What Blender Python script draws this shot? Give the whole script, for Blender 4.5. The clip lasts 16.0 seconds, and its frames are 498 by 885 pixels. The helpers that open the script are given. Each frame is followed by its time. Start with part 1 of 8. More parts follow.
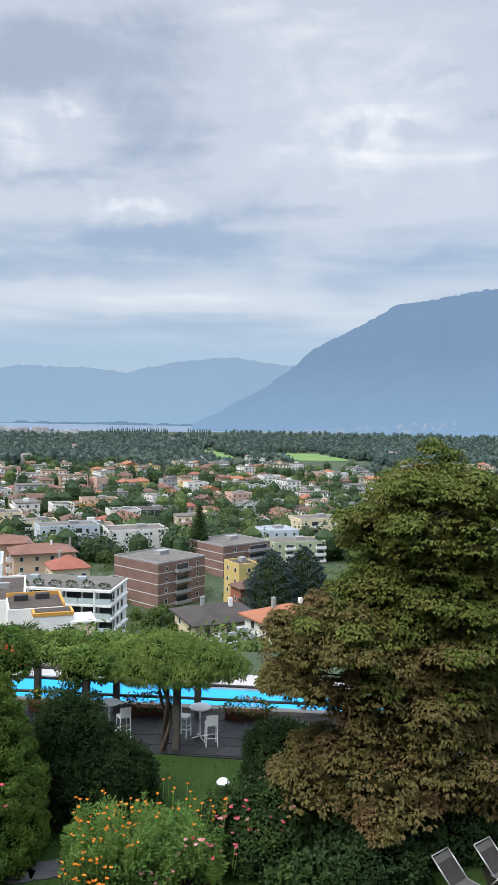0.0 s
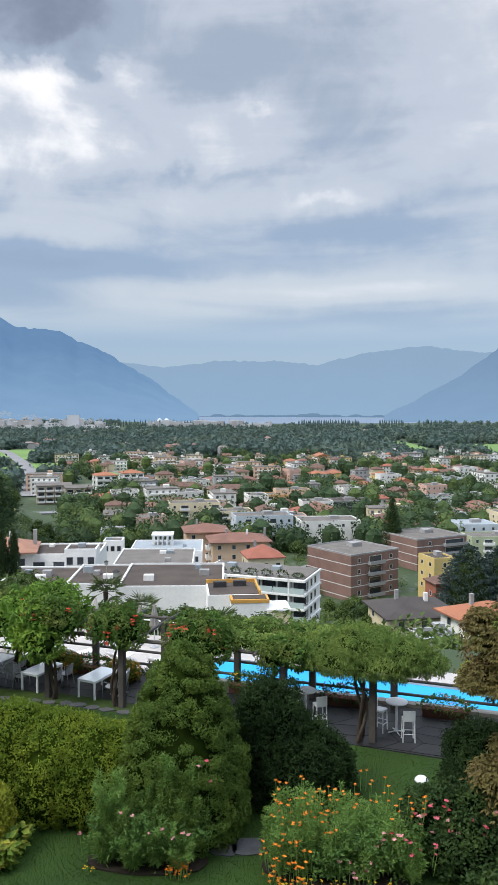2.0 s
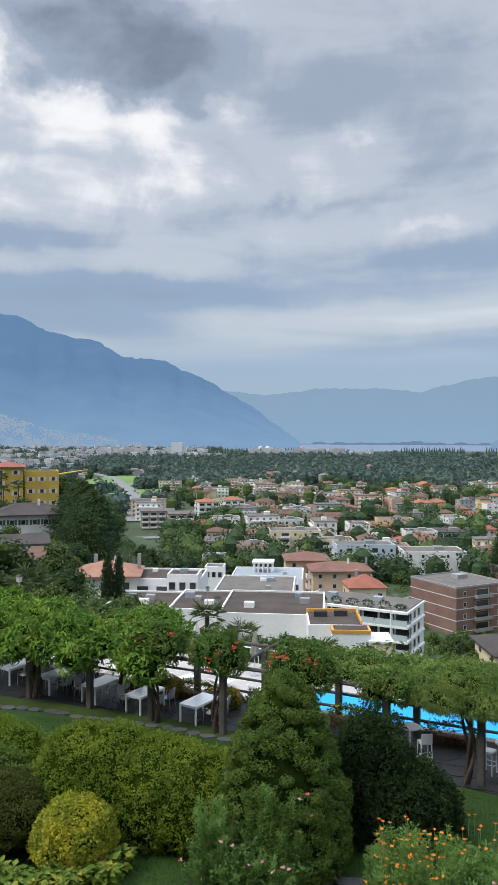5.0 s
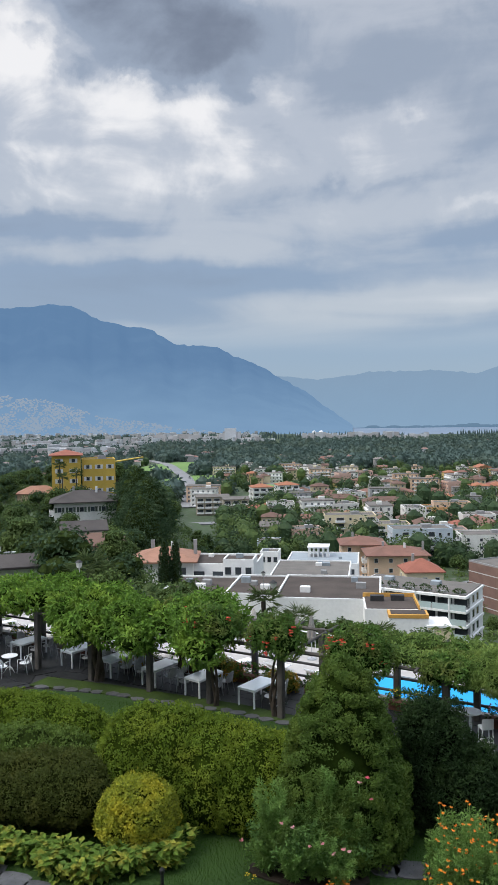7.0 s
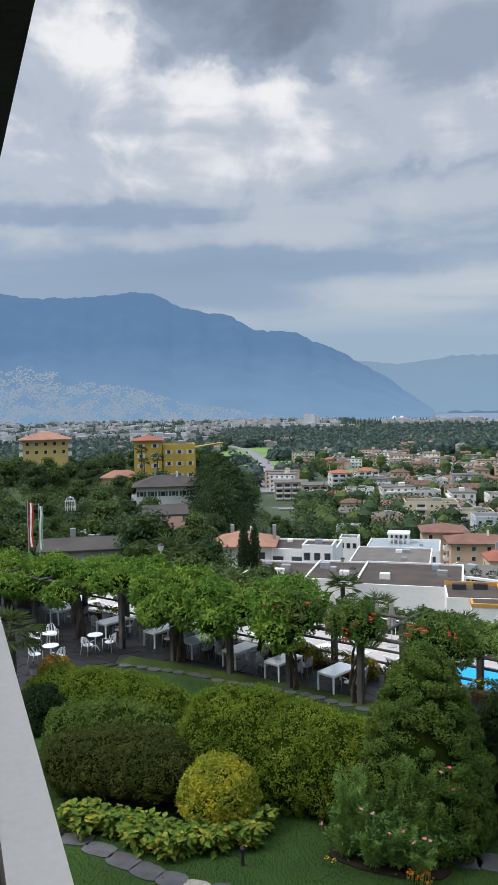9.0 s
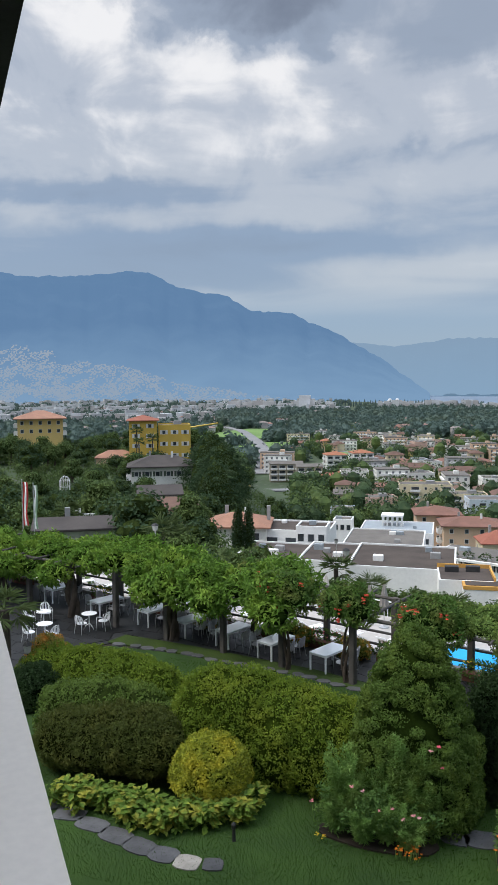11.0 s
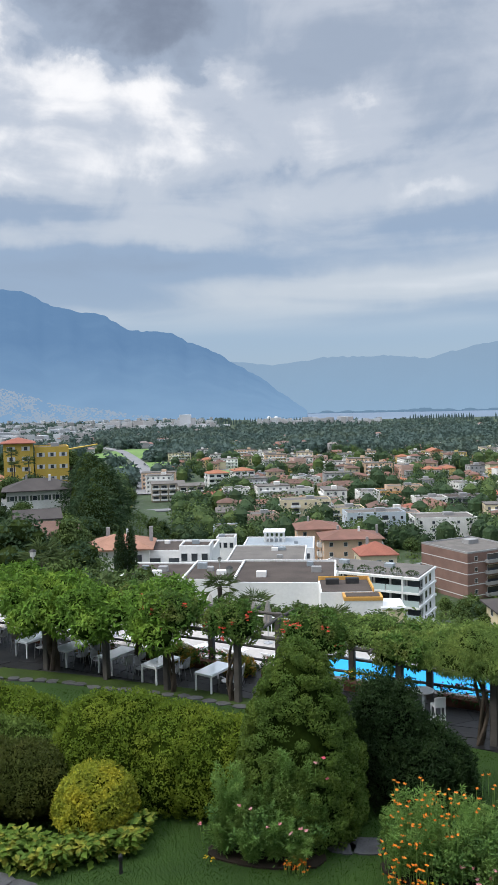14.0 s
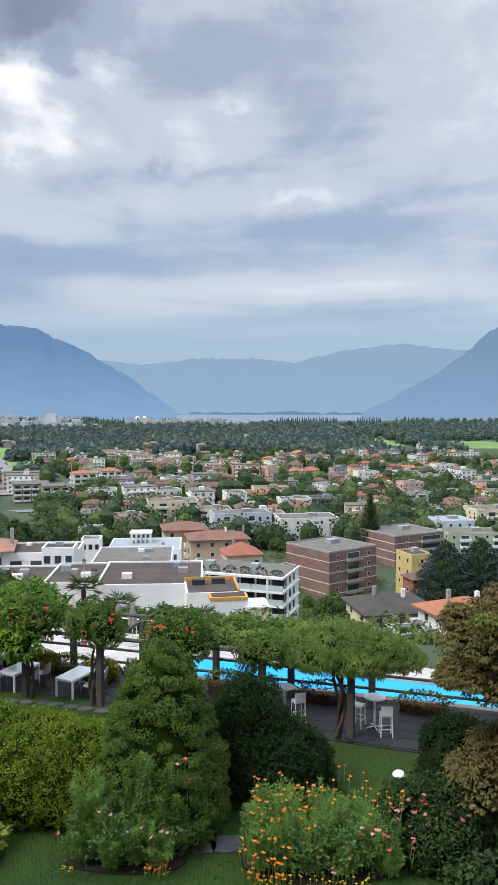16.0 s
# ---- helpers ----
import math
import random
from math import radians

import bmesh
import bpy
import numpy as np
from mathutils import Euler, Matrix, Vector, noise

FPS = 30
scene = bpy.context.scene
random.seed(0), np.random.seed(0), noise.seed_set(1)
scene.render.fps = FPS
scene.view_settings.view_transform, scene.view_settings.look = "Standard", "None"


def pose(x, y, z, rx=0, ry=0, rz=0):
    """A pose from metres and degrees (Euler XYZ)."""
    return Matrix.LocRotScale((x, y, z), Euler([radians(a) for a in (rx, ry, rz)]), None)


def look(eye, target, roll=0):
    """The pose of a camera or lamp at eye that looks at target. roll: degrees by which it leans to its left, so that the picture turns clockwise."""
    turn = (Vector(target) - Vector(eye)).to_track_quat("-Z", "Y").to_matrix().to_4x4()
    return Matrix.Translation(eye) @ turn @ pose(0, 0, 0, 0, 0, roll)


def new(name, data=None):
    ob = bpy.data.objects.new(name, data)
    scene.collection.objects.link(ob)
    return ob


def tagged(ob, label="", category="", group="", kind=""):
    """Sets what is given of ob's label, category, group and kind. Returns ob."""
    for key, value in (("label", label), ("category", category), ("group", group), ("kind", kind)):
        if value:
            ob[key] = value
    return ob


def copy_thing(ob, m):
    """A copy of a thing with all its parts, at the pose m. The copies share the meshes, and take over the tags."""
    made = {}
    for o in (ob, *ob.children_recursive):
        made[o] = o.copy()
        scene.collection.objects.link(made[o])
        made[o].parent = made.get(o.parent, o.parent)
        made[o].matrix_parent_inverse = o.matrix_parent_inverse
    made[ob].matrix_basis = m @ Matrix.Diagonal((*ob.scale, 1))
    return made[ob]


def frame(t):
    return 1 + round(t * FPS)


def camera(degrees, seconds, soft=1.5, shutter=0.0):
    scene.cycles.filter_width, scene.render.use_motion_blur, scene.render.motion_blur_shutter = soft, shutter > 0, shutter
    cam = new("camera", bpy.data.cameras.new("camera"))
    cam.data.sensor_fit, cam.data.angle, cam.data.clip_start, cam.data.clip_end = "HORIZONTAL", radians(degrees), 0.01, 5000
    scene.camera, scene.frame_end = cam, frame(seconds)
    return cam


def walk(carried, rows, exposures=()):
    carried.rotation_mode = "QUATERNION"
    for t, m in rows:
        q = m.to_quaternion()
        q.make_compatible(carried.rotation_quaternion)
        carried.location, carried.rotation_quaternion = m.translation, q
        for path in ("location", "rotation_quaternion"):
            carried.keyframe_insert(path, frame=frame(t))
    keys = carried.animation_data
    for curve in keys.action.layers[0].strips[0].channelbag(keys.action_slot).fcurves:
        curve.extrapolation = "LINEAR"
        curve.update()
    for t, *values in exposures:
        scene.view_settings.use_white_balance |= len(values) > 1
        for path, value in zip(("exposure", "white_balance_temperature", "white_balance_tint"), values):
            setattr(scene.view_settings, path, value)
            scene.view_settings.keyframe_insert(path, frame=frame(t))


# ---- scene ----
cam = camera(36.0, 16.0, soft=1.5)
# seconds, place, turn to the left, tilt up, lean
ROWS = [
    (0.0, 0.062, 0.294, 11.000, -11.83, -1.90, -1.19),
    (0.5, 0.036, 0.298, 11.000, -6.83, -2.08, -0.76),
    (1.0, 0.014, 0.300, 11.000, -2.73, -2.32, -0.53),
    (1.5, -0.000, 0.300, 11.000, 0.00, -2.62, -0.00),
    (2.0, -0.013, 0.300, 11.000, 2.41, -2.68, -0.13),
    (2.5, -0.020, 0.299, 11.000, 3.80, -2.69, -0.28),
    (3.0, -0.026, 0.299, 11.000, 5.05, -2.63, -0.16),
    (3.5, -0.034, 0.298, 11.000, 6.60, -2.14, -0.39),
    (4.0, -0.043, 0.297, 11.000, 8.32, -1.55, -0.41),
    (4.2, -0.046, 0.296, 11.000, 8.89, -1.37, -0.41),
    (4.6, -0.051, 0.296, 11.000, 9.72, -0.98, -0.35),
    (5.0, -0.052, 0.295, 11.000, 9.94, -0.64, -0.18),
    (5.4, -0.052, 0.295, 11.000, 9.95, -0.43, 0.06),
    (5.8, -0.053, 0.295, 11.000, 10.15, -0.41, 0.31),
    (6.3, -0.059, 0.294, 11.000, 11.27, -0.75, 0.54),
    (6.5, -0.062, 0.293, 11.000, 11.95, -0.89, 0.57),
    (7.0, -0.072, 0.291, 11.000, 13.93, -1.72, 0.83),
    (7.5, -0.080, 0.289, 11.000, 15.53, -2.34, 0.98),
    (8.0, -0.088, 0.287, 11.000, 16.99, -2.46, 0.96),
    (8.5, -0.095, 0.285, 11.000, 18.41, -2.41, 1.11),
    (9.0, -0.102, 0.282, 11.000, 19.84, -2.71, 1.01),
    (9.2, -0.104, 0.282, 11.000, 20.22, -2.80, 0.85),
    (9.6, -0.107, 0.280, 11.000, 20.84, -3.05, 0.67),
    (10.0, -0.107, 0.280, 11.000, 20.88, -3.38, 0.53),
    (10.4, -0.105, 0.281, 11.000, 20.51, -3.72, 0.43),
    (10.8, -0.102, 0.282, 11.000, 19.88, -4.02, 0.39),
    (11.3, -0.097, 0.284, 11.000, 18.94, -4.27, 0.44),
    (11.5, -0.096, 0.284, 11.000, 18.64, -4.35, 0.43),
    (12.0, -0.090, 0.286, 11.000, 17.55, -4.48, 0.66),
    (12.5, -0.082, 0.289, 11.000, 15.79, -4.34, 0.79),
    (13.0, -0.072, 0.291, 11.000, 13.95, -3.71, 0.95),
    (13.5, -0.064, 0.293, 11.000, 12.34, -3.10, 1.17),
    (14.0, -0.055, 0.295, 11.000, 10.60, -2.83, 1.22),
    (14.5, -0.045, 0.297, 11.000, 8.56, -2.90, 1.22),
    (15.0, -0.031, 0.298, 11.000, 5.99, -3.03, 1.17),
    (15.5, -0.016, 0.300, 11.000, 3.05, -2.98, 0.69),
    (16.0, -0.004, 0.300, 11.000, 0.79, -2.86, -0.06),
]
walk(cam, [(t, pose(x, y, z, 90 + tilt, 0, turn) @ pose(0, 0, 0, 0, 0, -lean)) for t, x, y, z, turn, tilt, lean in ROWS],
     [(0.0, 0.65), (1.5, 0.57), (3.5, 0.51), (4.2, 0.47), (6.5, 0.33), (9.0, 0.3), (11.5, 0.32), (13.0, 0.4), (14.5, 0.5), (16.0, 0.57)])

# ---- sky and light: a cloudy day with a weak sun from the side ----
SUN_LEFT, SUN_UP = 118.0, 50.0
world = bpy.data.worlds.new("cloudy_sky")
scene.world = world
world.use_nodes = True
wn, wl = world.node_tree.nodes, world.node_tree.links
wn.clear()


def wmath(op, a, b=0.0):
    n = wn.new("ShaderNodeMath")
    n.operation = op
    for i, v in enumerate((a, b)):
        if isinstance(v, (int, float)):
            n.inputs[i].default_value = v
        else:
            wl.new(v, n.inputs[i])
    return n.outputs[0]


def wramp(value, stops):
    n = wn.new("ShaderNodeValToRGB")
    n.color_ramp.interpolation = "EASE"
    while len(n.color_ramp.elements) < len(stops):
        n.color_ramp.elements.new(0.5)
    for e, (p, c) in zip(n.color_ramp.elements, stops):
        e.position, e.color = p, (*c, 1)
    wl.new(value, n.inputs[0])
    return n.outputs[0]


def wmix(fac, a, b, mode="MIX"):
    n = wn.new("ShaderNodeMix")
    n.data_type, n.blend_type = "RGBA", mode
    if isinstance(fac, (int, float)):
        n.inputs[0].default_value = fac
    else:
        wl.new(fac, n.inputs[0])
    for i, v in ((6, a), (7, b)):
        if isinstance(v, tuple):
            n.inputs[i].default_value = (*v, 1)
        else:
            wl.new(v, n.inputs[i])
    return n.outputs[2]


# clouds and the gaps between them: degrees to the left and up, half width and height, thickness
BILLOWS = [(19.5, 26.6, 7.6, 3.1, -0.28), (13.4, 23.0, 1.9, 1.5, -0.13), (24.6, 24.3, 2.2, 1.0, -0.06), (29.6, 25.3, 1.5, 0.7, -0.09)]
GAPS = [(30.0, 25.2, 4.2, 3.4, 0.21), (22.5, 22.6, 2.4, 1.3, 0.09), (17.0, 22.4, 1.8, 1.3, 0.09), (11.4, 22.3, 1.2, 1.5, 0.10), (20.5, 20.4, 6.0, 2.4, 0.09), (17.5, 17.2, 5.0, 1.7, 0.10),
        (31.0, 19.5, 6.0, 3.4, 0.06), (12.0, 19.4, 2.4, 1.3, -0.05), (6.5, 18.6, 4.6, 1.9, 0.09), (3.0, 20.4, 2.2, 0.9, 0.10), (29.0, 14.0, 8.0, 1.2, -0.11), (35.0, 12.6, 4.0, 0.6, 0.06)]
BANDS = [(1.0, 24.4, 8.0, 2.8, -0.07), (5.0, 16.0, 5.0, 0.8, -0.05), (13.0, 13.6, 7.0, 1.1, 0.04), (19.0, 10.4, 13.0, 1.15, -0.16), (-5.0, 12.6, 7.5, 1.5, -0.11), (-3.0, 14.9, 3.5, 0.6, 0.07),
         (-3.0, 8.5, 12.0, 0.95, 0.10), (28.0, 8.4, 13.0, 1.2, -0.10), (-1.0, 6.3, 12.0, 0.8, -0.06), (22.0, 7.6, 9.0, 1.2, -0.03), (-5.0, 20.6, 4.6, 3.0, -0.08)]
WISPS = [(-20.5, 21.5, 10.5, 6.5, 0.11), (-25.8, 23.8, 2.0, 0.6, -0.08), (-23.5, 19.9, 1.8, 1.0, -0.09), (-19.7, 20.2, 1.5, 0.8, -0.07), (-27.9, 20.0, 1.4, 0.9, -0.06), (-17.5, 14.6, 5.0, 1.0, -0.05), (-25.0, 11.5, 5.0, 0.7, -0.05), (-11.0, 27.0, 3.5, 2.0, 0.07)]
wco = wn.new("ShaderNodeTexCoord").outputs["Generated"]
wsep = wn.new("ShaderNodeSeparateXYZ")
wl.new(wco, wsep.inputs[0])
up = wmath("MAXIMUM", wsep.outputs[2], 0.0)
# the cloud deck, seen in perspective towards the horizon
deck = wmath("ADD", up, 0.16)
wcomb = wn.new("ShaderNodeCombineXYZ")
wl.new(wmath("DIVIDE", wsep.outputs[0], deck), wcomb.inputs[0])
wl.new(wmath("DIVIDE", wsep.outputs[1], deck), wcomb.inputs[1])


def wnoise(scale, detail, rough, distortion, offset, stretch=(1, 1, 1)):
    m = wn.new("ShaderNodeMapping")
    m.inputs["Location"].default_value = offset
    m.inputs["Scale"].default_value = stretch
    wl.new(wcomb.outputs[0], m.inputs[0])
    n = wn.new("ShaderNodeTexNoise")
    wl.new(m.outputs[0], n.inputs["Vector"])
    n.inputs["Scale"].default_value, n.inputs["Detail"].default_value = scale, detail
    n.inputs["Roughness"].default_value, n.inputs["Distortion"].default_value = rough, distortion
    return n.outputs["Fac"]


def wpuff(scale, detail, rough, distortion, offset, stretch=(1, 1, 1)):
    """Noise over the vault itself, alike in all directions."""
    m = wn.new("ShaderNodeMapping")
    m.inputs["Location"].default_value = offset
    m.inputs["Scale"].default_value = stretch
    wl.new(wco, m.inputs[0])
    n = wn.new("ShaderNodeTexNoise")
    wl.new(m.outputs[0], n.inputs["Vector"])
    n.inputs["Scale"].default_value, n.inputs["Detail"].default_value = scale, detail
    n.inputs["Roughness"].default_value, n.inputs["Distortion"].default_value = rough, distortion
    return n.outputs["Fac"]


def wfade(lo, hi):
    n = wn.new("ShaderNodeMapRange")
    n.inputs[1].default_value, n.inputs[2].default_value = lo, hi
    wl.new(up, n.inputs[0])
    return n.outputs[0]


fine = wnoise(3.3, 7, 0.48, 0.4, (4.1, 0.3, 0), (1, 0.7, 1))
high_up = wfade(0.16, 0.30)
puffs = wmath("MULTIPLY", wmath("SUBTRACT", wpuff(8.5, 8, 0.56, 0.5, (3.0, 1.0, 2.0), (1, 1, 1.5)), 0.5), wmath("MULTIPLY", high_up, wmath("SUBTRACT", 0.28, wmath("MULTIPLY", wsep.outputs[0], 0.42))))
layers = wmath("MULTIPLY", wmath("SUBTRACT", wpuff(3.2, 5, 0.5, 0.6, (1.0, 6.0, 0.5), (1, 1, 6.0)), 0.5), 0.22)
cloud = wmath("ADD", wmath("ADD", 0.485, puffs), layers)
# a thin place in the clouds
sun_dir = Vector((-math.sin(radians(SUN_LEFT)) * math.cos(radians(SUN_UP)), math.cos(radians(SUN_LEFT)) * math.cos(radians(SUN_UP)), math.sin(radians(SUN_UP))))
glow_dir = Vector((-math.sin(radians(23)) * math.cos(radians(27)), math.cos(radians(23)) * math.cos(radians(27)), math.sin(radians(27))))
wdot = wn.new("ShaderNodeVectorMath")
wdot.operation = "DOT_PRODUCT"
wl.new(wco, wdot.inputs[0])
wdot.inputs[1].default_value = glow_dir
glow = wmath("POWER", wmath("MAXIMUM", wdot.outputs["Value"], 0.0), 26.0)
cloud = wmath("ADD", cloud, wmath("MULTIPLY", glow, 0.03))
# banks of cloud and gaps between them: degrees to the left and up, half width and height, thickness
bend = wpuff(11.0, 7, 0.58, 0.2, (9.0, 5.0, 0))
bend2 = wpuff(13.0, 7, 0.58, 0.2, (2.0, 7.0, 4))
side_deg = wmath("ADD", wmath("MULTIPLY", wmath("ARCTAN2", wmath("MULTIPLY", wsep.outputs[0], -1.0), wsep.outputs[1]), 57.3), wmath("MULTIPLY", wmath("SUBTRACT", bend, 0.5), 8.0))
up_deg = wmath("ADD", wmath("MULTIPLY", wmath("ARCSINE", wsep.outputs[2]), 57.3), wmath("MULTIPLY", wmath("SUBTRACT", bend2, 0.5), wmath("ADD", wmath("MULTIPLY", high_up, 5.0), 1.2)))
for left_, high, rx, ry, amount in BILLOWS + GAPS + BANDS + WISPS:
    u_ = wmath("POWER", wmath("ABSOLUTE", wmath("DIVIDE", wmath("SUBTRACT", side_deg, left_), rx)), 2.0)
    v_ = wmath("POWER", wmath("ABSOLUTE", wmath("DIVIDE", wmath("SUBTRACT", up_deg, high), ry)), 2.0)
    far_out = wmath("ADD", u_, v_)
    if (left_, high, rx, ry, amount) in BILLOWS:
        far_out = wmath("MULTIPLY", far_out, far_out)
    cloud = wmath("ADD", cloud, wmath("MULTIPLY", wmath("POWER", 2.718, wmath("MULTIPLY", far_out, -1.0)), amount))
tone_low = wramp(cloud, [(0.16, (0.185, 0.215, 0.28)), (0.41, (0.278, 0.362, 0.497)), (0.53, (0.53, 0.57, 0.63)), (0.69, (1.02, 1.0, 0.985))])
tone_high = wramp(cloud, [(0.16, (0.19, 0.215, 0.27)), (0.41, (0.355, 0.41, 0.50)), (0.53, (0.53, 0.57, 0.64)), (0.69, (1.02, 1.0, 0.985))])
tone = wmix(wfade(0.19, 0.34), tone_low, tone_high)
# paler, bluer air low over the lake, with a light strip above it
low = wramp(wmath("ADD", up, wmath("MULTIPLY", wmath("SUBTRACT", fine, 0.5), 0.02)),
            [(0.0, (0.30, 0.42, 0.575)), (0.085, (0.285, 0.395, 0.55)), (0.115, (0.33, 0.43, 0.57)), (0.20, (0.42, 0.485, 0.58))])
tone = wmix(wramp(up, [(0.075, (0, 0, 0)), (0.14, (1, 1, 1))]), low, tone)
# an overcast sky is brightest overhead
tone = wmix(1.0, tone, wramp(up, [(0.50, (1, 1, 1)), (1.0, (5.2, 5.2, 5.2))]), "MULTIPLY")
sky = wn.new("ShaderNodeTexSky")
sky.sky_type, sky.sun_disc = "NISHITA", False
sky.sun_elevation, sky.sun_rotation = radians(SUN_UP), radians(-SUN_LEFT)
back_sky, back_cloud = wn.new("ShaderNodeBackground"), wn.new("ShaderNodeBackground")
wl.new(sky.outputs[0], back_sky.inputs[0])
back_sky.inputs[1].default_value = 0.02
wl.new(tone, back_cloud.inputs[0])
back_cloud.inputs[1].default_value = 0.66
wadd = wn.new("ShaderNodeAddShader")
wl.new(back_sky.outputs[0], wadd.inputs[0])
wl.new(back_cloud.outputs[0], wadd.inputs[1])
wl.new(wadd.outputs[0], wn.new("ShaderNodeOutputWorld").inputs[0])

sun = new("sun", bpy.data.lights.new("sun", "SUN"))
sun.data.energy, sun.data.angle, sun.data.color = 2.0, radians(22), (1.0, 0.96, 0.9)
sun.matrix_world = look(sun_dir * 100, (0, 0, 0))

# ---- materials ----
MATS = {}


def surface(name, c1, c2=None, rough=0.8, scale=2.0, fine=25.0, bump=0.15, metal=0.0, rand=0.0, island=0.0, spec=0.3, through_light=0.0, c3=None, wear=0.35):
    """A surface of two or three colours in patches and grain; rand and island vary its brightness from piece to piece."""
    if name in MATS:
        return MATS[name]
    m = bpy.data.materials.new(name)
    m.use_nodes = True
    nodes, links = m.node_tree.nodes, m.node_tree.links
    bsdf = nodes["Principled BSDF"]
    bsdf.inputs["Roughness"].default_value, bsdf.inputs["Metallic"].default_value = rough, metal
    bsdf.inputs["Specular IOR Level"].default_value = spec
    c2 = c2 or tuple(v * 0.75 for v in c1)
    co = nodes.new("ShaderNodeTexCoord").outputs["Object"]

    def noise_at(s, detail):
        n = nodes.new("ShaderNodeTexNoise")
        n.inputs["Scale"].default_value, n.inputs["Detail"].default_value = s, detail
        links.new(co, n.inputs["Vector"])
        return n.outputs["Fac"]

    def mixed(fac, a, b, mode="MIX"):
        n = nodes.new("ShaderNodeMix")
        n.data_type, n.blend_type = "RGBA", mode
        if isinstance(fac, float):
            n.inputs[0].default_value = fac
        else:
            links.new(fac, n.inputs[0])
        for i, v in ((6, a), (7, b)):
            if isinstance(v, tuple):
                n.inputs[i].default_value = (*v, 1)
            else:
                links.new(v, n.inputs[i])
        return n.outputs[2]

    def maths(op, a, b):
        n = nodes.new("ShaderNodeMath")
        n.operation = op
        for i, v in enumerate((a, b)):
            if isinstance(v, float):
                n.inputs[i].default_value = v
            else:
                links.new(v, n.inputs[i])
        return n.outputs[0]

    def spread(fac, lo, hi):
        n = nodes.new("ShaderNodeMapRange")
        n.inputs[1].default_value, n.inputs[2].default_value = lo, hi
        links.new(fac, n.inputs[0])
        return n.outputs[0]

    wide, grain = noise_at(scale, 3), noise_at(fine, 4)
    if island:
        geo = nodes.new("ShaderNodeNewGeometry").outputs["Random Per Island"]
        col = mixed(geo, c1, c2)
        if c3:
            col = mixed(spread(wide, 0.48, 0.66), col, mixed(geo, c3, tuple(v * 0.7 for v in c3)))
    else:
        col = mixed(spread(wide, 0.35, 0.65), c1, c2)
        if c3:
            col = mixed(spread(grain, 0.55, 0.75), col, c3)
    col = mixed(maths("MULTIPLY", spread(grain, 0.3, 0.7), wear), col, mixed(1.0, col, (0.55, 0.55, 0.55), "MULTIPLY"))
    if rand:
        info = nodes.new("ShaderNodeObjectInfo").outputs["Random"]
        v = maths("ADD", maths("MULTIPLY", info, rand), 1.0 - rand / 2)
        n = nodes.new("ShaderNodeVectorMath")
        n.operation = "SCALE"
        links.new(col, n.inputs[0])
        links.new(v, n.inputs["Scale"])
        col = n.outputs[0]
    links.new(col, bsdf.inputs["Base Color"])
    if bump:
        b = nodes.new("ShaderNodeBump")
        b.inputs["Strength"].default_value, b.inputs["Distance"].default_value = bump, 0.02
        links.new(grain, b.inputs["Height"])
        links.new(b.outputs[0], bsdf.inputs["Normal"])
    if through_light:
        t = nodes.new("ShaderNodeBsdfTranslucent")
        links.new(col, t.inputs[0])
        mx = nodes.new("ShaderNodeMixShader")
        mx.inputs[0].default_value = through_light
        links.new(bsdf.outputs[0], mx.inputs[1])
        links.new(t.outputs[0], mx.inputs[2])
        links.new(mx.outputs[0], nodes["Material Output"].inputs[0])
    MATS[name] = m
    return m


LEAF = 1.88
INNER = {}


def leaf_surface(name, c1, c2, c3=None, scale=0.5):
    c1, c2, c3 = (tuple(v * LEAF for v in c) if c else None for c in (c1, c2, c3))
    INNER[name] = c2
    return surface(name, c1, c2, rough=0.6, scale=scale, fine=9.0, bump=0.0, island=1.0, spec=0.12, through_light=0.27, c3=c3, wear=0.4)


def inner_shade_surface(material):
    """The body under a plant's outer coat: its leaf colour, darkened to paint the shade inside."""
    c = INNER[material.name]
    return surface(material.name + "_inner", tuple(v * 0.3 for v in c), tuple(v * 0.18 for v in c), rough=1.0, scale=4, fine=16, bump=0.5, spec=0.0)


# ---- mesh tools ----
RNG = np.random.default_rng(7)


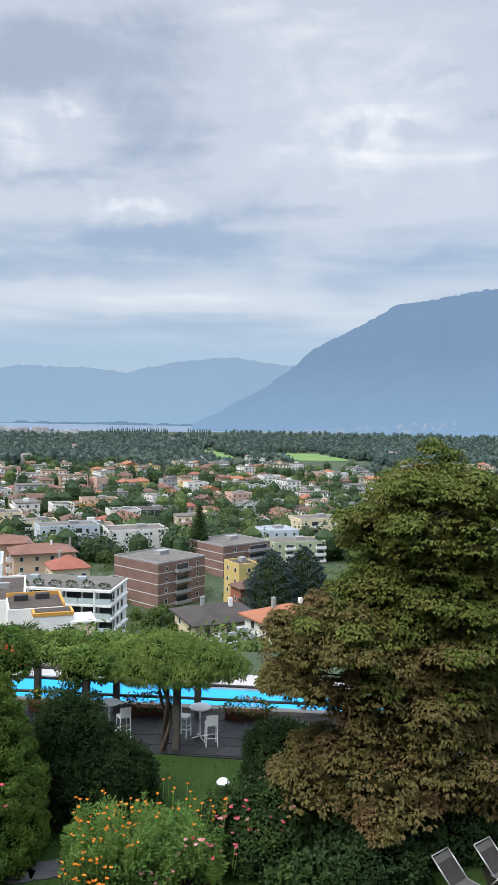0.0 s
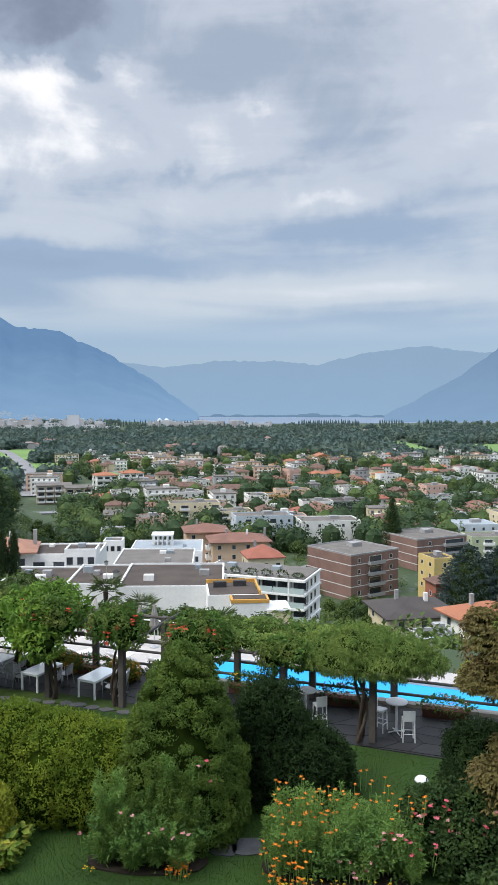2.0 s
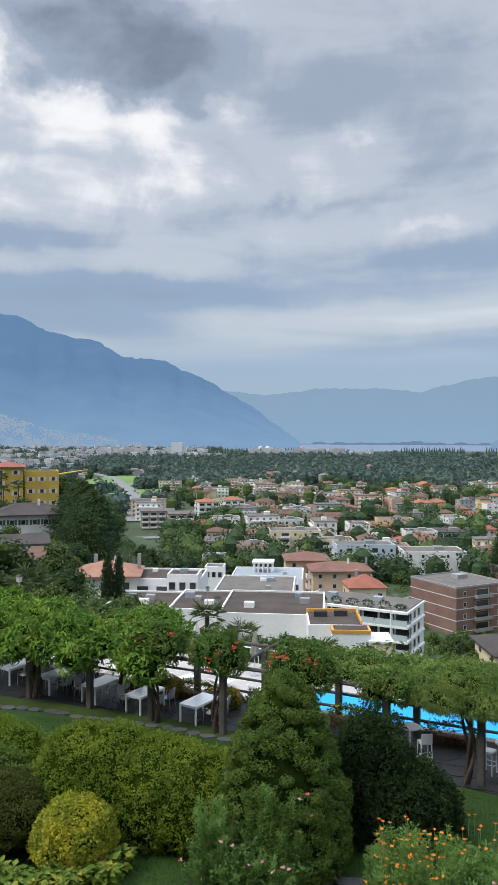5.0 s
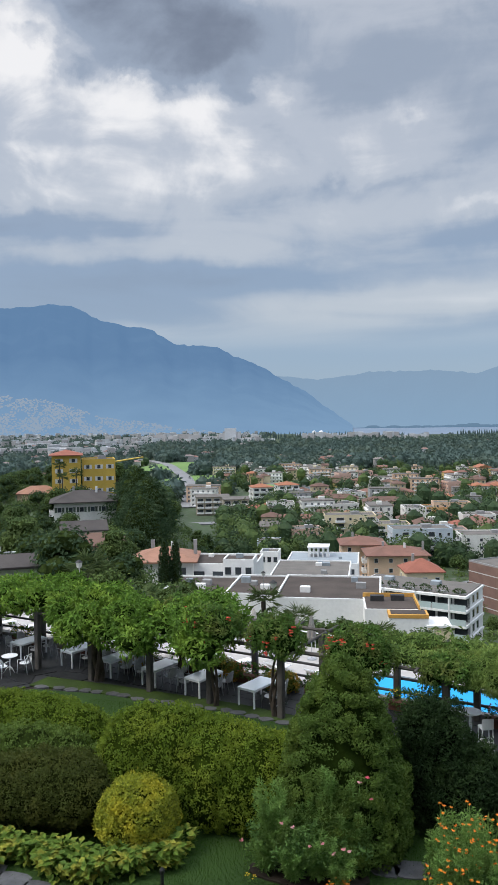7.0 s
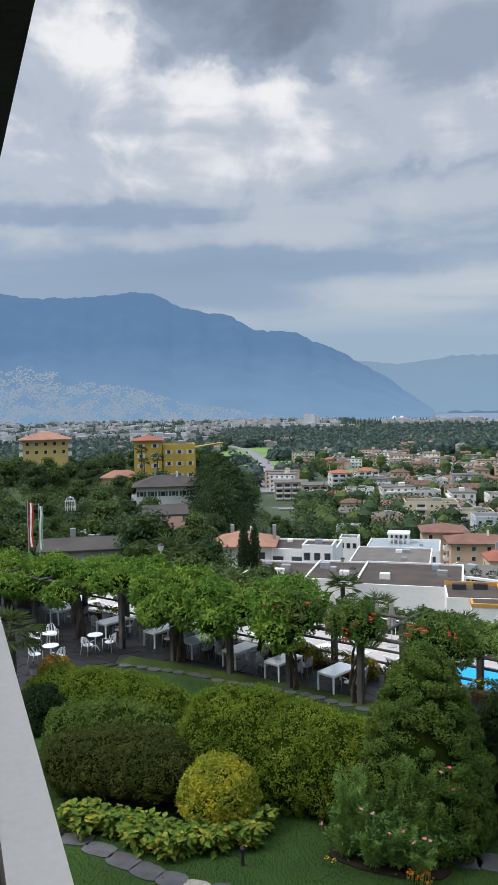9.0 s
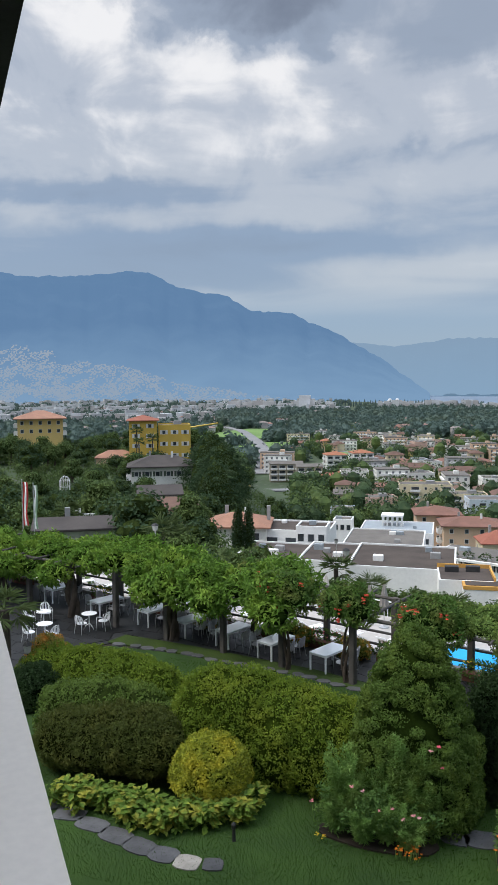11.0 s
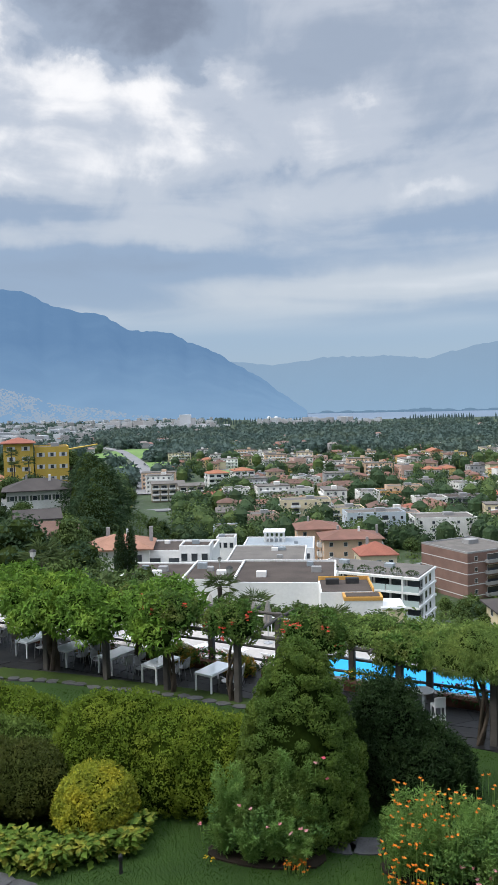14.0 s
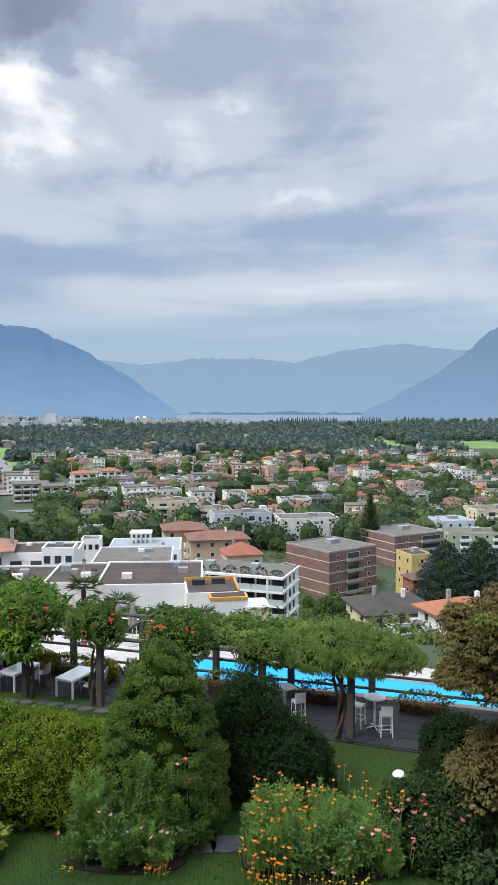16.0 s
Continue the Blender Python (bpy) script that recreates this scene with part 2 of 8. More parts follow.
class Geo:
    """Collects pieces of geometry for one mesh."""

    def __init__(self):
        self.v, self.f, self.n = [], [], 0

    def add(self, verts, faces):
        verts = np.asarray(verts, float)
        self.v.append(verts)
        self.f += [tuple(int(i) + self.n for i in f) for f in faces]
        self.n += len(verts)
        return self

    def box(self, x, y, z, sx, sy, sz, turn=0.0, taper=1.0):
        """A box whose base's middle is at x, y, z."""
        a = radians(turn)
        c, s = math.cos(a), math.sin(a)
        v = []
        for k, h in ((1.0, 0.0), (taper, sz)):
            for px, py in ((-1, -1), (1, -1), (1, 1), (-1, 1)):
                qx, qy = px * sx / 2 * k, py * sy / 2 * k
                v.append((x + c * qx - s * qy, y + s * qx + c * qy, z + h))
        return self.add(v, [(3, 2, 1, 0), (4, 5, 6, 7), (0, 1, 5, 4), (1, 2, 6, 5), (2, 3, 7, 6), (3, 0, 4, 7)])

    def soft_box(self, x, y, z, sx, sy, sz, edge=0.01, turn=0.0):
        """A box with chamfered upright and top edges."""
        a = radians(turn)
        c, s = math.cos(a), math.sin(a)
        rings = ((0.0, 0.0), (sz - edge, 0.0), (sz, edge))
        v = []
        for h, inset in rings:
            hx, hy = sx / 2 - inset, sy / 2 - inset
            e = edge
            for px, py in ((-hx + e, -hy), (hx - e, -hy), (hx, -hy + e), (hx, hy - e), (hx - e, hy), (-hx + e, hy), (-hx, hy - e), (-hx, -hy + e)):
                v.append((x + c * px - s * py, y + s * px + c * py, z + h))
        f = [tuple(range(7, -1, -1)), tuple(range(16, 24))]
        for r in (0, 8):
            f += [(r + i, r + (i + 1) % 8, r + 8 + (i + 1) % 8, r + 8 + i) for i in range(8)]
        return self.add(v, f)

    def tube(self, points, radii, sides=8):
        """A tube through the points, with a radius for each."""
        points = [Vector(p) for p in points]
        if isinstance(radii, (int, float)):
            radii = [radii] * len(points)
        v, f = [], []
        for i, (p, r) in enumerate(zip(points, radii)):
            d = (points[min(i + 1, len(points) - 1)] - points[max(i - 1, 0)]).normalized()
            side = d.cross(Vector((0.3, 1, 0.1) if abs(d.z) > 0.8 else (0, 0, 1))).normalized()
            other = d.cross(side)
            for k in range(sides):
                a = 2 * math.pi * k / sides
                v.append(p + r * (math.cos(a) * side + math.sin(a) * other))
        for i in range(len(points) - 1):
            for k in range(sides):
                j = (k + 1) % sides
                f.append((i * sides + k, i * sides + j, (i + 1) * sides + j, (i + 1) * sides + k))
        f += [tuple(range(sides - 1, -1, -1)), tuple(range((len(points) - 1) * sides, len(points) * sides))]
        return self.add(v, f)

    def lathe(self, x, y, profile, sides=16):
        """Turned round the upright through x, y: (radius, height) pairs."""
        v, f = [], []
        for r, h in profile:
            for k in range(sides):
                a = 2 * math.pi * k / sides
                v.append((x + r * math.cos(a), y + r * math.sin(a), h))
        for i in range(len(profile) - 1):
            for k in range(sides):
                j = (k + 1) % sides
                f.append((i * sides + k, i * sides + j, (i + 1) * sides + j, (i + 1) * sides + k))
        f += [tuple(range(sides - 1, -1, -1)), tuple(range((len(profile) - 1) * sides, len(profile) * sides))]
        return self.add(v, f)

    def slab(self, outline, z0, z1):
        """An upright prism over an outline, anticlockwise from above."""
        n = len(outline)
        v = [(x, y, z) for z in (z0, z1) for x, y in outline]
        return self.add(v, [tuple(range(n - 1, -1, -1)), tuple(range(n, 2 * n))] + [(i, (i + 1) % n, n + (i + 1) % n, n + i) for i in range(n)])

    def leaves(self, places, ways, length, width, fold=0.25, spread=0.3, face=None):
        """A folded leaf at each place, growing along its way."""
        n = len(places)
        if not n:
            return self
        places, ways = np.asarray(places, float), np.asarray(ways, float)
        ways = ways + RNG.normal(0, spread, (n, 3))
        ways /= np.linalg.norm(ways, axis=1)[:, None] + 1e-9
        toward = RNG.normal(0, 1, (n, 3)) + np.array([0, 0, 1.2]) if face is None else np.asarray(face) + RNG.normal(0, 0.35, (n, 3)) + np.array([0, 0, 0.35])
        side = np.cross(ways, toward)
        side /= np.linalg.norm(side, axis=1)[:, None] + 1e-9
        nor = np.cross(side, ways)
        k = RNG.uniform(0.7, 1.3, (n, 1))
        ln, wd = length * k, width * k
        mid = places + ways * ln * 0.5
        v = np.stack([places, mid + side * wd / 2 + nor * wd * fold, places + ways * ln - nor * ln * 0.12, mid - side * wd / 2 + nor * wd * fold], 1).reshape(-1, 3)
        i = np.arange(n) * 4
        f = np.concatenate([np.stack([i, i + 1, i + 2], 1), np.stack([i, i + 2, i + 3], 1)]) + self.n
        self.v.append(v)
        self.f += f.tolist()
        self.n += len(v)
        return self

    def make(self, name, material, parent=None, label="", smooth=False):
        me = bpy.data.meshes.new(name)
        me.from_pydata(np.concatenate(self.v).tolist(), [], self.f)
        me.materials.append(material)
        if smooth:
            me.polygons.foreach_set("use_smooth", [True] * len(me.polygons))
        me.update()
        ob = new(name, me)
        ob.parent = parent
        if label:
            ob["label"] = label
        return ob


def thing(name, x, y, z, turn, label, category, group="", kind=""):
    ob = new(name)
    ob.empty_display_size = 0.2
    ob.matrix_world = pose(x, y, z, 0, 0, turn)
    return tagged(ob, label, category, group, kind)


def on_ball(n, centre, radii, lump=0.0, seed=0, upper=False):
    """Places on a lumpy ellipsoid and the ways outwards from it."""
    d = RNG.normal(0, 1, (n, 3))
    d /= np.linalg.norm(d, axis=1)[:, None]
    if upper:
        d[:, 2] = np.abs(d[:, 2]) * 1.0 - 0.12
    k = np.ones(n)
    if lump:
        k = np.array([1 + lump * (noise.noise(Vector(q) * 2.3 + Vector((seed, 0, 0))) + 0.5 * noise.noise(Vector(q) * 5.5 + Vector((0, seed, 0)))) for q in d])
    k *= RNG.uniform(0.9, 1.02, n)
    return np.asarray(centre) + d * np.asarray(radii) * k[:, None], d


def blob(geo, centre, radii, rings=10, sides=16, lump=0.15, seed=0):
    """A closed lumpy body under a coat of leaves."""
    v, f = [], []
    for i in range(rings + 1):
        th = math.pi * i / rings
        for k in range(sides):
            a = 2 * math.pi * k / sides
            q = Vector((math.sin(th) * math.cos(a), math.sin(th) * math.sin(a), math.cos(th)))
            r = 1 + lump * (noise.noise(q * 2.3 + Vector((seed, 0, 0))) + 0.5 * noise.noise(q * 5.5 + Vector((0, seed, 0))))
            v.append((centre[0] + radii[0] * q.x * r, centre[1] + radii[1] * q.y * r, centre[2] + radii[2] * q.z * r))
    for i in range(rings):
        for k in range(sides):
            j = (k + 1) % sides
            f.append((i * sides + k, (i + 1) * sides + k, (i + 1) * sides + j, i * sides + j))
    return geo.add(v, f)


def facing(d, out=0.3, lift=0.15):
    """Ways along a surface, so that leaves lie on it and show their faces."""
    t = np.cross(d, RNG.normal(0, 1, d.shape))
    t /= np.linalg.norm(t, axis=1)[:, None] + 1e-9
    return t + d * out + np.array([0, 0, lift])


def clumps(geo, p, d, per, size, length, width, out=0.3, lift=0.2, spread=0.25):
    """Tufts of leaves that stand on a surface, each a small dome with shade between it and the next."""
    n = len(p)
    if not n:
        return geo
    e = RNG.normal(0, 1, (n, per, 3)) + d[:, None, :] * 1.1
    e /= np.linalg.norm(e, axis=2)[:, :, None]
    k = RNG.uniform(0.72, 1.05, (n, per, 1)) * size * RNG.uniform(0.65, 1.3, (n, 1, 1))
    q = (p[:, None, :] + e * k).reshape(-1, 3)
    e = e.reshape(-1, 3)
    low = q[:, 2] > 0.015
    return geo.leaves(q[low], facing(e[low], out, lift), length, width, 0.15, spread, e[low])


# ---- land: slope, plain, lake, mountains ----
PLAIN = -47.0


def land(x, y):
    """The ground's height: a steep slope below the garden, a wooded spur on one side, then the plain."""
    r = math.hypot(x, y)
    left = math.degrees(math.atan2(-x, y))
    town = np.interp(r, (52, 75, 110, 160, 215), (-5, -13, -24, -35, PLAIN))
    spur = np.interp(r, (52, 80, 140, 200, 260, 310, 430), (-5, -9, -15, -19, -13, -14, PLAIN))
    w = min(max((left - 15) / 9, 0), 1) if abs(left) < 130 else 0
    w = w * w * (3 - 2 * w)
    return float(town * (1 - w) + spur * w)


def land_sheet():
    radii = [0, 20, 40, 52, 62, 75, 90, 110, 130, 160, 190, 215, 240, 270, 310, 360, 430, 520, 650, 800, 1000, 1300, 1700, 2200, 3000, 4000, 4950]
    sides = 144
    v, f = [], []
    for i, r in enumerate(radii):
        for k in range(sides):
            a = 2 * math.pi * k / sides
            x, y = r * math.sin(a), r * math.cos(a)
            v.append((x, y, land(x, y) + (0.6 * noise.noise(Vector((x / 30, y / 30, 0))) if 60 < r < 1500 else 0)))
    for i in range(len(radii) - 1):
        for k in range(sides):
            j = (k + 1) % sides
            f.append((i * sides + k, i * sides + j, (i + 1) * sides + j, (i + 1) * sides + k))
    return Geo().add(v, f)


land_m = surface("land_cover", (0.055, 0.085, 0.035), (0.035, 0.055, 0.025), scale=0.02, fine=0.3, bump=0.0, c3=(0.14, 0.135, 0.125), wear=0.3)
tagged(land_sheet().make("ground", land_m, smooth=True), "green slope and plain with gardens and streets", "ground", kind="structure")

lake_m = surface("lake_water", (0.15, 0.20, 0.27), (0.13, 0.18, 0.25), rough=0.45, scale=0.002, fine=0.02, bump=0.05, spec=0.5, wear=0.1)
shore = [(-480, 2600), (-300, 2560), (100, 2650), (480, 2760), (900, 4700), (-900, 4700)]
tagged(Geo().slab(shore, PLAIN - 0.5, PLAIN + 0.4).make("water", lake_m), "pale grey-blue lake beyond the plain", "lake", kind="structure")



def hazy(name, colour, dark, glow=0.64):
    """Distance: slopes whose emission colour is the haze, the light of the air before them."""
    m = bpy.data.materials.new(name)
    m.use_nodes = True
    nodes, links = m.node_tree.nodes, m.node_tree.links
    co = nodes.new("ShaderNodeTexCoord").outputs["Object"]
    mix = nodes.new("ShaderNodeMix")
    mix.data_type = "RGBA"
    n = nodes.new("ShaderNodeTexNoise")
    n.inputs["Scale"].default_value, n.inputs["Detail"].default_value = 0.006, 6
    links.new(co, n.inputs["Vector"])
    # the haze colour shifts with height, for thicker air towards the lake
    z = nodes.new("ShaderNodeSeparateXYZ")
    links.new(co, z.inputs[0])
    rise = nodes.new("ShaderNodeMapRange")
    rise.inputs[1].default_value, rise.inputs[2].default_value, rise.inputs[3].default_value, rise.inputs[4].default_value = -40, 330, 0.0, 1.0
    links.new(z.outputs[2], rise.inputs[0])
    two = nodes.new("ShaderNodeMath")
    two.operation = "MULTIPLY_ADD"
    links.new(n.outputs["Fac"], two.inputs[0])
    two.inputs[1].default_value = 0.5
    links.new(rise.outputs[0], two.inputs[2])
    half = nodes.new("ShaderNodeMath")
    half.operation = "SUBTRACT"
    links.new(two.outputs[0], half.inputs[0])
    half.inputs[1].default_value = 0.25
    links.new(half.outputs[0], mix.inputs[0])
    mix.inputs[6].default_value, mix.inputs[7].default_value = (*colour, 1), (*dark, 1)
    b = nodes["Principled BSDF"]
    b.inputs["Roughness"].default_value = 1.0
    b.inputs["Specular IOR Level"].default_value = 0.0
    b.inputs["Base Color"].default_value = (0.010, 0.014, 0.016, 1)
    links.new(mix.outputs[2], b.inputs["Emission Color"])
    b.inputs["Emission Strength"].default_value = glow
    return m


def slope(ridge, far, foot, rough, seed, a, s):
    """A place on a mountain's side: degrees to the left, 0 at the foot to 1 at the ridge."""
    az, el = zip(*sorted(ridge))
    e = float(np.interp(a, az, el)) + rough * (0.14 * noise.noise(Vector((a * 0.9, seed, 0))) + 0.12 * noise.noise(Vector((a * 2.7, seed, 3))) + 0.025 * noise.noise(Vector((a * 8, seed, 5))))
    top = 11 + far * math.tan(radians(e))
    d = foot + (far - foot) * s
    gully = noise.noise(Vector((a * 0.35, s * 1.3, seed))) + 0.5 * noise.noise(Vector((a * 0.9, s * 3, seed)))
    return -d * math.sin(radians(a)), d * math.cos(radians(a)), PLAIN - 2 + (top - PLAIN) * (s ** 1.15) * (1 + 0.22 * gully * s * (1 - s) * 4)


def mountain(name, label, material, ridge, far, foot, rough=1.0, seed=0):
    """A mountain side between its foot and its ridge line of (degrees to the left, degrees up) pairs."""
    az = [p[0] for p in ridge]
    cols, rows = 320, 26
    v, f = [], []
    for c in range(cols):
        a = min(az) + (max(az) - min(az)) * c / (cols - 1)
        v += [slope(ridge, far, foot, rough, seed, a, r / (rows - 1)) for r in range(rows)]
    for c in range(cols - 1):
        for r in range(rows - 1):
            f.append((c * rows + r, c * rows + r + 1, (c + 1) * rows + r + 1, (c + 1) * rows + r))
    ob = Geo().add(v, f).make(name, material, smooth=True)
    return tagged(ob, label, "mountain", kind="structure")


RIGHT_RIDGE = [(-7.6, -0.6), (-9.8, 0.55), (-13, 2.3), (-15, 3.8), (-16.7, 5.3), (-20.4, 7.15), (-22.4, 8.35), (-25.6, 8.8), (-28.7, 9.35), (-40, 9.8), (-65, 9)]
LEFT_RIDGE = [(70, 9.5), (46, 8.6), (37.5, 8.2), (35.2, 7.9), (30.5, 8.15), (28.4, 8.45), (26.8, 8.4), (24.7, 7.35), (21, 6.7), (19.3, 5.65), (16.4, 5.45), (12.7, 3.8), (9.8, 2.1), (6.2, -0.5)]
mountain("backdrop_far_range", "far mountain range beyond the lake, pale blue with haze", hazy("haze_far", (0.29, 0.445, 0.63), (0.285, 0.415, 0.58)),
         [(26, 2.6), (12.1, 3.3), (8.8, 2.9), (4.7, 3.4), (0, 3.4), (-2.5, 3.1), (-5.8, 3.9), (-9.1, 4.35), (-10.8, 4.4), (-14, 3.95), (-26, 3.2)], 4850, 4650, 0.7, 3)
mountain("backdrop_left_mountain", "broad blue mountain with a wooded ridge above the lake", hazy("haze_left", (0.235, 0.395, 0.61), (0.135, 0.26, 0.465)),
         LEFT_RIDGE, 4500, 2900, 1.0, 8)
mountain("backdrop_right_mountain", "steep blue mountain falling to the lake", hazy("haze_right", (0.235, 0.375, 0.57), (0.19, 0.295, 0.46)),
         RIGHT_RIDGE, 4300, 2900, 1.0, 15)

headland = [(-420 + 60 * k, 4300 + 40 * math.sin(k), 4 + 11 * abs(math.sin(k * 1.7)) + (8 if k in (9, 10, 11) else 0)) for k in range(20)]
g = Geo()
for k, (x, y, h) in enumerate(headland):
    blob(g, (x, y, PLAIN), (48, 30, h), 6, 10, 0.3, k)
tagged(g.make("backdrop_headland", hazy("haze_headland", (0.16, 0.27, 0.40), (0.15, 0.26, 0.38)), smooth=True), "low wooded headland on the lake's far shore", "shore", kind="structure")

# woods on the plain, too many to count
# leaf colours lifted and blued to stand in for the haze
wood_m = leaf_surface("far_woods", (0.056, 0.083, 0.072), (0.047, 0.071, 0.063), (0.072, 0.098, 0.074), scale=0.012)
FIELDS = [(150, 205, 1050, 1290), (236, 362, 1000, 1200), (-360, -270, 800, 1000), (-150, -115, 590, 690), (-260, -200, 600, 760)]


def near_road(x, y):
    """Beside the main road, or before it as seen from the garden."""
    r, left = math.hypot(x, y), math.degrees(math.atan2(-x, y))
    if 450 < r < 1030 and abs(left - np.interp(r, (500, 780, 1022), (18.4, 18.7, 20.0))) < 0.8:
        return True
    return 18.5 < left < 27 and -120 < r - np.interp(left, (18.7, 20, 21.6, 26.6), (781, 1022, 1140, 1252)) < 15


def in_field(x, y, gap=190.0):
    return any(a < x < b and c - gap < y < d for a, b, c, d in FIELDS)


def far_woods(count):
    py = RNG.uniform(28, 150, count * 2)
    r = 58 * 1357 / py
    left = RNG.uniform(-36, 46, count * 2)
    x, y = -r * np.sin(np.radians(left)), r * np.cos(np.radians(left))
    keep = []
    for i in range(count * 2):
        if (-10.5 < left[i] < 12 and r[i] > 2120) or in_field(x[i], y[i]) or near_road(x[i], y[i]):
            continue
        dense = noise.noise(Vector((x[i] / 130, y[i] / 170, 0))) + np.interp(r[i], (600, 800, 950, 1200), (-0.7, -0.25, 0.3, 0.7))
        if dense > RNG.uniform(-0.3, 0.3):
            keep.append(i)
    keep = keep[:count]
    g = Geo()
    n, per = len(keep), 46
    size = RNG.uniform(4.2, 9.0, n)
    c = np.stack([x[keep], y[keep], PLAIN + size * 0.9], 1)
    d = RNG.normal(0, 1, (n, per, 3))
    d /= np.linalg.norm(d, axis=2)[:, :, None]
    lump = RNG.uniform(0.7, 1.1, (n, per, 1))
    p = c[:, None, :] + d * lump * np.stack([size * 0.8, size * 0.8, size], 1)[:, None, :]
    g.leaves(p.reshape(-1, 3), d.reshape(-1, 3) * 0.6 + np.array([0, 0, -0.2]), 3.4, 3.0, 0.2, 0.5)
    for q, s in zip(c, size):
        g.lathe(q[0], q[1], [(0.3 * s, PLAIN - 1), (0.68 * s, q[2] - 0.3 * s), (0.6 * s, q[2] + 0.45 * s), (0.1 * s, q[2] + 0.85 * s)], 6)
    return g


tagged(far_woods(6600).make("woods", wood_m), "hazy dark green woods spread over the far plain", "woods", kind="stuff")


def poplars():
    g = Geo()
    for x0, y0, x1, y1, n in ((-510, 2150, -215, 2150, 38), (-160, 2170, -110, 2175, 5), (55, 2330, 235, 2330, 28), (300, 2340, 370, 2340, 11), (420, 2350, 480, 2350, 6)):
        for i in range(n):
            s = i / (n - 1)
            x, y, h = x0 + (x1 - x0) * s + RNG.uniform(-2, 2), y0 + (y1 - y0) * s, RNG.uniform(17, 23)
            g.lathe(x, y, [(1.3, PLAIN), (2.5, PLAIN + h * 0.25), (2.1, PLAIN + h * 0.65), (0.3, PLAIN + h)], 6)
    return g


# the poplars' bluish tone has the shore's haze painted in
tagged(poplars().make("poplars", surface("hazy_poplars", (0.075, 0.115, 0.11), (0.06, 0.095, 0.095), scale=0.1, fine=1.0)), "rows of tall dark hazy poplars along the lake shore", "trees", kind="stuff")

field_m = surface("field_grass", (0.16, 0.27, 0.07), (0.12, 0.21, 0.06), scale=0.02, fine=0.3, bump=0.0, c3=(0.2, 0.25, 0.1))
for k, (a, b, c, d) in enumerate(FIELDS):
    g = Geo()
    n = 24
    out = []
    for i in range(n):
        t = 2 * math.pi * i / n
        sq = 1 / max(abs(math.cos(t)), abs(math.sin(t)))
        sq = min(sq, 1.25)
        w = 1 + 0.06 * noise.noise(Vector((math.cos(t) * 2, math.sin(t) * 2, k)))
        out.append(((a + b) / 2 + (b - a) / 2 * math.cos(t) * sq * w, (c + d) / 2 + (d - c) / 2 * math.sin(t) * sq * w))
    tagged(g.slab(out, PLAIN - 1, PLAIN + 0.7).make("field", field_m), "bright green meadow among the woods", "field", "fields on the plain", "structure")


def ribbon(points, width, z0, lift=0.8):
    """A road through the points on the land."""
    v, f = [], []
    pts = []
    for i in range(len(points) - 1):
        for s in range(8):
            t = s / 8
            pts.append((points[i][0] * (1 - t) + points[i + 1][0] * t, points[i][1] * (1 - t) + points[i + 1][1] * t))
    pts.append(points[-1])
    for _ in range(3):
        pts = [pts[0]] + [((pts[i - 1][0] + pts[i][0] + pts[i + 1][0]) / 3, (pts[i - 1][1] + pts[i][1] + pts[i + 1][1]) / 3) for i in range(1, len(pts) - 1)] + [pts[-1]]
    for i, p in enumerate(pts):
        q0, q1 = pts[max(i - 1, 0)], pts[min(i + 1, len(pts) - 1)]
        dx, dy = q1[0] - q0[0], q1[1] - q0[1]
        k = math.hypot(dx, dy) or 1
        nx, ny = -dy / k * width / 2, dx / k * width / 2
        z = land(*p) + lift
        v += [(p[0] + nx, p[1] + ny, z), (p[0] - nx, p[1] - ny, z), (p[0] + nx, p[1] + ny, z - 2), (p[0] - nx, p[1] - ny, z - 2)]
    for i in range(len(pts) - 1):
        a, b = i * 4, i * 4 + 4
        f += [(a, a + 1, b + 1, b), (a + 2, a, b, b + 2), (a + 1, a + 3, b + 3, b + 1)]
    return Geo().add(v, f)


road_m = surface("road_asphalt", (0.24, 0.24, 0.24), (0.2, 0.2, 0.21), scale=0.05, fine=0.8, bump=0.0)
for k, (pts, w) in enumerate((([(-160, 480), (-205, 620), (-250, 740), (-350, 960), (-420, 1060), (-560, 1120)], 12), ([(-150, 380), (-100, 430), (-85, 560), (-110, 640), (-200, 700)], 9),
                              ([(-140, 300), (-60, 330), (20, 370), (150, 400), (330, 520)], 8), ([(90, 330), (70, 520), (60, 800), (140, 1000)], 8), ([(-8, 250), (34, 300), (52, 360)], 7))):
    tagged(ribbon(pts, w, PLAIN).make("road", road_m), "pale grey asphalt road across the plain", "road", "roads of the town", "structure")

# ---- the hotel balcony that the camera stands on ----
plaster_m = surface("white_plaster", (0.94, 0.87, 0.79), (0.90, 0.83, 0.75), rough=0.8, scale=3, fine=90, bump=0.02, wear=0.12)
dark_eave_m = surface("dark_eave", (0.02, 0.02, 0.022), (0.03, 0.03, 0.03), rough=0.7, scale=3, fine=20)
stone_grey_m = surface("balcony_tiles", (0.3, 0.29, 0.28), (0.25, 0.24, 0.23), scale=3, fine=20, bump=0.1)
RAIL_TURN = 41.5
FACE = Vector((-math.sin(radians(RAIL_TURN)), math.cos(radians(RAIL_TURN))))
OUT = Vector((math.cos(radians(RAIL_TURN)), math.sin(radians(RAIL_TURN))))


def facade_box(name, label, category, material, along0, along1, out0, out1, z0, z1):
    """A long box beside the facade: metres along it, outwards from the eye, and heights."""
    pts = [FACE * a + OUT * o for a, o in ((along0, out0), (along0, out1), (along1, out1), (along1, out0))]
    return tagged(Geo().slab([(p.x, p.y) for p in pts], z0, z1).make(name, material), label, category, kind="structure")


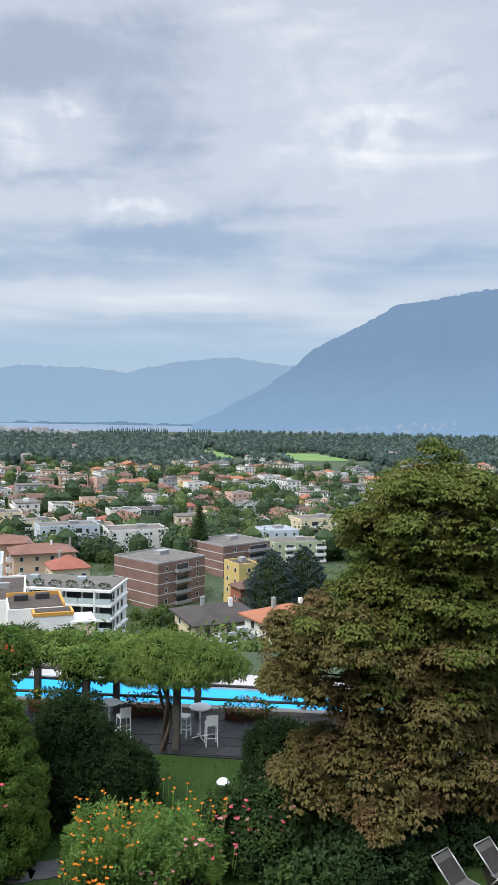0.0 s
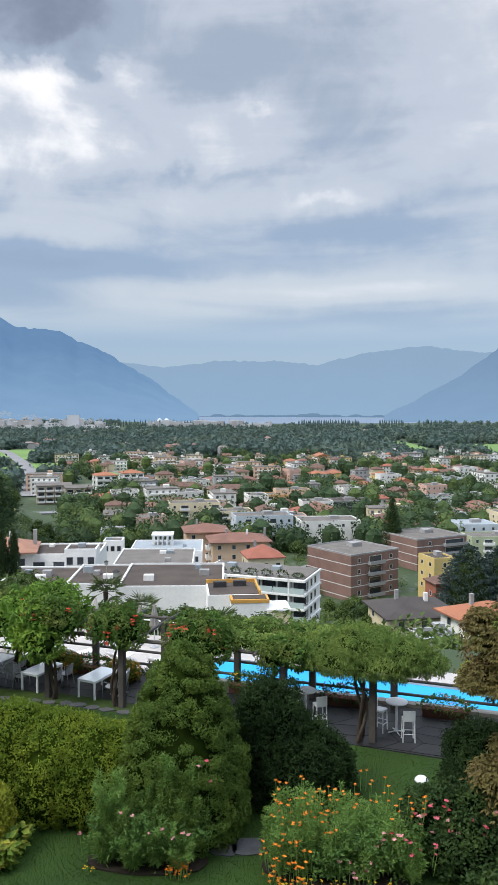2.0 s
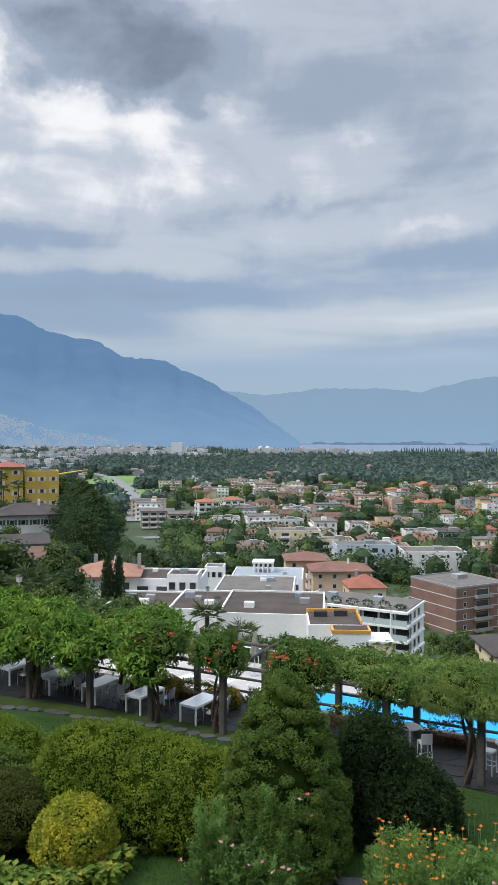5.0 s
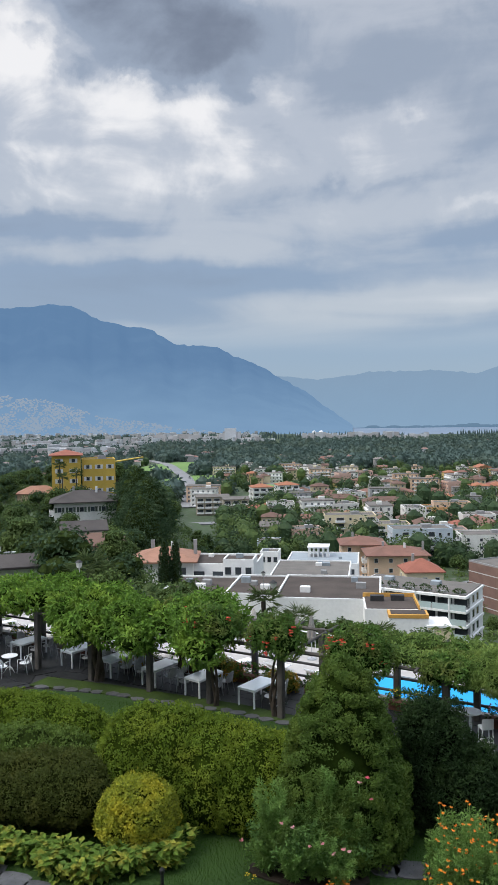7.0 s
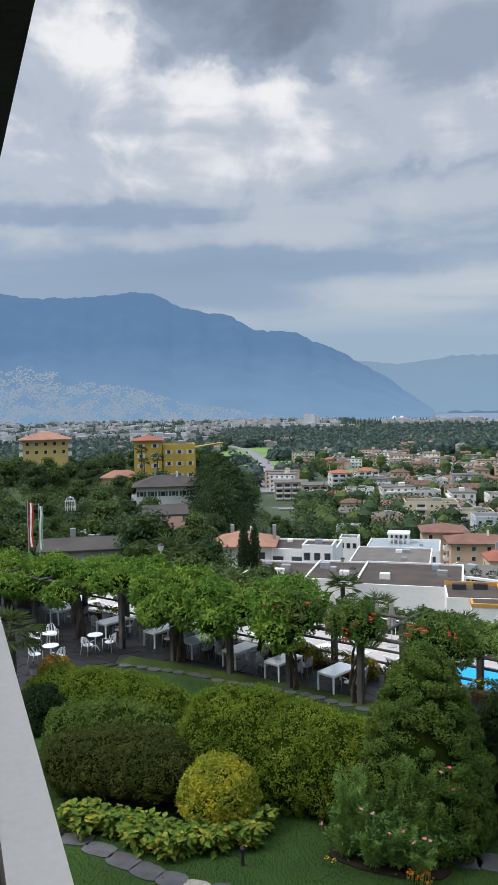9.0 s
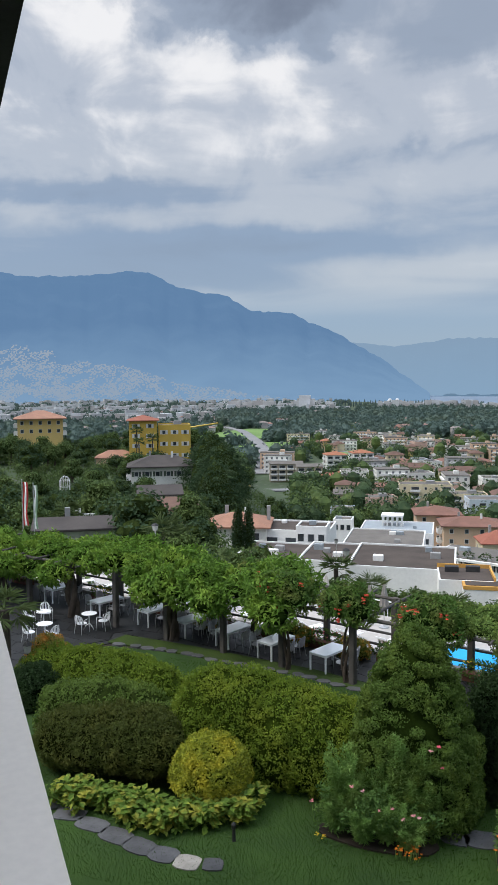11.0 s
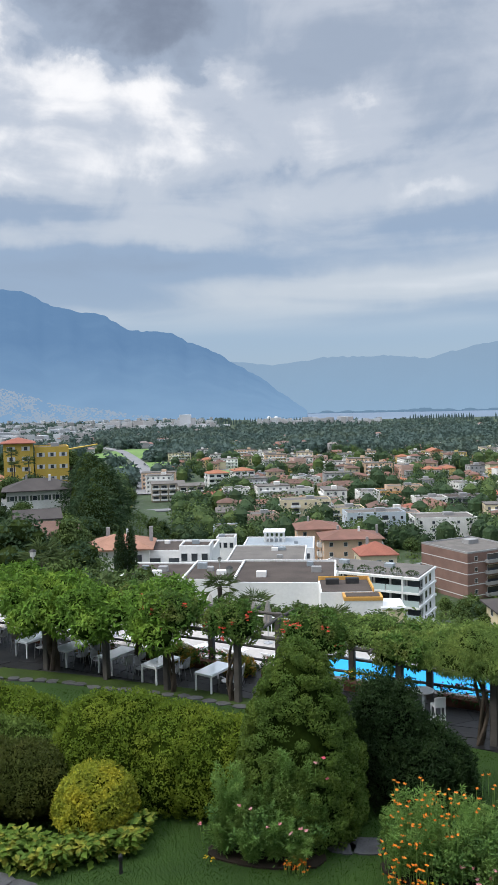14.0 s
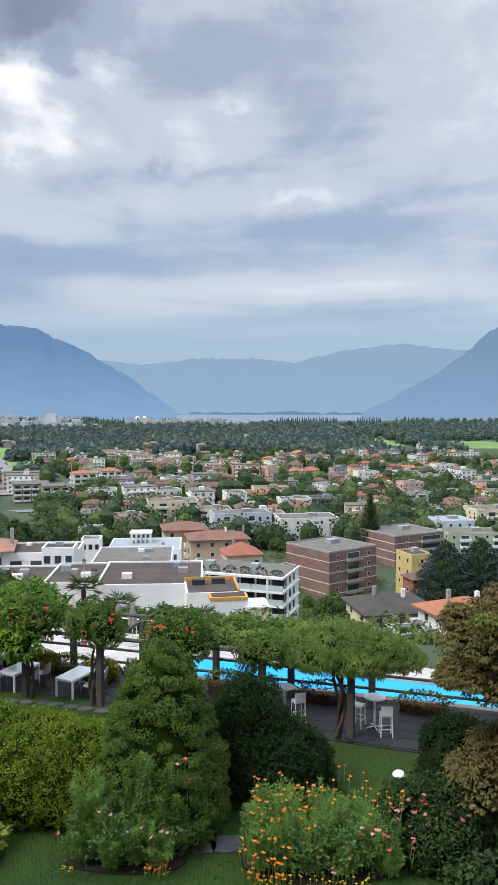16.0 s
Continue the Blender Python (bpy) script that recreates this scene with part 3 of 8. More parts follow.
facade_box("balcony_rail", "white painted coping of the balcony rail", "railing", plaster_m, -2.5, 6.0, 0.146, 0.199, 10.45, 10.6)
facade_box("balcony_handrail", "brown timber handrail behind the white coping", "railing", surface("brown_timber", (0.12, 0.07, 0.045), (0.09, 0.05, 0.03), rough=0.6, scale=3, fine=25, bump=0.2), -2.5, 6.0, 0.10, 0.143, 10.4, 10.55)
facade_box("wall_parapet", "white plaster parapet of the balcony", "wall", plaster_m, -2.5, 6.0, 0.11, 0.19, 9.4, 10.4)
facade_box("floor_balcony", "grey tiled balcony floor", "floor", stone_grey_m, -2.5, 6.0, -1.5, 0.19, 9.2, 9.4)
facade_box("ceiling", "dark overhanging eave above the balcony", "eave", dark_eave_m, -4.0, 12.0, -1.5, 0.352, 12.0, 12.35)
# unseen behind the eye; length and height set so that it shades the garden
facade_box("wall_hotel", "unseen white plaster wall of the hotel, sized to shade the garden", "wall", plaster_m, -18.0, 18.0, -2.2, -1.5, -3.0, 15.3)

# ---- the hotel garden: terrace, lawn, pergola ----
ROW = Vector((2.6, 25.3))
ALONG, ACROSS = Vector((0.963, -0.27)), Vector((0.27, 0.963))


def spot(s, w):
    """A place in the garden: metres along the pergola's front row and across it, outwards."""
    p = ROW + float(s) * ALONG + float(w) * ACROSS
    return p.x, p.y


TURN = math.degrees(math.atan2(ALONG.y, ALONG.x))
lawn_m = surface("lawn_grass", (0.027, 0.062, 0.008), (0.019, 0.046, 0.007), rough=0.95, scale=0.5, fine=18, bump=0.6, c3=(0.055, 0.092, 0.012), wear=0.3)
moss_m = surface("mossy_grass", (0.046, 0.08, 0.010), (0.032, 0.056, 0.009), rough=0.95, scale=0.8, fine=20, bump=0.5)
slate_m = surface("slate_paving", (0.021, 0.021, 0.022), (0.012, 0.012, 0.013), rough=0.5, scale=0.7, fine=6, bump=0.35, rand=0.9, spec=0.4, wear=0.5)
joint_m = surface("paving_bed", (0.024, 0.025, 0.027), (0.034, 0.035, 0.037), rough=0.6, scale=0.9, fine=8, bump=0.2)
stone_m = surface("garden_stone", (0.10, 0.10, 0.105), (0.07, 0.07, 0.075), rough=0.7, scale=2, fine=14, bump=0.4, rand=0.5)
soil_m = surface("bed_soil", (0.03, 0.022, 0.015), (0.02, 0.015, 0.01), scale=2, fine=15, bump=0.5)
wall_m = surface("terrace_wall_stone", (0.24, 0.23, 0.21), (0.17, 0.165, 0.15), scale=0.6, fine=7, bump=0.5)

tagged(Geo().slab([spot(-60, -40), spot(14, -40), spot(14, 3.6), spot(-60, 3.6)], -6, -0.06).make("terrace", soil_m), "raised garden terrace held by stone walls", "terrace", kind="structure")
lawn_edge = [spot(-60, -40), spot(9, -40), spot(9, -0.7), spot(1.5, -0.55), spot(-1.5, -0.4), spot(-5, -0.35), spot(-10.7, -0.5), spot(-16.4, -1.2), spot(-19.2, -2.0), spot(-20.2, -3.2), spot(-20.8, -5.5), spot(-23, -10), spot(-60, -14)]
tagged(Geo().slab(lawn_edge, -0.3, 0.0).make("lawn", lawn_m), "short green lawn of the garden", "lawn", kind="structure")
tagged(Geo().slab([spot(-19.7, -1.75), spot(-16.4, -1.1), spot(-10.7, -0.4), spot(-4, -0.25), spot(-4, 0.25), spot(-10.7, 0.45), spot(-16.4, -0.1), spot(-19.7, -0.6)], -0.3, 0.012).make("moss_strip", moss_m), "mossy strip of grass before the paving", "moss", kind="structure")
paving = tagged(Geo().slab([spot(-46, -12), spot(-23, -10), spot(-20.9, -5.5), spot(-20.3, -3.2), spot(-19.3, -1.3), spot(-17, -0.6), spot(-1, -0.35), spot(9, -0.6), spot(9, 3.3), spot(-46, 3.3)], -0.3, -0.02).make("pavement", joint_m), "dark wet slate paving under the pergola", "paving", kind="structure")
tagged(Geo().slab([spot(-60, 3.3), spot(14, 3.3), spot(14, 3.65), spot(-60, 3.65)], -6, 0.12).make("wall_terrace", wall_m), "low stone wall at the terrace edge", "wall", kind="structure")

# the pool level below
deck_m = surface("pool_deck_paving", (0.50, 0.47, 0.44), (0.42, 0.40, 0.38), rough=0.7, scale=0.5, fine=5, bump=0.1)
pool_in_m = surface("pool_lining", (0.02, 0.36, 0.72), (0.015, 0.32, 0.68), rough=0.5, scale=0.4, fine=3, bump=0.0, wear=0.1)
DECK = -3.5
tagged(Geo().slab([spot(-45, 3.65), spot(-11.0, 3.65), spot(-11.0, 19), spot(-45, 19)], -8, DECK).make("pool_deck", deck_m), "pale stone deck beside the swimming pool", "deck", kind="structure")
tagged(Geo().slab([spot(-11.0, 16.4), spot(16, 15.2), spot(16, 17.2), spot(-11.0, 18.4)], -8, DECK).make("pool_deck", deck_m), "pale stone deck behind the swimming pool", "deck", kind="structure")
tagged(Geo().slab([spot(-11.0, 3.65), spot(16, 3.65), spot(16, 4.3), spot(-11.0, 4.3)], -8, DECK).make("pool_deck", deck_m), "narrow stone edge before the swimming pool", "deck", kind="structure")
tagged(Geo().slab([spot(-11.0, 4.3), spot(16, 4.3), spot(16, 15.2), spot(-11.0, 16.4)], -8, DECK - 0.18).make("water", pool_in_m), "bright blue swimming pool water", "pool", kind="structure")

# pergola
post_m = surface("old_timber", (0.105, 0.095, 0.085), (0.065, 0.06, 0.055), rough=0.85, scale=1.5, fine=14, bump=0.5, rand=0.3)
bark_m = surface("vine_bark", (0.085, 0.065, 0.05), (0.05, 0.04, 0.03), rough=0.95, scale=3, fine=18, bump=0.8)
steel_m = surface("dark_rail", (0.03, 0.03, 0.032), (0.05, 0.045, 0.042), rough=0.5, scale=2, fine=12, bump=0.1)
pergola = thing("pergola", *spot(-14, 0), 0, TURN, "weathered timber pergola with posts and poles under climbing plants", "pergola")


def pergola_parts():
    for s in (-33, -30, -27, -23.9, -20.9, -17.8, -14.7, -11.8, -8.7, -5.6, -2.6, 0.45):
        for w in (0, 3.05):
            x = s + 14 + (0.3 if w else 0)
            g = Geo()
            g.soft_box(x, w, -0.05, 0.24, 0.24, 2.65, 0.03)
            g.make("post", post_m, pergola)
    for s in np.arange(-33.5, 2.3, 1.5):
        x = s + 14
        Geo().tube([(x, -0.5, 2.62), (x + 0.05, 1.5, 2.68), (x, 3.7, 2.6)], [0.05, 0.06, 0.045], 7).make("pole", post_m, pergola)
    for w in (0, 3.05):
        for s, e in zip((-33, -26.9, -20.8, -14.7, -8.6, -2.5), (-26.8, -20.7, -14.6, -8.5, -2.4, 0.8)):
            Geo().tube([(s + 14, w, 2.52), ((s + e) / 2 + 14, w + 0.03, 2.56), (e + 14, w, 2.52)], [0.07, 0.075, 0.065], 7).make("beam", post_m, pergola)


pergola_parts()
fence = thing("terrace_railing", *spot(-14, 3.2), 0, TURN, "dark timber railing along the terrace edge", "railing")
for z in (0.5, 1.02):
    for s in np.arange(-33, 7, 6.1):
        Geo().tube([(s + 14, 0, z), (s + 17, 0, z + 0.015), (s + 20.2, 0, z)], 0.055, 7).make("rail", steel_m, fence)

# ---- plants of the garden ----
# dark green for the closed bodies that fill tree and conifer crowns
core_m = surface("dark_core", (0.045, 0.065, 0.018), (0.026, 0.04, 0.012), rough=1.0, scale=3, fine=12, bump=0.3, spec=0.0)
yew_m = leaf_surface("conifer_needles", (0.056, 0.092, 0.017), (0.037, 0.064, 0.012), (0.074, 0.11, 0.019), scale=1.3)
darkyew_m = leaf_surface("dark_needles", (0.017, 0.034, 0.011), (0.009, 0.018, 0.006), (0.027, 0.048, 0.015), scale=1.2)
box_m = leaf_surface("box_leaves", (0.095, 0.135, 0.013), (0.05, 0.08, 0.010), (0.13, 0.165, 0.018), scale=1.0)
brownbox_m = leaf_surface("dull_leaves", (0.047, 0.059, 0.012), (0.030, 0.039, 0.009), (0.060, 0.066, 0.014), scale=1.1)
gold_m = leaf_surface("golden_leaves", (0.21, 0.22, 0.022), (0.095, 0.12, 0.016), (0.31, 0.28, 0.026), scale=1.6)
hosta_m = leaf_surface("broad_leaves", (0.075, 0.12, 0.018), (0.042, 0.075, 0.012), (0.21, 0.205, 0.032), scale=3.5)
feather_m = leaf_surface("feathery_leaves", (0.115, 0.195, 0.048), (0.08, 0.14, 0.035), (0.15, 0.225, 0.06), scale=1.5)
rose_m = leaf_surface("rose_leaves", (0.026, 0.048, 0.014), (0.015, 0.03, 0.01), (0.045, 0.075, 0.02), scale=1.5)
bed_leaf_m = leaf_surface("bed_leaves", (0.062, 0.115, 0.028), (0.034, 0.07, 0.018), (0.09, 0.15, 0.036), scale=1.5)
wist_m = leaf_surface("climber_leaves", (0.086, 0.16, 0.022), (0.042, 0.08, 0.014), (0.14, 0.21, 0.03), scale=0.8)
vine_m = leaf_surface("trumpet_leaves", (0.06, 0.115, 0.022), (0.035, 0.07, 0.016), (0.10, 0.12, 0.03), scale=1.0)
weep_m = leaf_surface("weeping_leaves", (0.11, 0.16, 0.04), (0.06, 0.10, 0.025), (0.15, 0.2, 0.05), scale=1.2)
dog_m = leaf_surface("turning_leaves", (0.086, 0.108, 0.024), (0.056, 0.074, 0.017), (0.108, 0.104, 0.028), scale=0.9)
russet_m = leaf_surface("russet_leaves", (0.100, 0.080, 0.029), (0.066, 0.062, 0.021), (0.112, 0.073, 0.034), scale=0.8)
orange_m = surface("orange_petals", (0.75, 0.26, 0.02), (0.62, 0.17, 0.015), rough=0.6, scale=6, bump=0.0, wear=0.15)
red_m = surface("red_petals", (0.62, 0.10, 0.04), (0.5, 0.06, 0.04), rough=0.6, scale=6, bump=0.0, wear=0.15)
pink_m = surface("pink_petals", (0.7, 0.40, 0.38), (0.62, 0.22, 0.24), rough=0.6, scale=2, bump=0.0, wear=0.15)
crimson_m = surface("crimson_petals", (0.5, 0.05, 0.08), (0.6, 0.16, 0.2), rough=0.6, scale=2, bump=0.0, wear=0.15)
yellow_m = surface("yellow_petals", (0.75, 0.55, 0.03), (0.65, 0.42, 0.02), rough=0.6, scale=6, bump=0.0, wear=0.15)


def bush(name, label, category, x, y, lobes, leaves, length, width, material, lump=0.16, droop=0.0, group="", tuft=1.9, per=20):
    """A shrub of one or more leafy lobes (dx, dy, z, rx, ry, rz) over a darkened inner body."""
    t = thing(name, x, y, 0, 0, label, category, group)
    coat, inner = Geo(), Geo()
    area = [max(l[3] * l[4], l[3] * l[5]) for l in lobes]
    size = length * tuft
    for k, l in enumerate(lobes):
        c = (l[0], l[1], l[2])
        n = int(3.6 * leaves * area[k] / sum(area) / per)
        p, d = on_ball(n, c, tuple(v - size * 0.5 for v in l[3:6]), lump, k * 3.7 + x)
        keep = p[:, 2] > 0.0
        clumps(coat, p[keep], d[keep], per, size, length, width, 0.35, 0.3 - droop)
        # loose sprigs that break the outline
        q, e = on_ball(max(n // 2, 20), c, tuple(v * 1.03 for v in l[3:6]), lump, k * 3.7 + x)
        keep = (q[:, 2] > 0.1) & (e[:, 2] > -0.2)
        coat.leaves(q[keep], e[keep] + np.array([0, 0, 0.6]), length * 1.4, width * 0.8, 0.2, 0.4)
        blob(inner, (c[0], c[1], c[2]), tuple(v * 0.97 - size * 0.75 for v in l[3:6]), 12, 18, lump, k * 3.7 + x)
    inner.make("inner_growth", inner_shade_surface(material), t, smooth=True)
    coat.make("foliage", material, t)
    return t


def profile_bush(name, label, x, y, spires, tufts, per, length, width, material, size):
    """Cone-shaped conifers of many fan-shaped tufts: spires of (dx, dy, [(z, radius)...])."""
    t = thing(name, x, y, 0, 0, label, "conifer")
    coat, inner = Geo(), Geo()
    for k, (dx, dy, prof) in enumerate(spires):
        zs, rs = [p[0] for p in prof], [p[1] for p in prof]
        n = tufts if k == 0 else tufts // 3
        z = RNG.uniform(0.05, zs[-1], n * 3)
        r = np.interp(z, zs, rs)
        keep = np.nonzero(RNG.uniform(0, max(rs), n * 3) < r + 0.12)[0][:n]
        z, r = z[keep], r[keep]
        a = RNG.uniform(0, 2 * math.pi, len(z))
        lift = np.stack([np.cos(a), np.sin(a), np.full(len(a), 0.5)], 1)
        r = r * np.array([1 + 0.1 * noise.noise(Vector((math.cos(q) * 2.2, math.sin(q) * 2.2, w * 1.5 + k * 9))) for q, w in zip(a, z)]) * RNG.uniform(0.93, 1.0, len(z)) - size * 0.5
        c = np.stack([dx + r * np.cos(a), dy + r * np.sin(a), z], 1)
        d = RNG.normal(0, 1, (len(z), per, 3)) + lift[:, None, :] * 0.9
        d /= np.linalg.norm(d, axis=2)[:, :, None]
        big_ = RNG.uniform(0.75, 1.2, (len(z), 1, 1)) * size
        p = (c[:, None, :] + d * big_ * np.array([1, 1, 0.7]) * RNG.uniform(0.86, 1.03, (len(z), per, 1))).reshape(-1, 3)
        d = d.reshape(-1, 3)
        low = p[:, 2] > 0.02
        coat.leaves(p[low], facing(d[low], 0.25, 0.25), length, width, 0.1, 0.15, d[low])
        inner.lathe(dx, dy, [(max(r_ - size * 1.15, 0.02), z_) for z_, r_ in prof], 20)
    inner.make("inner_growth", inner_shade_surface(material), t, smooth=True)
    coat.make("foliage", material, t)
    return t


profile_bush("dwarf_conifer", "dense cone-shaped dwarf conifer on the lawn's edge", -2.55, 19.8,
             [(0, 0, [(0, 1.6), (0.6, 1.74), (1.3, 1.7), (2.1, 1.54), (2.9, 1.3), (3.6, 1.02), (4.2, 0.7), (4.6, 0.4), (4.88, 0.05)]),
              (0.5, 0.2, [(0, 1.1), (1.0, 1.2), (2.0, 1.05), (3.0, 0.78), (3.8, 0.5), (4.6, 0.04)])], 620, 115, 0.068, 0.036, yew_m, 0.22)
bush("dark_shrub", "tall dark evergreen shrub beside the cone-shaped conifer", "shrub", 0.15, 21.4,
     [(-0.35, 0.1, 1.5, 1.05, 1.0, 1.75), (0.55, 0, 0.95, 1.1, 0.95, 1.25), (-0.7, -0.2, 2.4, 0.6, 0.6, 1.0), (0.2, -0.5, 0.7, 1.1, 0.8, 1.0), (1.2, 0.2, 0.6, 0.75, 0.7, 1.0)], 15000, 0.12, 0.036, darkyew_m, 0.3, tuft=2.0)
bush("clipped_hedge", "large rounded clipped hedge with small yellow-green leaves", "hedge", -6.3, 20.6,
     [(-2.0, 0.0, 1.1, 1.4, 1.4, 1.75), (-1.1, 0.1, 1.1, 1.5, 1.5, 1.75), (0.0, 0.0, 1.0, 1.6, 1.5, 1.65), (1.0, 0, 0.95, 1.5, 1.5, 1.5), (1.75, 0.1, 0.85, 1.35, 1.4, 1.45)], 36000, 0.068, 0.04, box_m, 0.09, tuft=1.5, per=14)
bush("clipped_hedge", "low spreading yellow-green hedge beside the lawn", "hedge", -13.6, 23.5,
     [(-2.2, 0.3, 0.5, 1.6, 1.4, 1.1), (-1.0, 0.2, 0.6, 1.7, 1.4, 1.1), (0.3, 0.1, 0.6, 1.7, 1.4, 1.1), (1.5, -0.1, 0.5, 1.5, 1.2, 1.0)], 16000, 0.075, 0.045, box_m, 0.14, tuft=1.6, per=14)
bush("azalea", "rounded green azalea among the shrubs", "shrub", -11.8, 20.9,
     [(-1.6, 0, 0.6, 1.3, 1.1, 1.05), (-0.3, 0, 0.75, 1.7, 1.1, 1.15), (0.9, -0.1, 0.7, 1.3, 0.9, 1.1)], 7000, 0.085, 0.045, leaf_surface("azalea_leaves", (0.07, 0.11, 0.02), (0.045, 0.07, 0.016), (0.10, 0.14, 0.03)), 0.16)
bush("spreading_shrub", "wide dull brown-green spreading shrub", "shrub", -10.6, 19.0,
     [(-1.6, 0.0, 0.85, 1.2, 1.1, 0.8), (-0.6, 0.1, 0.95, 1.35, 1.2, 0.85), (0.35, 0.1, 1.05, 1.3, 1.2, 0.88), (1.0, 0, 1.0, 1.0, 1.1, 0.8)], 14000, 0.08, 0.035, brownbox_m, 0.2, tuft=1.8, per=14)
bush("golden_shrub", "round golden-leaved shrub beside the hostas", "shrub", -7.75, 18.65, [(0, 0, 0.72, 1.05, 1.0, 0.98)], 7500, 0.075, 0.048, gold_m, 0.13, tuft=1.4, per=14)
bush("dark_shrub", "dark evergreen shrub under the reddening tree", "shrub", 5.5, 21.2,
     [(0, 0, 1.0, 0.95, 0.9, 1.25), (0.8, 0.2, 0.9, 1.0, 0.9, 1.1), (0.2, -0.5, 0.5, 0.9, 0.7, 0.8)], 10000, 0.12, 0.036, darkyew_m, 0.3, tuft=2.0)
bush("dark_shrub", "dense dark shrub in the shade of the tree", "shrub", 7.4, 18.2,
     [(0, 0, 0.5, 1.7, 1.0, 1.0), (1.8, 0.2, 0.5, 1.6, 1.2, 0.9), (-0.8, -1.2, 0.35, 1.4, 0.9, 0.75)], 9000, 0.12, 0.07, darkyew_m, 0.25)
bush("dark_shrub", "dark clipped shrub beside the hedges", "shrub", -15.9, 22.3, [(0, 0, 0.6, 0.9, 0.9, 0.8)], 3000, 0.09, 0.05, darkyew_m, 0.15)


def hostas():
    t = thing("hosta_bed", -9.0, 17.0, 0, 0, "bed of broad yellow-green hosta leaves along the path", "hostas")
    for k in range(44):
        g = Geo()
        s = k / 43
        x = -2.6 + 5.2 * s + RNG.uniform(-0.15, 0.15)
        y = float(np.interp(x, (-2.5, -0.7, 0.8, 1.8, 2.7), (0.25, 0.0, 0.0, 0.55, 1.35))) + RNG.uniform(-0.3, 0.45)
        n = 52
        a = RNG.uniform(0, 2 * math.pi, n)
        r = RNG.uniform(0.02, 0.2, n)
        p = np.stack([x + r * np.cos(a), y + r * np.sin(a), RNG.uniform(0.08, 0.55, n)], 1)
        w = np.stack([np.cos(a), np.sin(a), RNG.uniform(-0.35, 0.55, n)], 1)
        g.leaves(p, w, 0.23, 0.145, 0.12, 0.12, w * 0.4 + np.array([0, -0.3, 1.0]))
        tagged(g.make("clump", hosta_m, t), "", "", "", "stuff")


hostas()


def plume(g, x, y, h, r, n, length=0.115, width=0.02):
    """A feathery plant: leaning stems, each ringed with thread-like leaves."""
    stems = max(4, int(r * 26))
    for k in range(stems):
        a, far = k * 2.4 + RNG.uniform(-0.4, 0.4), r * RNG.uniform(0.7, 1.15) * math.sqrt((k + 0.4) / stems)
        top = h * RNG.uniform(0.62, 1.05) * (1 - 0.25 * (far / max(r, 0.01)) ** 2)
        m = max(n // stems, 30)
        z = RNG.uniform(0.12, 1.0, m) ** 0.8
        b = RNG.uniform(0, 2 * math.pi, m)
        thick = RNG.uniform(0.07, 0.15) * np.minimum(1.0, (1.02 - z) * 3.0) * RNG.uniform(0.1, 1.0, m)
        lean = z ** 1.6 * far
        bow = 0.08 * np.sin(z * 3 + k)
        p = np.stack([x + lean * math.cos(a) + bow + thick * np.cos(b), y + lean * math.sin(a) + thick * np.sin(b), z * top], 1)
        w = np.stack([np.cos(b) + 0.4 * math.cos(a), np.sin(b) + 0.4 * math.sin(a), np.full(m, 0.6)], 1)
        g.leaves(p, w, length, width, 0.1, 0.5)
        g.tube([(x, y, 0), (x + 0.3 * far * math.cos(a), y + 0.3 * far * math.sin(a), top * 0.5), (x + far * math.cos(a), y + far * math.sin(a), top * 0.97)], [0.012, 0.009, 0.003], 4)


def blossoms(g, places, size, petals=7):
    for p in places:
        a = np.linspace(0, 2 * math.pi, petals, endpoint=False) + RNG.uniform(0, 1)
        tilt = RNG.normal(0, 0.35, 3) + np.array([0, -0.25, 0])
        w = np.stack([np.cos(a), np.sin(a), np.full(petals, 0.3)], 1) + tilt
        g.leaves(np.repeat([p], petals, 0), w, size * RNG.uniform(0.8, 1.15), size * 0.75, 0.1, 0.05)
        g.lathe(p[0], p[1], [(0.001, p[2] - 0.005), (size * 0.3, p[2]), (size * 0.16, p[2] + size * 0.25)], 5)


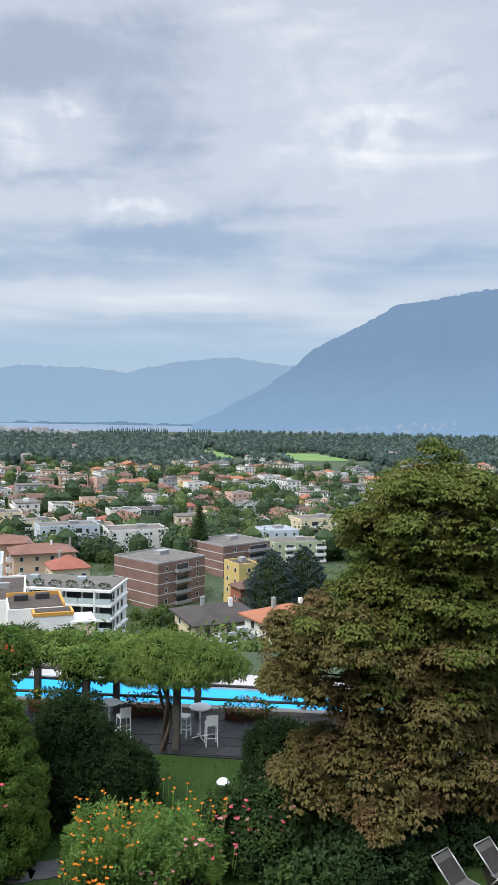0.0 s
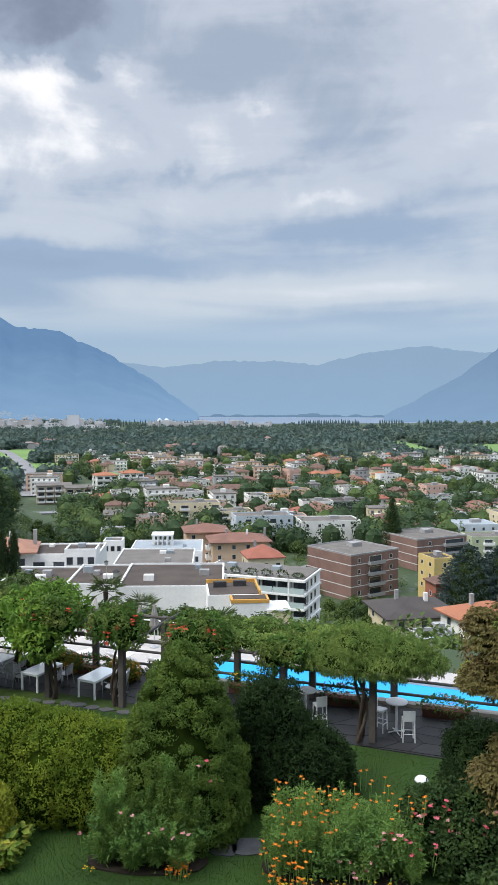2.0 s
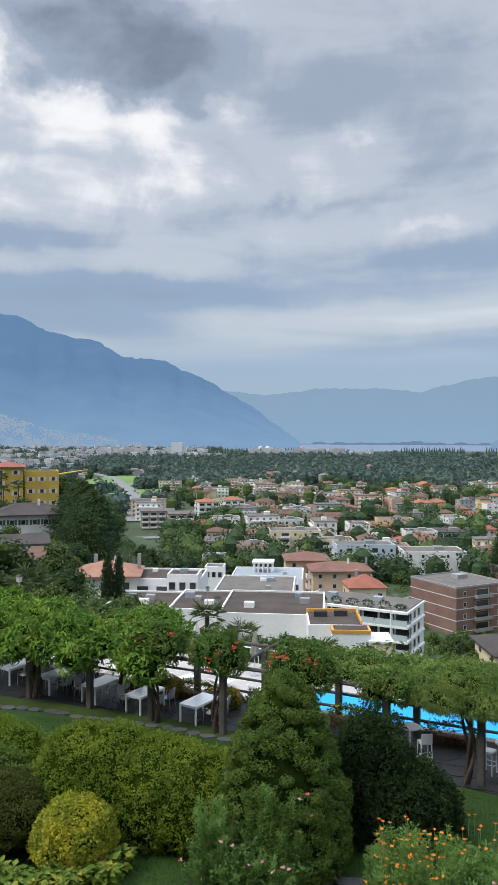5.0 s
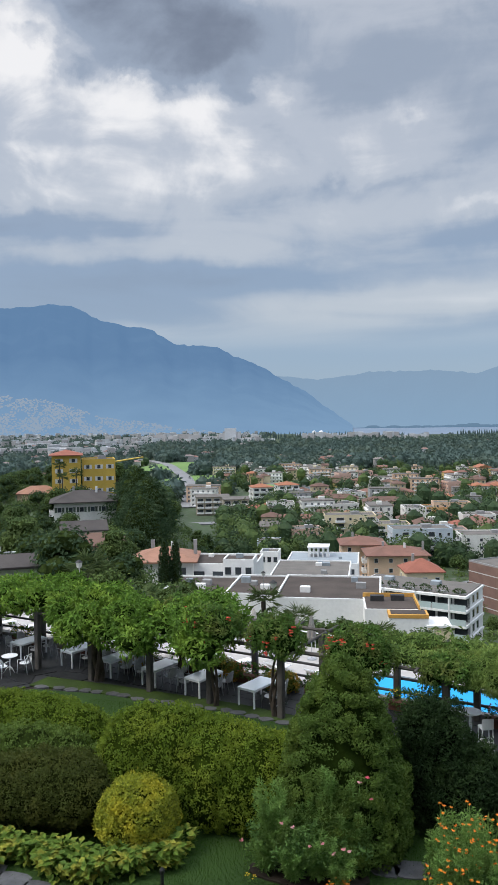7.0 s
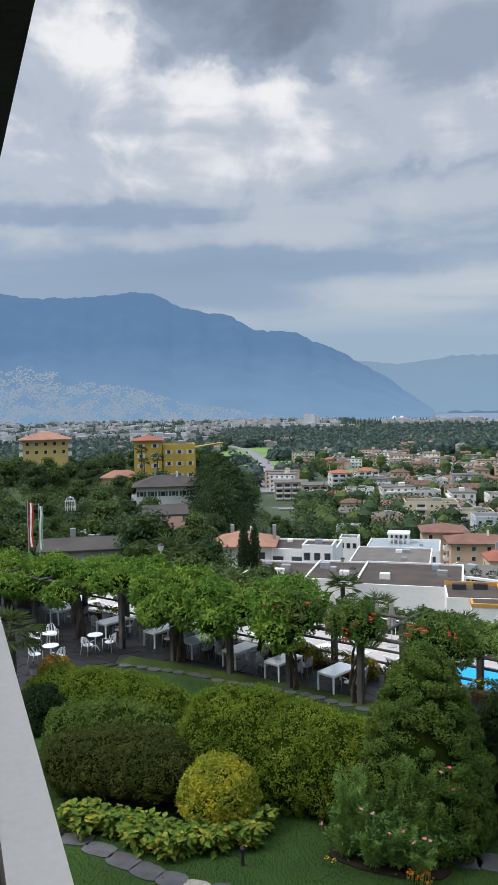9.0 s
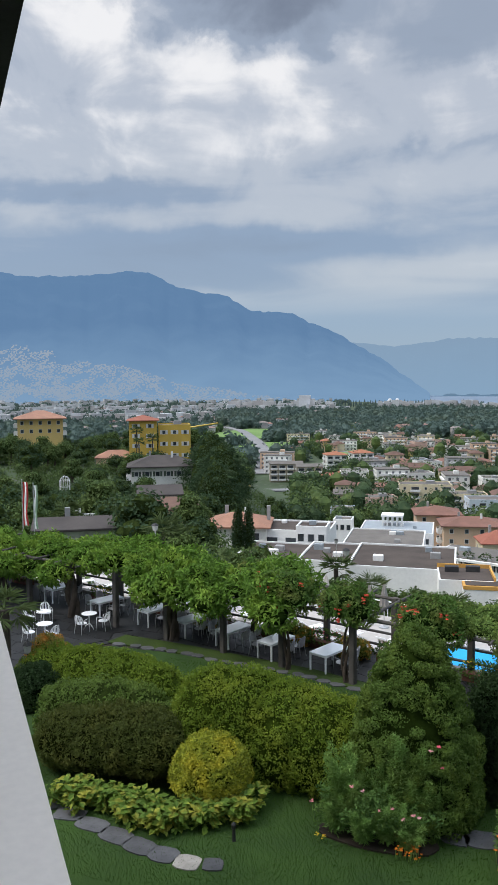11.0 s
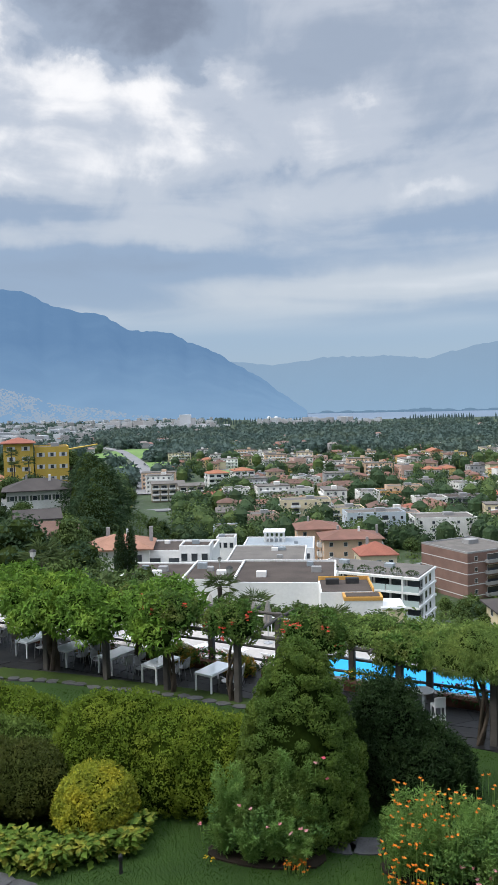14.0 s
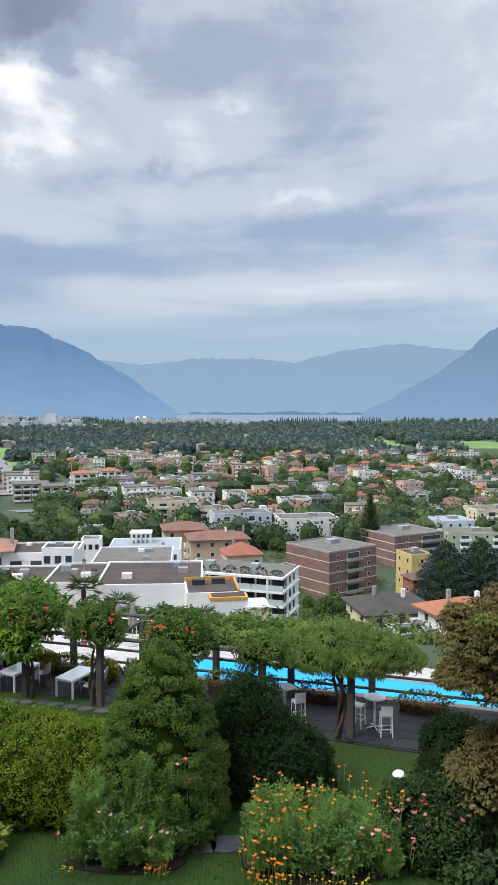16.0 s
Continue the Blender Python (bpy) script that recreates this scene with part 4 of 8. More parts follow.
def flower_bed(name, label, x, y, plumes, flowers, soil, leaf_material=None, dense=5.0, leafy=0):
    """Soil, feathery or leafy stems and blossoms."""
    t = thing(name, x, y, 0, 0, label, "flower bed")
    n = 20
    out = [(soil[0] * math.cos(2 * math.pi * i / n) * (1 + 0.1 * noise.noise(Vector((i * 0.8, x, 0)))), soil[1] * math.sin(2 * math.pi * i / n) * (1 + 0.1 * noise.noise(Vector((i * 0.8, y, 0))))) for i in range(n)]
    Geo().slab(out, -0.1, 0.05).make("soil", soil_m, t)
    g = Geo()
    for px, py, h, r, k in plumes:
        plume(g, px, py, h, r, int(k * dense))
    g.make("foliage", leaf_material or feather_m, t)
    if leafy:
        low = Geo()
        a, far = RNG.uniform(0, 2 * math.pi, leafy), np.sqrt(RNG.uniform(0, 1, leafy))
        px, py = soil[0] * far * np.cos(a), soil[1] * far * np.sin(a)
        tall = np.array([0.9 + 0.7 * noise.noise(Vector((u * 1.7, w * 1.7, x))) for u, w in zip(px, py)])
        p = np.stack([px, py, 0.1 + tall * RNG.uniform(0, 1, leafy) ** 0.6], 1)
        d = np.stack([np.cos(a) * 0.5, np.sin(a) * 0.5 - 0.3, np.full(leafy, 0.8)], 1)
        clumps(low, p, d, 9, 0.1, 0.1, 0.05, 0.4, -0.1)
        low.make("leaf_mass", bed_leaf_m, t)
    for material, places, size in flowers:
        f = Geo()
        blossoms(f, places, size)
        f.make("blossoms", material, t)
        stems = Geo()
        for p in places:
            stems.tube([(p[0] * 0.97, p[1] * 0.97, max(p[2] - 0.5, 0.02)), (p[0], p[1], p[2] - 0.01)], 0.006, 4)
        tagged(stems.make("stem", feather_m, t), "", "", "", "stuff")
    return t


plumes = [(-0.95, 0.1, 2.35, 0.55, 700), (-0.55, 0.0, 1.9, 0.5, 550), (0.1, 0.25, 2.05, 0.5, 600), (0.55, 0.1, 2.85, 0.26, 520), (0.95, 0.1, 2.3, 0.4, 600), (0.3, -0.3, 1.3, 0.5, 500), (-0.3, -0.4, 1.1, 0.5, 500), (0.8, -0.35, 1.1, 0.45, 450), (-1.0, -0.2, 1.2, 0.4, 350), (1.1, 0.2, 1.6, 0.3, 350)]
flower_bed("flower_bed", "feathery green plants with pale pink dahlias on bare soil", -3.2, 18.2, plumes,
           [(pink_m, [(-0.55, -0.45, 1.45), (-0.25, -0.5, 1.4), (0.15, -0.6, 1.05), (0.42, -0.55, 1.12), (0.95, -0.5, 1.02), (1.05, -0.48, 0.98), (0.72, -0.55, 0.95), (-1.55, -0.35, 0.85), (1.25, 0.1, 2.35)], 0.07),
            (crimson_m, [(1.42, 0.2, 2.45), (1.5, 0.2, 1.95)], 0.07),
            (orange_m, [(0.85 + RNG.uniform(-0.3, 0.3), -0.65 + RNG.uniform(-0.1, 0.15), RNG.uniform(0.12, 0.4)) for _ in range(34)], 0.035),
            (yellow_m, [(-1.3 + RNG.uniform(-0.15, 0.15), -0.6, RNG.uniform(0.1, 0.25)) for _ in range(10)], 0.03)], (1.5, 0.55), None, 6.0, 260)
many = []
for k in range(64):
    px, py = RNG.uniform(-1.8, 1.8), RNG.uniform(-0.7, 0.9)
    many.append((px, py, np.interp(px, (-1.7, -0.6, 0.6, 1.7), (1.35, 1.95, 1.55, 1.2)) * RNG.uniform(0.6, 1.15), RNG.uniform(0.2, 0.4), 330))


def tops(n, x0, x1, z0, z1, y0=-0.9, y1=0.7):
    return [(RNG.uniform(x0, x1), RNG.uniform(y0, y1), RNG.uniform(z0, z1)) for _ in range(n)]


flower_bed("flower_bed", "tall cosmos with orange blossoms and dahlias", 1.5, 18.2, many,
           [(orange_m, tops(70, -1.7, -0.1, 0.9, 2.25, -1.15, 0.2) + tops(46, -1.95, -0.9, 0.2, 1.2, -1.25, -0.8) + tops(34, -0.2, 2.0, 1.4, 2.0, -0.6, 0.9), 0.05),
            (pink_m, tops(7, 0.5, 1.3, 0.9, 1.35, -0.95, -0.6) + tops(6, -0.2, 0.8, 0.3, 0.7, -1.0, -0.8), 0.075),
            (crimson_m, tops(13, 0.9, 2.1, 0.8, 1.3, -0.9, -0.3), 0.06),
            (yellow_m, tops(45, -1.6, 1.2, 0.05, 0.32, -1.15, -0.85), 0.04)], (1.9, 0.95), None, 2.2, 760)
bush("rose_bush", "dark-leaved rose bush with red and pink roses", "rose bush", 4.3, 18.7,
     [(-0.5, 0, 0.75, 0.9, 0.8, 0.95), (0.6, 0.2, 0.8, 1.0, 0.8, 1.0), (0.1, -0.6, 0.5, 1.0, 0.6, 0.75), (1.5, 0.3, 0.6, 0.9, 0.8, 0.9)], 7500, 0.10, 0.06, rose_m, 0.3)
roses = thing("rose_blossoms", 4.3, 18.7, 0, 0, "red and pink rose blossoms on the bush", "roses")
g = Geo()
blossoms(g, [(RNG.uniform(-1.2, 0.6), RNG.uniform(-0.9, -0.5), RNG.uniform(0.9, 1.75)) for _ in range(16)], 0.07, 9)
g.make("blossoms", crimson_m, roses)
g = Geo()
blossoms(g, [(RNG.uniform(-1.2, 0.9), RNG.uniform(-0.9, -0.5), RNG.uniform(0.8, 1.7)) for _ in range(7)], 0.075, 9)
g.make("blossoms", pink_m, roses)
bush("hydrangea", "low shrub with broad light green leaves", "shrub", 5.1, 16.7, [(0, 0, 0.3, 0.8, 0.6, 0.55), (0.8, 0.1, 0.25, 0.6, 0.5, 0.45)], 1100, 0.17, 0.1, rose_m, 0.25)
bush("flowering_shrub", "shrub with orange and yellow blossoms beside the paving", "shrub", -16.9, 24.6, [(0, 0, 0.7, 0.8, 0.8, 0.9)], 2200, 0.1, 0.05, leaf_surface("autumn_tint", (0.16, 0.13, 0.03), (0.08, 0.09, 0.02), (0.4, 0.16, 0.03), scale=3), 0.25)


shrub_tint = leaf_surface("planter_tint", (0.10, 0.12, 0.02), (0.06, 0.08, 0.015), (0.34, 0.16, 0.02), scale=5)
for x, y in ((-6.4, 30.3), (-9.0, 31.2), (-13.6, 32.3)):
    bush("flowering_shrub", "shrub with yellow and orange blossoms before the railing", "shrub", x, y, [(0, 0, 0.35, 0.6, 0.45, 0.5), (0.4, 0.1, 0.3, 0.4, 0.4, 0.4)], 1100, 0.08, 0.045, shrub_tint, 0.25)


# ---- climbers on the pergola ----
def canopy(name, label, s0, s1, pieces, leaves, length, width, material, trunk_at=(), droop=0.35):
    """A climber's canopy along the pergola: lobes of (s, w, z, rs, rw, rz) under one trunk or more."""
    sx, sy = spot((s0 + s1) / 2, 0)
    t = thing(name, sx, sy, 0, TURN, label, "climber")
    mid = (s0 + s1) / 2
    g, inner = Geo(), Geo()
    total = sum(p[3] * p[4] for p in pieces)
    for k, (s, w, z, rs, rw, rz) in enumerate(pieces):
        n = int(leaves * rs * rw / total)
        p, d = on_ball(max(n // 11, 6), (s - mid, w, z), (rs * 0.9, rw * 0.9, rz * 0.85), 0.3, s * 1.7)
        hang = d * np.array([1, 1, 0.8]) + np.array([0, 0, 0.35])
        clumps(g, p, hang, 12, length * 0.9, length, width, 0.45, -droop, 0.3)
        q, e = on_ball(n // 4, (s - mid, w, z), (rs * 0.95, rw * 0.95, rz * 0.95), 0.3, s * 1.7)
        g.leaves(q, e * 0.6 + np.array([0, 0, -droop]), length, width, 0.15, 0.6)
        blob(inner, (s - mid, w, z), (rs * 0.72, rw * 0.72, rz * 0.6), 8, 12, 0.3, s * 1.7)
    tagged(inner.make("inner_growth", inner_shade_surface(material), t, smooth=True), "", "", "", "stuff")
    g.make("foliage", material, t)
    for s, w, r in trunk_at:
        b = Geo()
        for j in range(3):
            a = j * 2.1
            pts = []
            for i in range(9):
                h = i / 8
                pts.append((s - mid + (r * 0.7 + 0.12 * h) * math.cos(a + h * 5) + 0.15 * math.sin(h * 4 + s), w + (r * 0.7 + 0.1 * h) * math.sin(a + h * 5), h * 2.6 - 0.03))
            b.tube(pts, [r * 0.75 * (1.15 - 0.45 * i / 8) for i in range(9)], 7)
        b.make("trunk", bark_m, t)
    return t


lobes = []
for k in range(84):
    s = -34 + 22.5 * k / 83 + RNG.uniform(-0.3, 0.3)
    w = RNG.uniform(-1.0, 3.9)
    lobes.append((s, w, np.interp(s, (-34, -28, -22, -12), (2.35, 2.5, 2.8, 2.95)) + RNG.uniform(-0.45, 0.45) - 0.25 * abs(w - 1.5) / 2.5, RNG.uniform(0.55, 1.0), RNG.uniform(0.55, 0.95), RNG.uniform(0.35, 0.6)))
canopy("wisteria", "broad bright green wisteria covering the pergola", -34, -11.5, lobes, 46000, 0.24, 0.085, wist_m, [(-23.9, 0, 0.2), (-17.6, 0.1, 0.15), (-29, 0, 0.15)])


def trumpet(s, w, z, r, n, label, lean=0.0):
    canopy("trumpet_vine", label, s - 1, s + 1, [(s, w, z, r, r * 0.9, r * 0.75), (s - r * 0.5, w, z - 0.15, r * 0.7, r * 0.7, r * 0.6), (s + r * 0.5, w - 0.1, z - 0.25, r * 0.75, r * 0.7, r * 0.6)], n, 0.15, 0.06, vine_m, [(s + lean, w, 0.075)], 0.3)
    t = thing("vine_blossoms", *spot(s, w), 0, TURN, "orange-red trumpet blossoms on the vine", "blossoms")
    g = Geo()
    for c in range(6):
        a = RNG.uniform(-2.9, -0.2)
        cx, cy, cz = r * math.cos(a), r * 0.9 * math.sin(a), z + RNG.uniform(-0.6, 0.45) * r
        n_ = 5
        blossoms(g, [(cx + RNG.uniform(-0.12, 0.12), cy + RNG.uniform(-0.08, 0.02), cz + RNG.uniform(-0.1, 0.1)) for _ in range(n_)], 0.075, 5)
    g.make("blossoms", red_m, t)


trumpet(-11.6, -0.1, 3.2, 1.05, 3600, "bronze-green trumpet vine with red blossoms on a pergola post")
trumpet(-8.9, 0.0, 3.1, 0.95, 3400, "trumpet vine with a twisted trunk and red blossoms")
trumpet(-5.65, 0.0, 3.0, 1.1, 4200, "round-headed trumpet vine with red blossoms on a post")
trumpet(-14.2, 1.6, 3.0, 0.9, 2600, "leafy trumpet vine over the tables")
flat = [(s, w, 2.75, 1.0, 0.75, 0.26) for s in np.arange(-5.0, -1.0, 1.0) for w in (0.6, 2.3)]
canopy("climbing_vine", "thin light green climber lying on the pergola's poles", -5.5, -1, flat, 5200, 0.14, 0.05, weep_m, [], 0.3)
canopy("climbing_vine", "green trumpet vine hanging over the pergola's corner", -2.8, 0, [(-2.2, 0.4, 2.65, 1.0, 0.9, 0.5), (-3.0, 0.2, 2.45, 0.55, 0.6, 0.6), (-2.6, 1.6, 2.6, 0.8, 0.9, 0.4)], 5000, 0.15, 0.06, vine_m, [], 0.35)
canopy("jasmine", "rounded light green weeping climber with a twisted trunk", -1.5, 2.6,
       [(0.0, 0.5, 3.05, 1.25, 1.1, 0.65), (1.2, 0.5, 2.85, 1.1, 0.9, 0.6), (-1.2, 0.5, 2.8, 1.1, 0.9, 0.55), (0.6, -0.1, 2.65, 1.2, 0.7, 0.5), (-0.7, 0.0, 2.6, 1.1, 0.7, 0.5), (2.0, 0.7, 2.6, 0.7, 0.7, 0.42)], 24000, 0.15, 0.028, weep_m, [(0.0, -0.1, 0.085)], 0.7)
canopy("climbing_vine", "yellow-green vine at the pergola's end", 3.4, 6, [(3.9, 1.6, 2.0, 0.8, 0.7, 0.5), (4.5, 2.0, 1.8, 0.6, 0.6, 0.4)], 1500, 0.15, 0.07, leaf_surface("yellowing_leaves", (0.2, 0.22, 0.03), (0.12, 0.15, 0.025), (0.3, 0.27, 0.05)), [], 0.3)


# ---- the large tree with reddening leaves ----
def dogwood():
    t = thing("dogwood_tree", 8.1, 19.2, 0, 0, "tall dogwood tree with drooping green leaves turning russet", "tree")
    b = Geo()
    b.tube([(0, 0, -0.1), (0.05, 0, 1.5), (-0.05, 0.05, 3.2), (0.1, 0, 5.5), (0, 0.1, 8.5)], [0.22, 0.18, 0.15, 0.1, 0.03], 10)
    tiers = []
    for mx, my, mz, mr, mh, count in ((0.9, 0, 8.45, 2.05, 1.6, 78), (0.4, 0, 6.7, 1.5, 1.2, 26), (-1.6, -0.2, 4.8, 1.7, 1.45, 54), (1.5, 0, 5.2, 2.0, 1.9, 50), (0.0, -0.4, 3.6, 1.6, 1.0, 24), (-1.0, -0.7, 1.95, 1.95, 0.8, 44), (1.5, -0.3, 2.2, 1.9, 1.0, 34), (2.3, 0.3, 4.2, 1.7, 1.3, 40), (2.5, 0.6, 2.9, 1.6, 0.9, 28), (-0.3, 0.0, 6.0, 1.3, 1.0, 22), (2.2, 0.4, 7.2, 1.5, 1.4, 34)):
        for k in range(count):
            d = Vector((RNG.normal(), RNG.normal(), RNG.normal())).normalized() * float(RNG.uniform(0.35, 1.0)) ** 0.5
            x, y, z = mx + mr * d.x, my + mr * d.y, max(mz + mh * d.z, 0.9)
            tiers.append((x, y, z, RNG.uniform(0.4, 0.75), RNG.uniform(0.26, 0.42)))
            if k % 4 == 0:
                # a spray that reaches past the crown's outline
                tiers.append((mx + mr * 1.12 * d.normalized().x, my + mr * 1.12 * d.normalized().y, max(mz + mh * 1.18 * d.normalized().z, 0.9), 0.3, 0.22))
            if k % 3 == 0:
                b.tube([(0, 0, max(z - 0.8, 0.4)), (x * 0.5, y * 0.5, z - 0.2), (x, y, z)], [0.055, 0.035, 0.012], 5)
    b.make("trunk", bark_m, t)
    green, russet, inner = Geo(), Geo(), Geo()
    for k, (x, y, z, r, rz) in enumerate(tiers):
        g = russet if z < 4.9 - 0.55 * x + RNG.normal(0, 0.7) and x < 2.4 else green
        n, per = 130, 5
        p, d = on_ball(n, (x, y, z), (r, r, rz), 0.35, k)
        up_side = d[:, 2] > -0.25
        p, d = p[up_side], d[up_side]
        # a whorl of drooping leaves at each twig's end
        a = RNG.uniform(0, 2 * math.pi, (len(p), per))
        w = np.stack([np.cos(a), np.sin(a), np.full(a.shape, -0.75)], 2) + d[:, None, :] * 0.45
        g.leaves((p[:, None, :] + w * 0.05).reshape(-1, 3), w.reshape(-1, 3), 0.12, 0.055, 0.16, 0.3, (np.repeat(d[:, None, :], per, 1) + np.array([0, 0, 0.7])).reshape(-1, 3))
        blob(inner, (x, y, z - 0.1), (r * 0.5, r * 0.5, rz * 0.42), 6, 9, 0.3, k)
    tagged(inner.make("inner_growth", inner_shade_surface(russet_m), t), "", "", "", "stuff")
    green.make("foliage", dog_m, t)
    russet.make("foliage", russet_m, t, "drooping leaves turning russet")


dogwood()

# ---- garden furniture and fixtures ----
white_m = surface("white_lacquer", (0.88, 0.89, 0.90), (0.84, 0.85, 0.87), rough=0.35, scale=4, fine=30, bump=0.02, spec=0.5, wear=0.15)
glass_top_m = surface("table_glass", (0.86, 0.90, 0.92), (0.82, 0.87, 0.90), rough=0.08, scale=3, fine=20, bump=0.0, spec=0.6, wear=0.1)
wicker_m = surface("grey_weave", (0.46, 0.46, 0.47), (0.36, 0.36, 0.37), rough=0.7, scale=8, fine=60, bump=0.4)
alu_m = surface("satin_aluminium", (0.62, 0.63, 0.65), (0.52, 0.53, 0.55), rough=0.35, scale=4, fine=30, bump=0.02, metal=0.6)
taupe_m = surface("taupe_weave", (0.17, 0.145, 0.13), (0.12, 0.105, 0.095), rough=0.8, scale=8, fine=60, bump=0.4)


def dining_table():
    t = thing("garden_table", 0, 0, 0, 0, "white rectangular garden table with a pale glass top", "table", "tables under the pergola")
    Geo().soft_box(0, 0, 0.70, 0.82, 1.5, 0.035, 0.012).make("tabletop", glass_top_m, t, "pale glass top")
    g = Geo().box(0, -0.70, 0.63, 0.74, 0.04, 0.07).box(0, 0.70, 0.63, 0.74, 0.04, 0.07).box(-0.37, 0, 0.63, 0.04, 1.4, 0.07).box(0.37, 0, 0.63, 0.04, 1.4, 0.07)
    g.make("table_frame", white_m, t)
    for x in (-0.37, 0.37):
        for y in (-0.71, 0.71):
            Geo().soft_box(x, y, 0, 0.065, 0.065, 0.70, 0.008).make("leg", white_m, t)
    return t


def bent(points, r, material, name, parent):
    return Geo().tube(points, r, 6).make(name, material, parent, smooth=True)


def armchair(frame_m, weave_m, label, category, group, curl=False):
    """A stacking armchair: legs that run on into arms, a seat and a rounded back."""
    t = thing("garden_chair", 0, 0, 0, 0, label, category, group)
    g = Geo()
    g.lathe(0, 0, [(0.05, 0.425), (0.225, 0.425), (0.235, 0.44), (0.225, 0.455), (0.05, 0.45)], 14)
    g.make("seat", weave_m, t, smooth=False)
    # rounded back, bowed round the seat
    v, f = [], []
    cols, rows = 9, 6
    for r in range(rows):
        h = r / (rows - 1)
        half = math.radians(62) * math.sqrt(max(1 - (h * 0.92) ** 2.4, 0.05))
        for c in range(cols):
            a = -half + 2 * half * c / (cols - 1)
            rad = 0.235 + 0.06 * h
            v.append((rad * math.sin(a), rad * math.cos(a) + 0.02 * h, 0.47 + 0.40 * h))
            v.append(((rad + 0.018) * math.sin(a), (rad + 0.018) * math.cos(a) + 0.02 * h, 0.47 + 0.40 * h))
    for r in range(rows - 1):
        for c in range(cols - 1):
            if curl and c % 2:
                continue
            i = (r * cols + c) * 2
            j = i + cols * 2
            f += [(i, i + 2, j + 2, j), (i + 1, j + 1, j + 3, i + 3), (i, j, j + 1, i + 1), (i + 2, i + 3, j + 3, j + 2)]
    back = Geo().add(v, f).make("backrest", weave_m, t)
    rim = []
    for i in range(13):
        a = math.radians(-62 + 124 * i / 12)
        h = 0.87 - 0.36 * abs(i - 6) ** 2.2 / 6 ** 2.2
        rim.append((0.29 * math.sin(a), 0.29 * math.cos(a) + 0.02, h))
    bent(rim, 0.014, frame_m, "back_frame", back)
    for s in (-1, 1):
        bent([(s * 0.25, -0.24, 0), (s * 0.24, -0.21, 0.42), (s * 0.26, -0.19, 0.62), (s * 0.27, -0.1, 0.66), (s * 0.26, 0.12, 0.64)], 0.013, frame_m, "arm", t)
        bent([(s * 0.22, 0.27, 0), (s * 0.19, 0.2, 0.42), (s * 0.2, 0.22, 0.6)], 0.013, frame_m, "leg", t)
    return t


def round_table():
    t = thing("bistro_table", 0, 0, 0, 0, "small round white metal bistro table", "table", "round tables on the paving")
    Geo().lathe(0, 0, [(0.02, 0.70), (0.34, 0.70), (0.355, 0.715), (0.35, 0.73), (0.02, 0.735)], 24).make("tabletop", white_m, t)
    Geo().lathe(0, 0, [(0.03, 0.1), (0.025, 0.4), (0.05, 0.66), (0.09, 0.70)], 10).make("pedestal", white_m, t)
    for k in range(3):
        a = k * 2.094
        bent([(0, 0, 0.25), (0.15 * math.cos(a), 0.15 * math.sin(a), 0.18), (0.28 * math.cos(a), 0.28 * math.sin(a), 0.0)], 0.016, white_m, "leg", t)
    return t


def bar_table():
    t = thing("bar_table", 0, 0, 0, 0, "tall round white bar table on one leg", "table", "bar tables by the pool")
    Geo().lathe(0, 0, [(0.02, 1.04), (0.36, 1.04), (0.375, 1.06), (0.365, 1.08), (0.02, 1.085)], 24).make("tabletop", white_m, t)
    Geo().lathe(0, 0, [(0.04, 0.03), (0.038, 1.0), (0.09, 1.04)], 12).make("pedestal", white_m, t)
    for k in range(4):
        a = k * math.pi / 2 + 0.5
        bent([(0, 0, 0.06), (0.3 * math.cos(a), 0.3 * math.sin(a), 0.02)], 0.022, white_m, "foot", t)
    return t


def bar_stool():
    t = thing("bar_stool", 0, 0, 0, 0, "white wicker bar stool with a low back", "stool", "stools round the bar tables")
    Geo().soft_box(0, 0, 0.70, 0.40, 0.38, 0.06, 0.015).make("seat", white_m, t)
    Geo().soft_box(0, 0.185, 0.74, 0.40, 0.04, 0.32, 0.015).make("backrest", white_m, t)
    for x in (-0.175, 0.175):
        for y in (-0.165, 0.165):
            Geo().tube([(x * 1.12, y * 1.12, 0), (x, y, 0.71)], [0.019, 0.022], 6).make("leg", white_m, t)
    for y in (-0.18, 0.18):
        Geo().tube([(-0.19, y, 0.28), (0.19, y, 0.28)], 0.012, 6).make("stretcher", white_m, t)
    for x in (-0.19, 0.19):
        Geo().tube([(x, -0.18, 0.34), (x, 0.18, 0.34)], 0.012, 6).make("stretcher", white_m, t)
    return t


def at(s, w, turn=0.0, z=0.0):
    x, y = spot(s, w)
    return pose(x, y, z, 0, 0, TURN + turn)


def place_all(template, poses):
    template.matrix_world = poses[0]
    for m in poses[1:]:
        copy_thing(template, m)


TABLES = [(-26.6, 1.66), (-22.8, 1.3), (-19.8, 1.45), (-17.4, 1.2), (-15.0, 1.15), (-12.7, 0.95), (-10.25, 1.0)]
place_all(dining_table(), [at(s, w, -8) for s, w in TABLES])
chair_poses = []
for k, (s, w) in enumerate(TABLES):
    for j, (dx, dy, turn) in enumerate(((-0.72, -0.35, 90), (-0.75, 0.4, 80), (0.72, -0.3, -90), (0.78, 0.42, -75))):
        if (k, j) in ((2, 0), (6, 0), (6, 1), (5, 1)):
            continue
        chair_poses.append(at(s + dx, w + dy, turn + RNG.uniform(-18, 18)))
place_all(armchair(alu_m, wicker_m, "grey woven garden armchair with a metal frame", "chair", "chairs round the pergola tables"), chair_poses)
place_all(armchair(alu_m, taupe_m, "round-backed taupe woven armchair at a table", "chair", "chairs round the pergola tables"), [at(-20.6, 1.3, 80)])
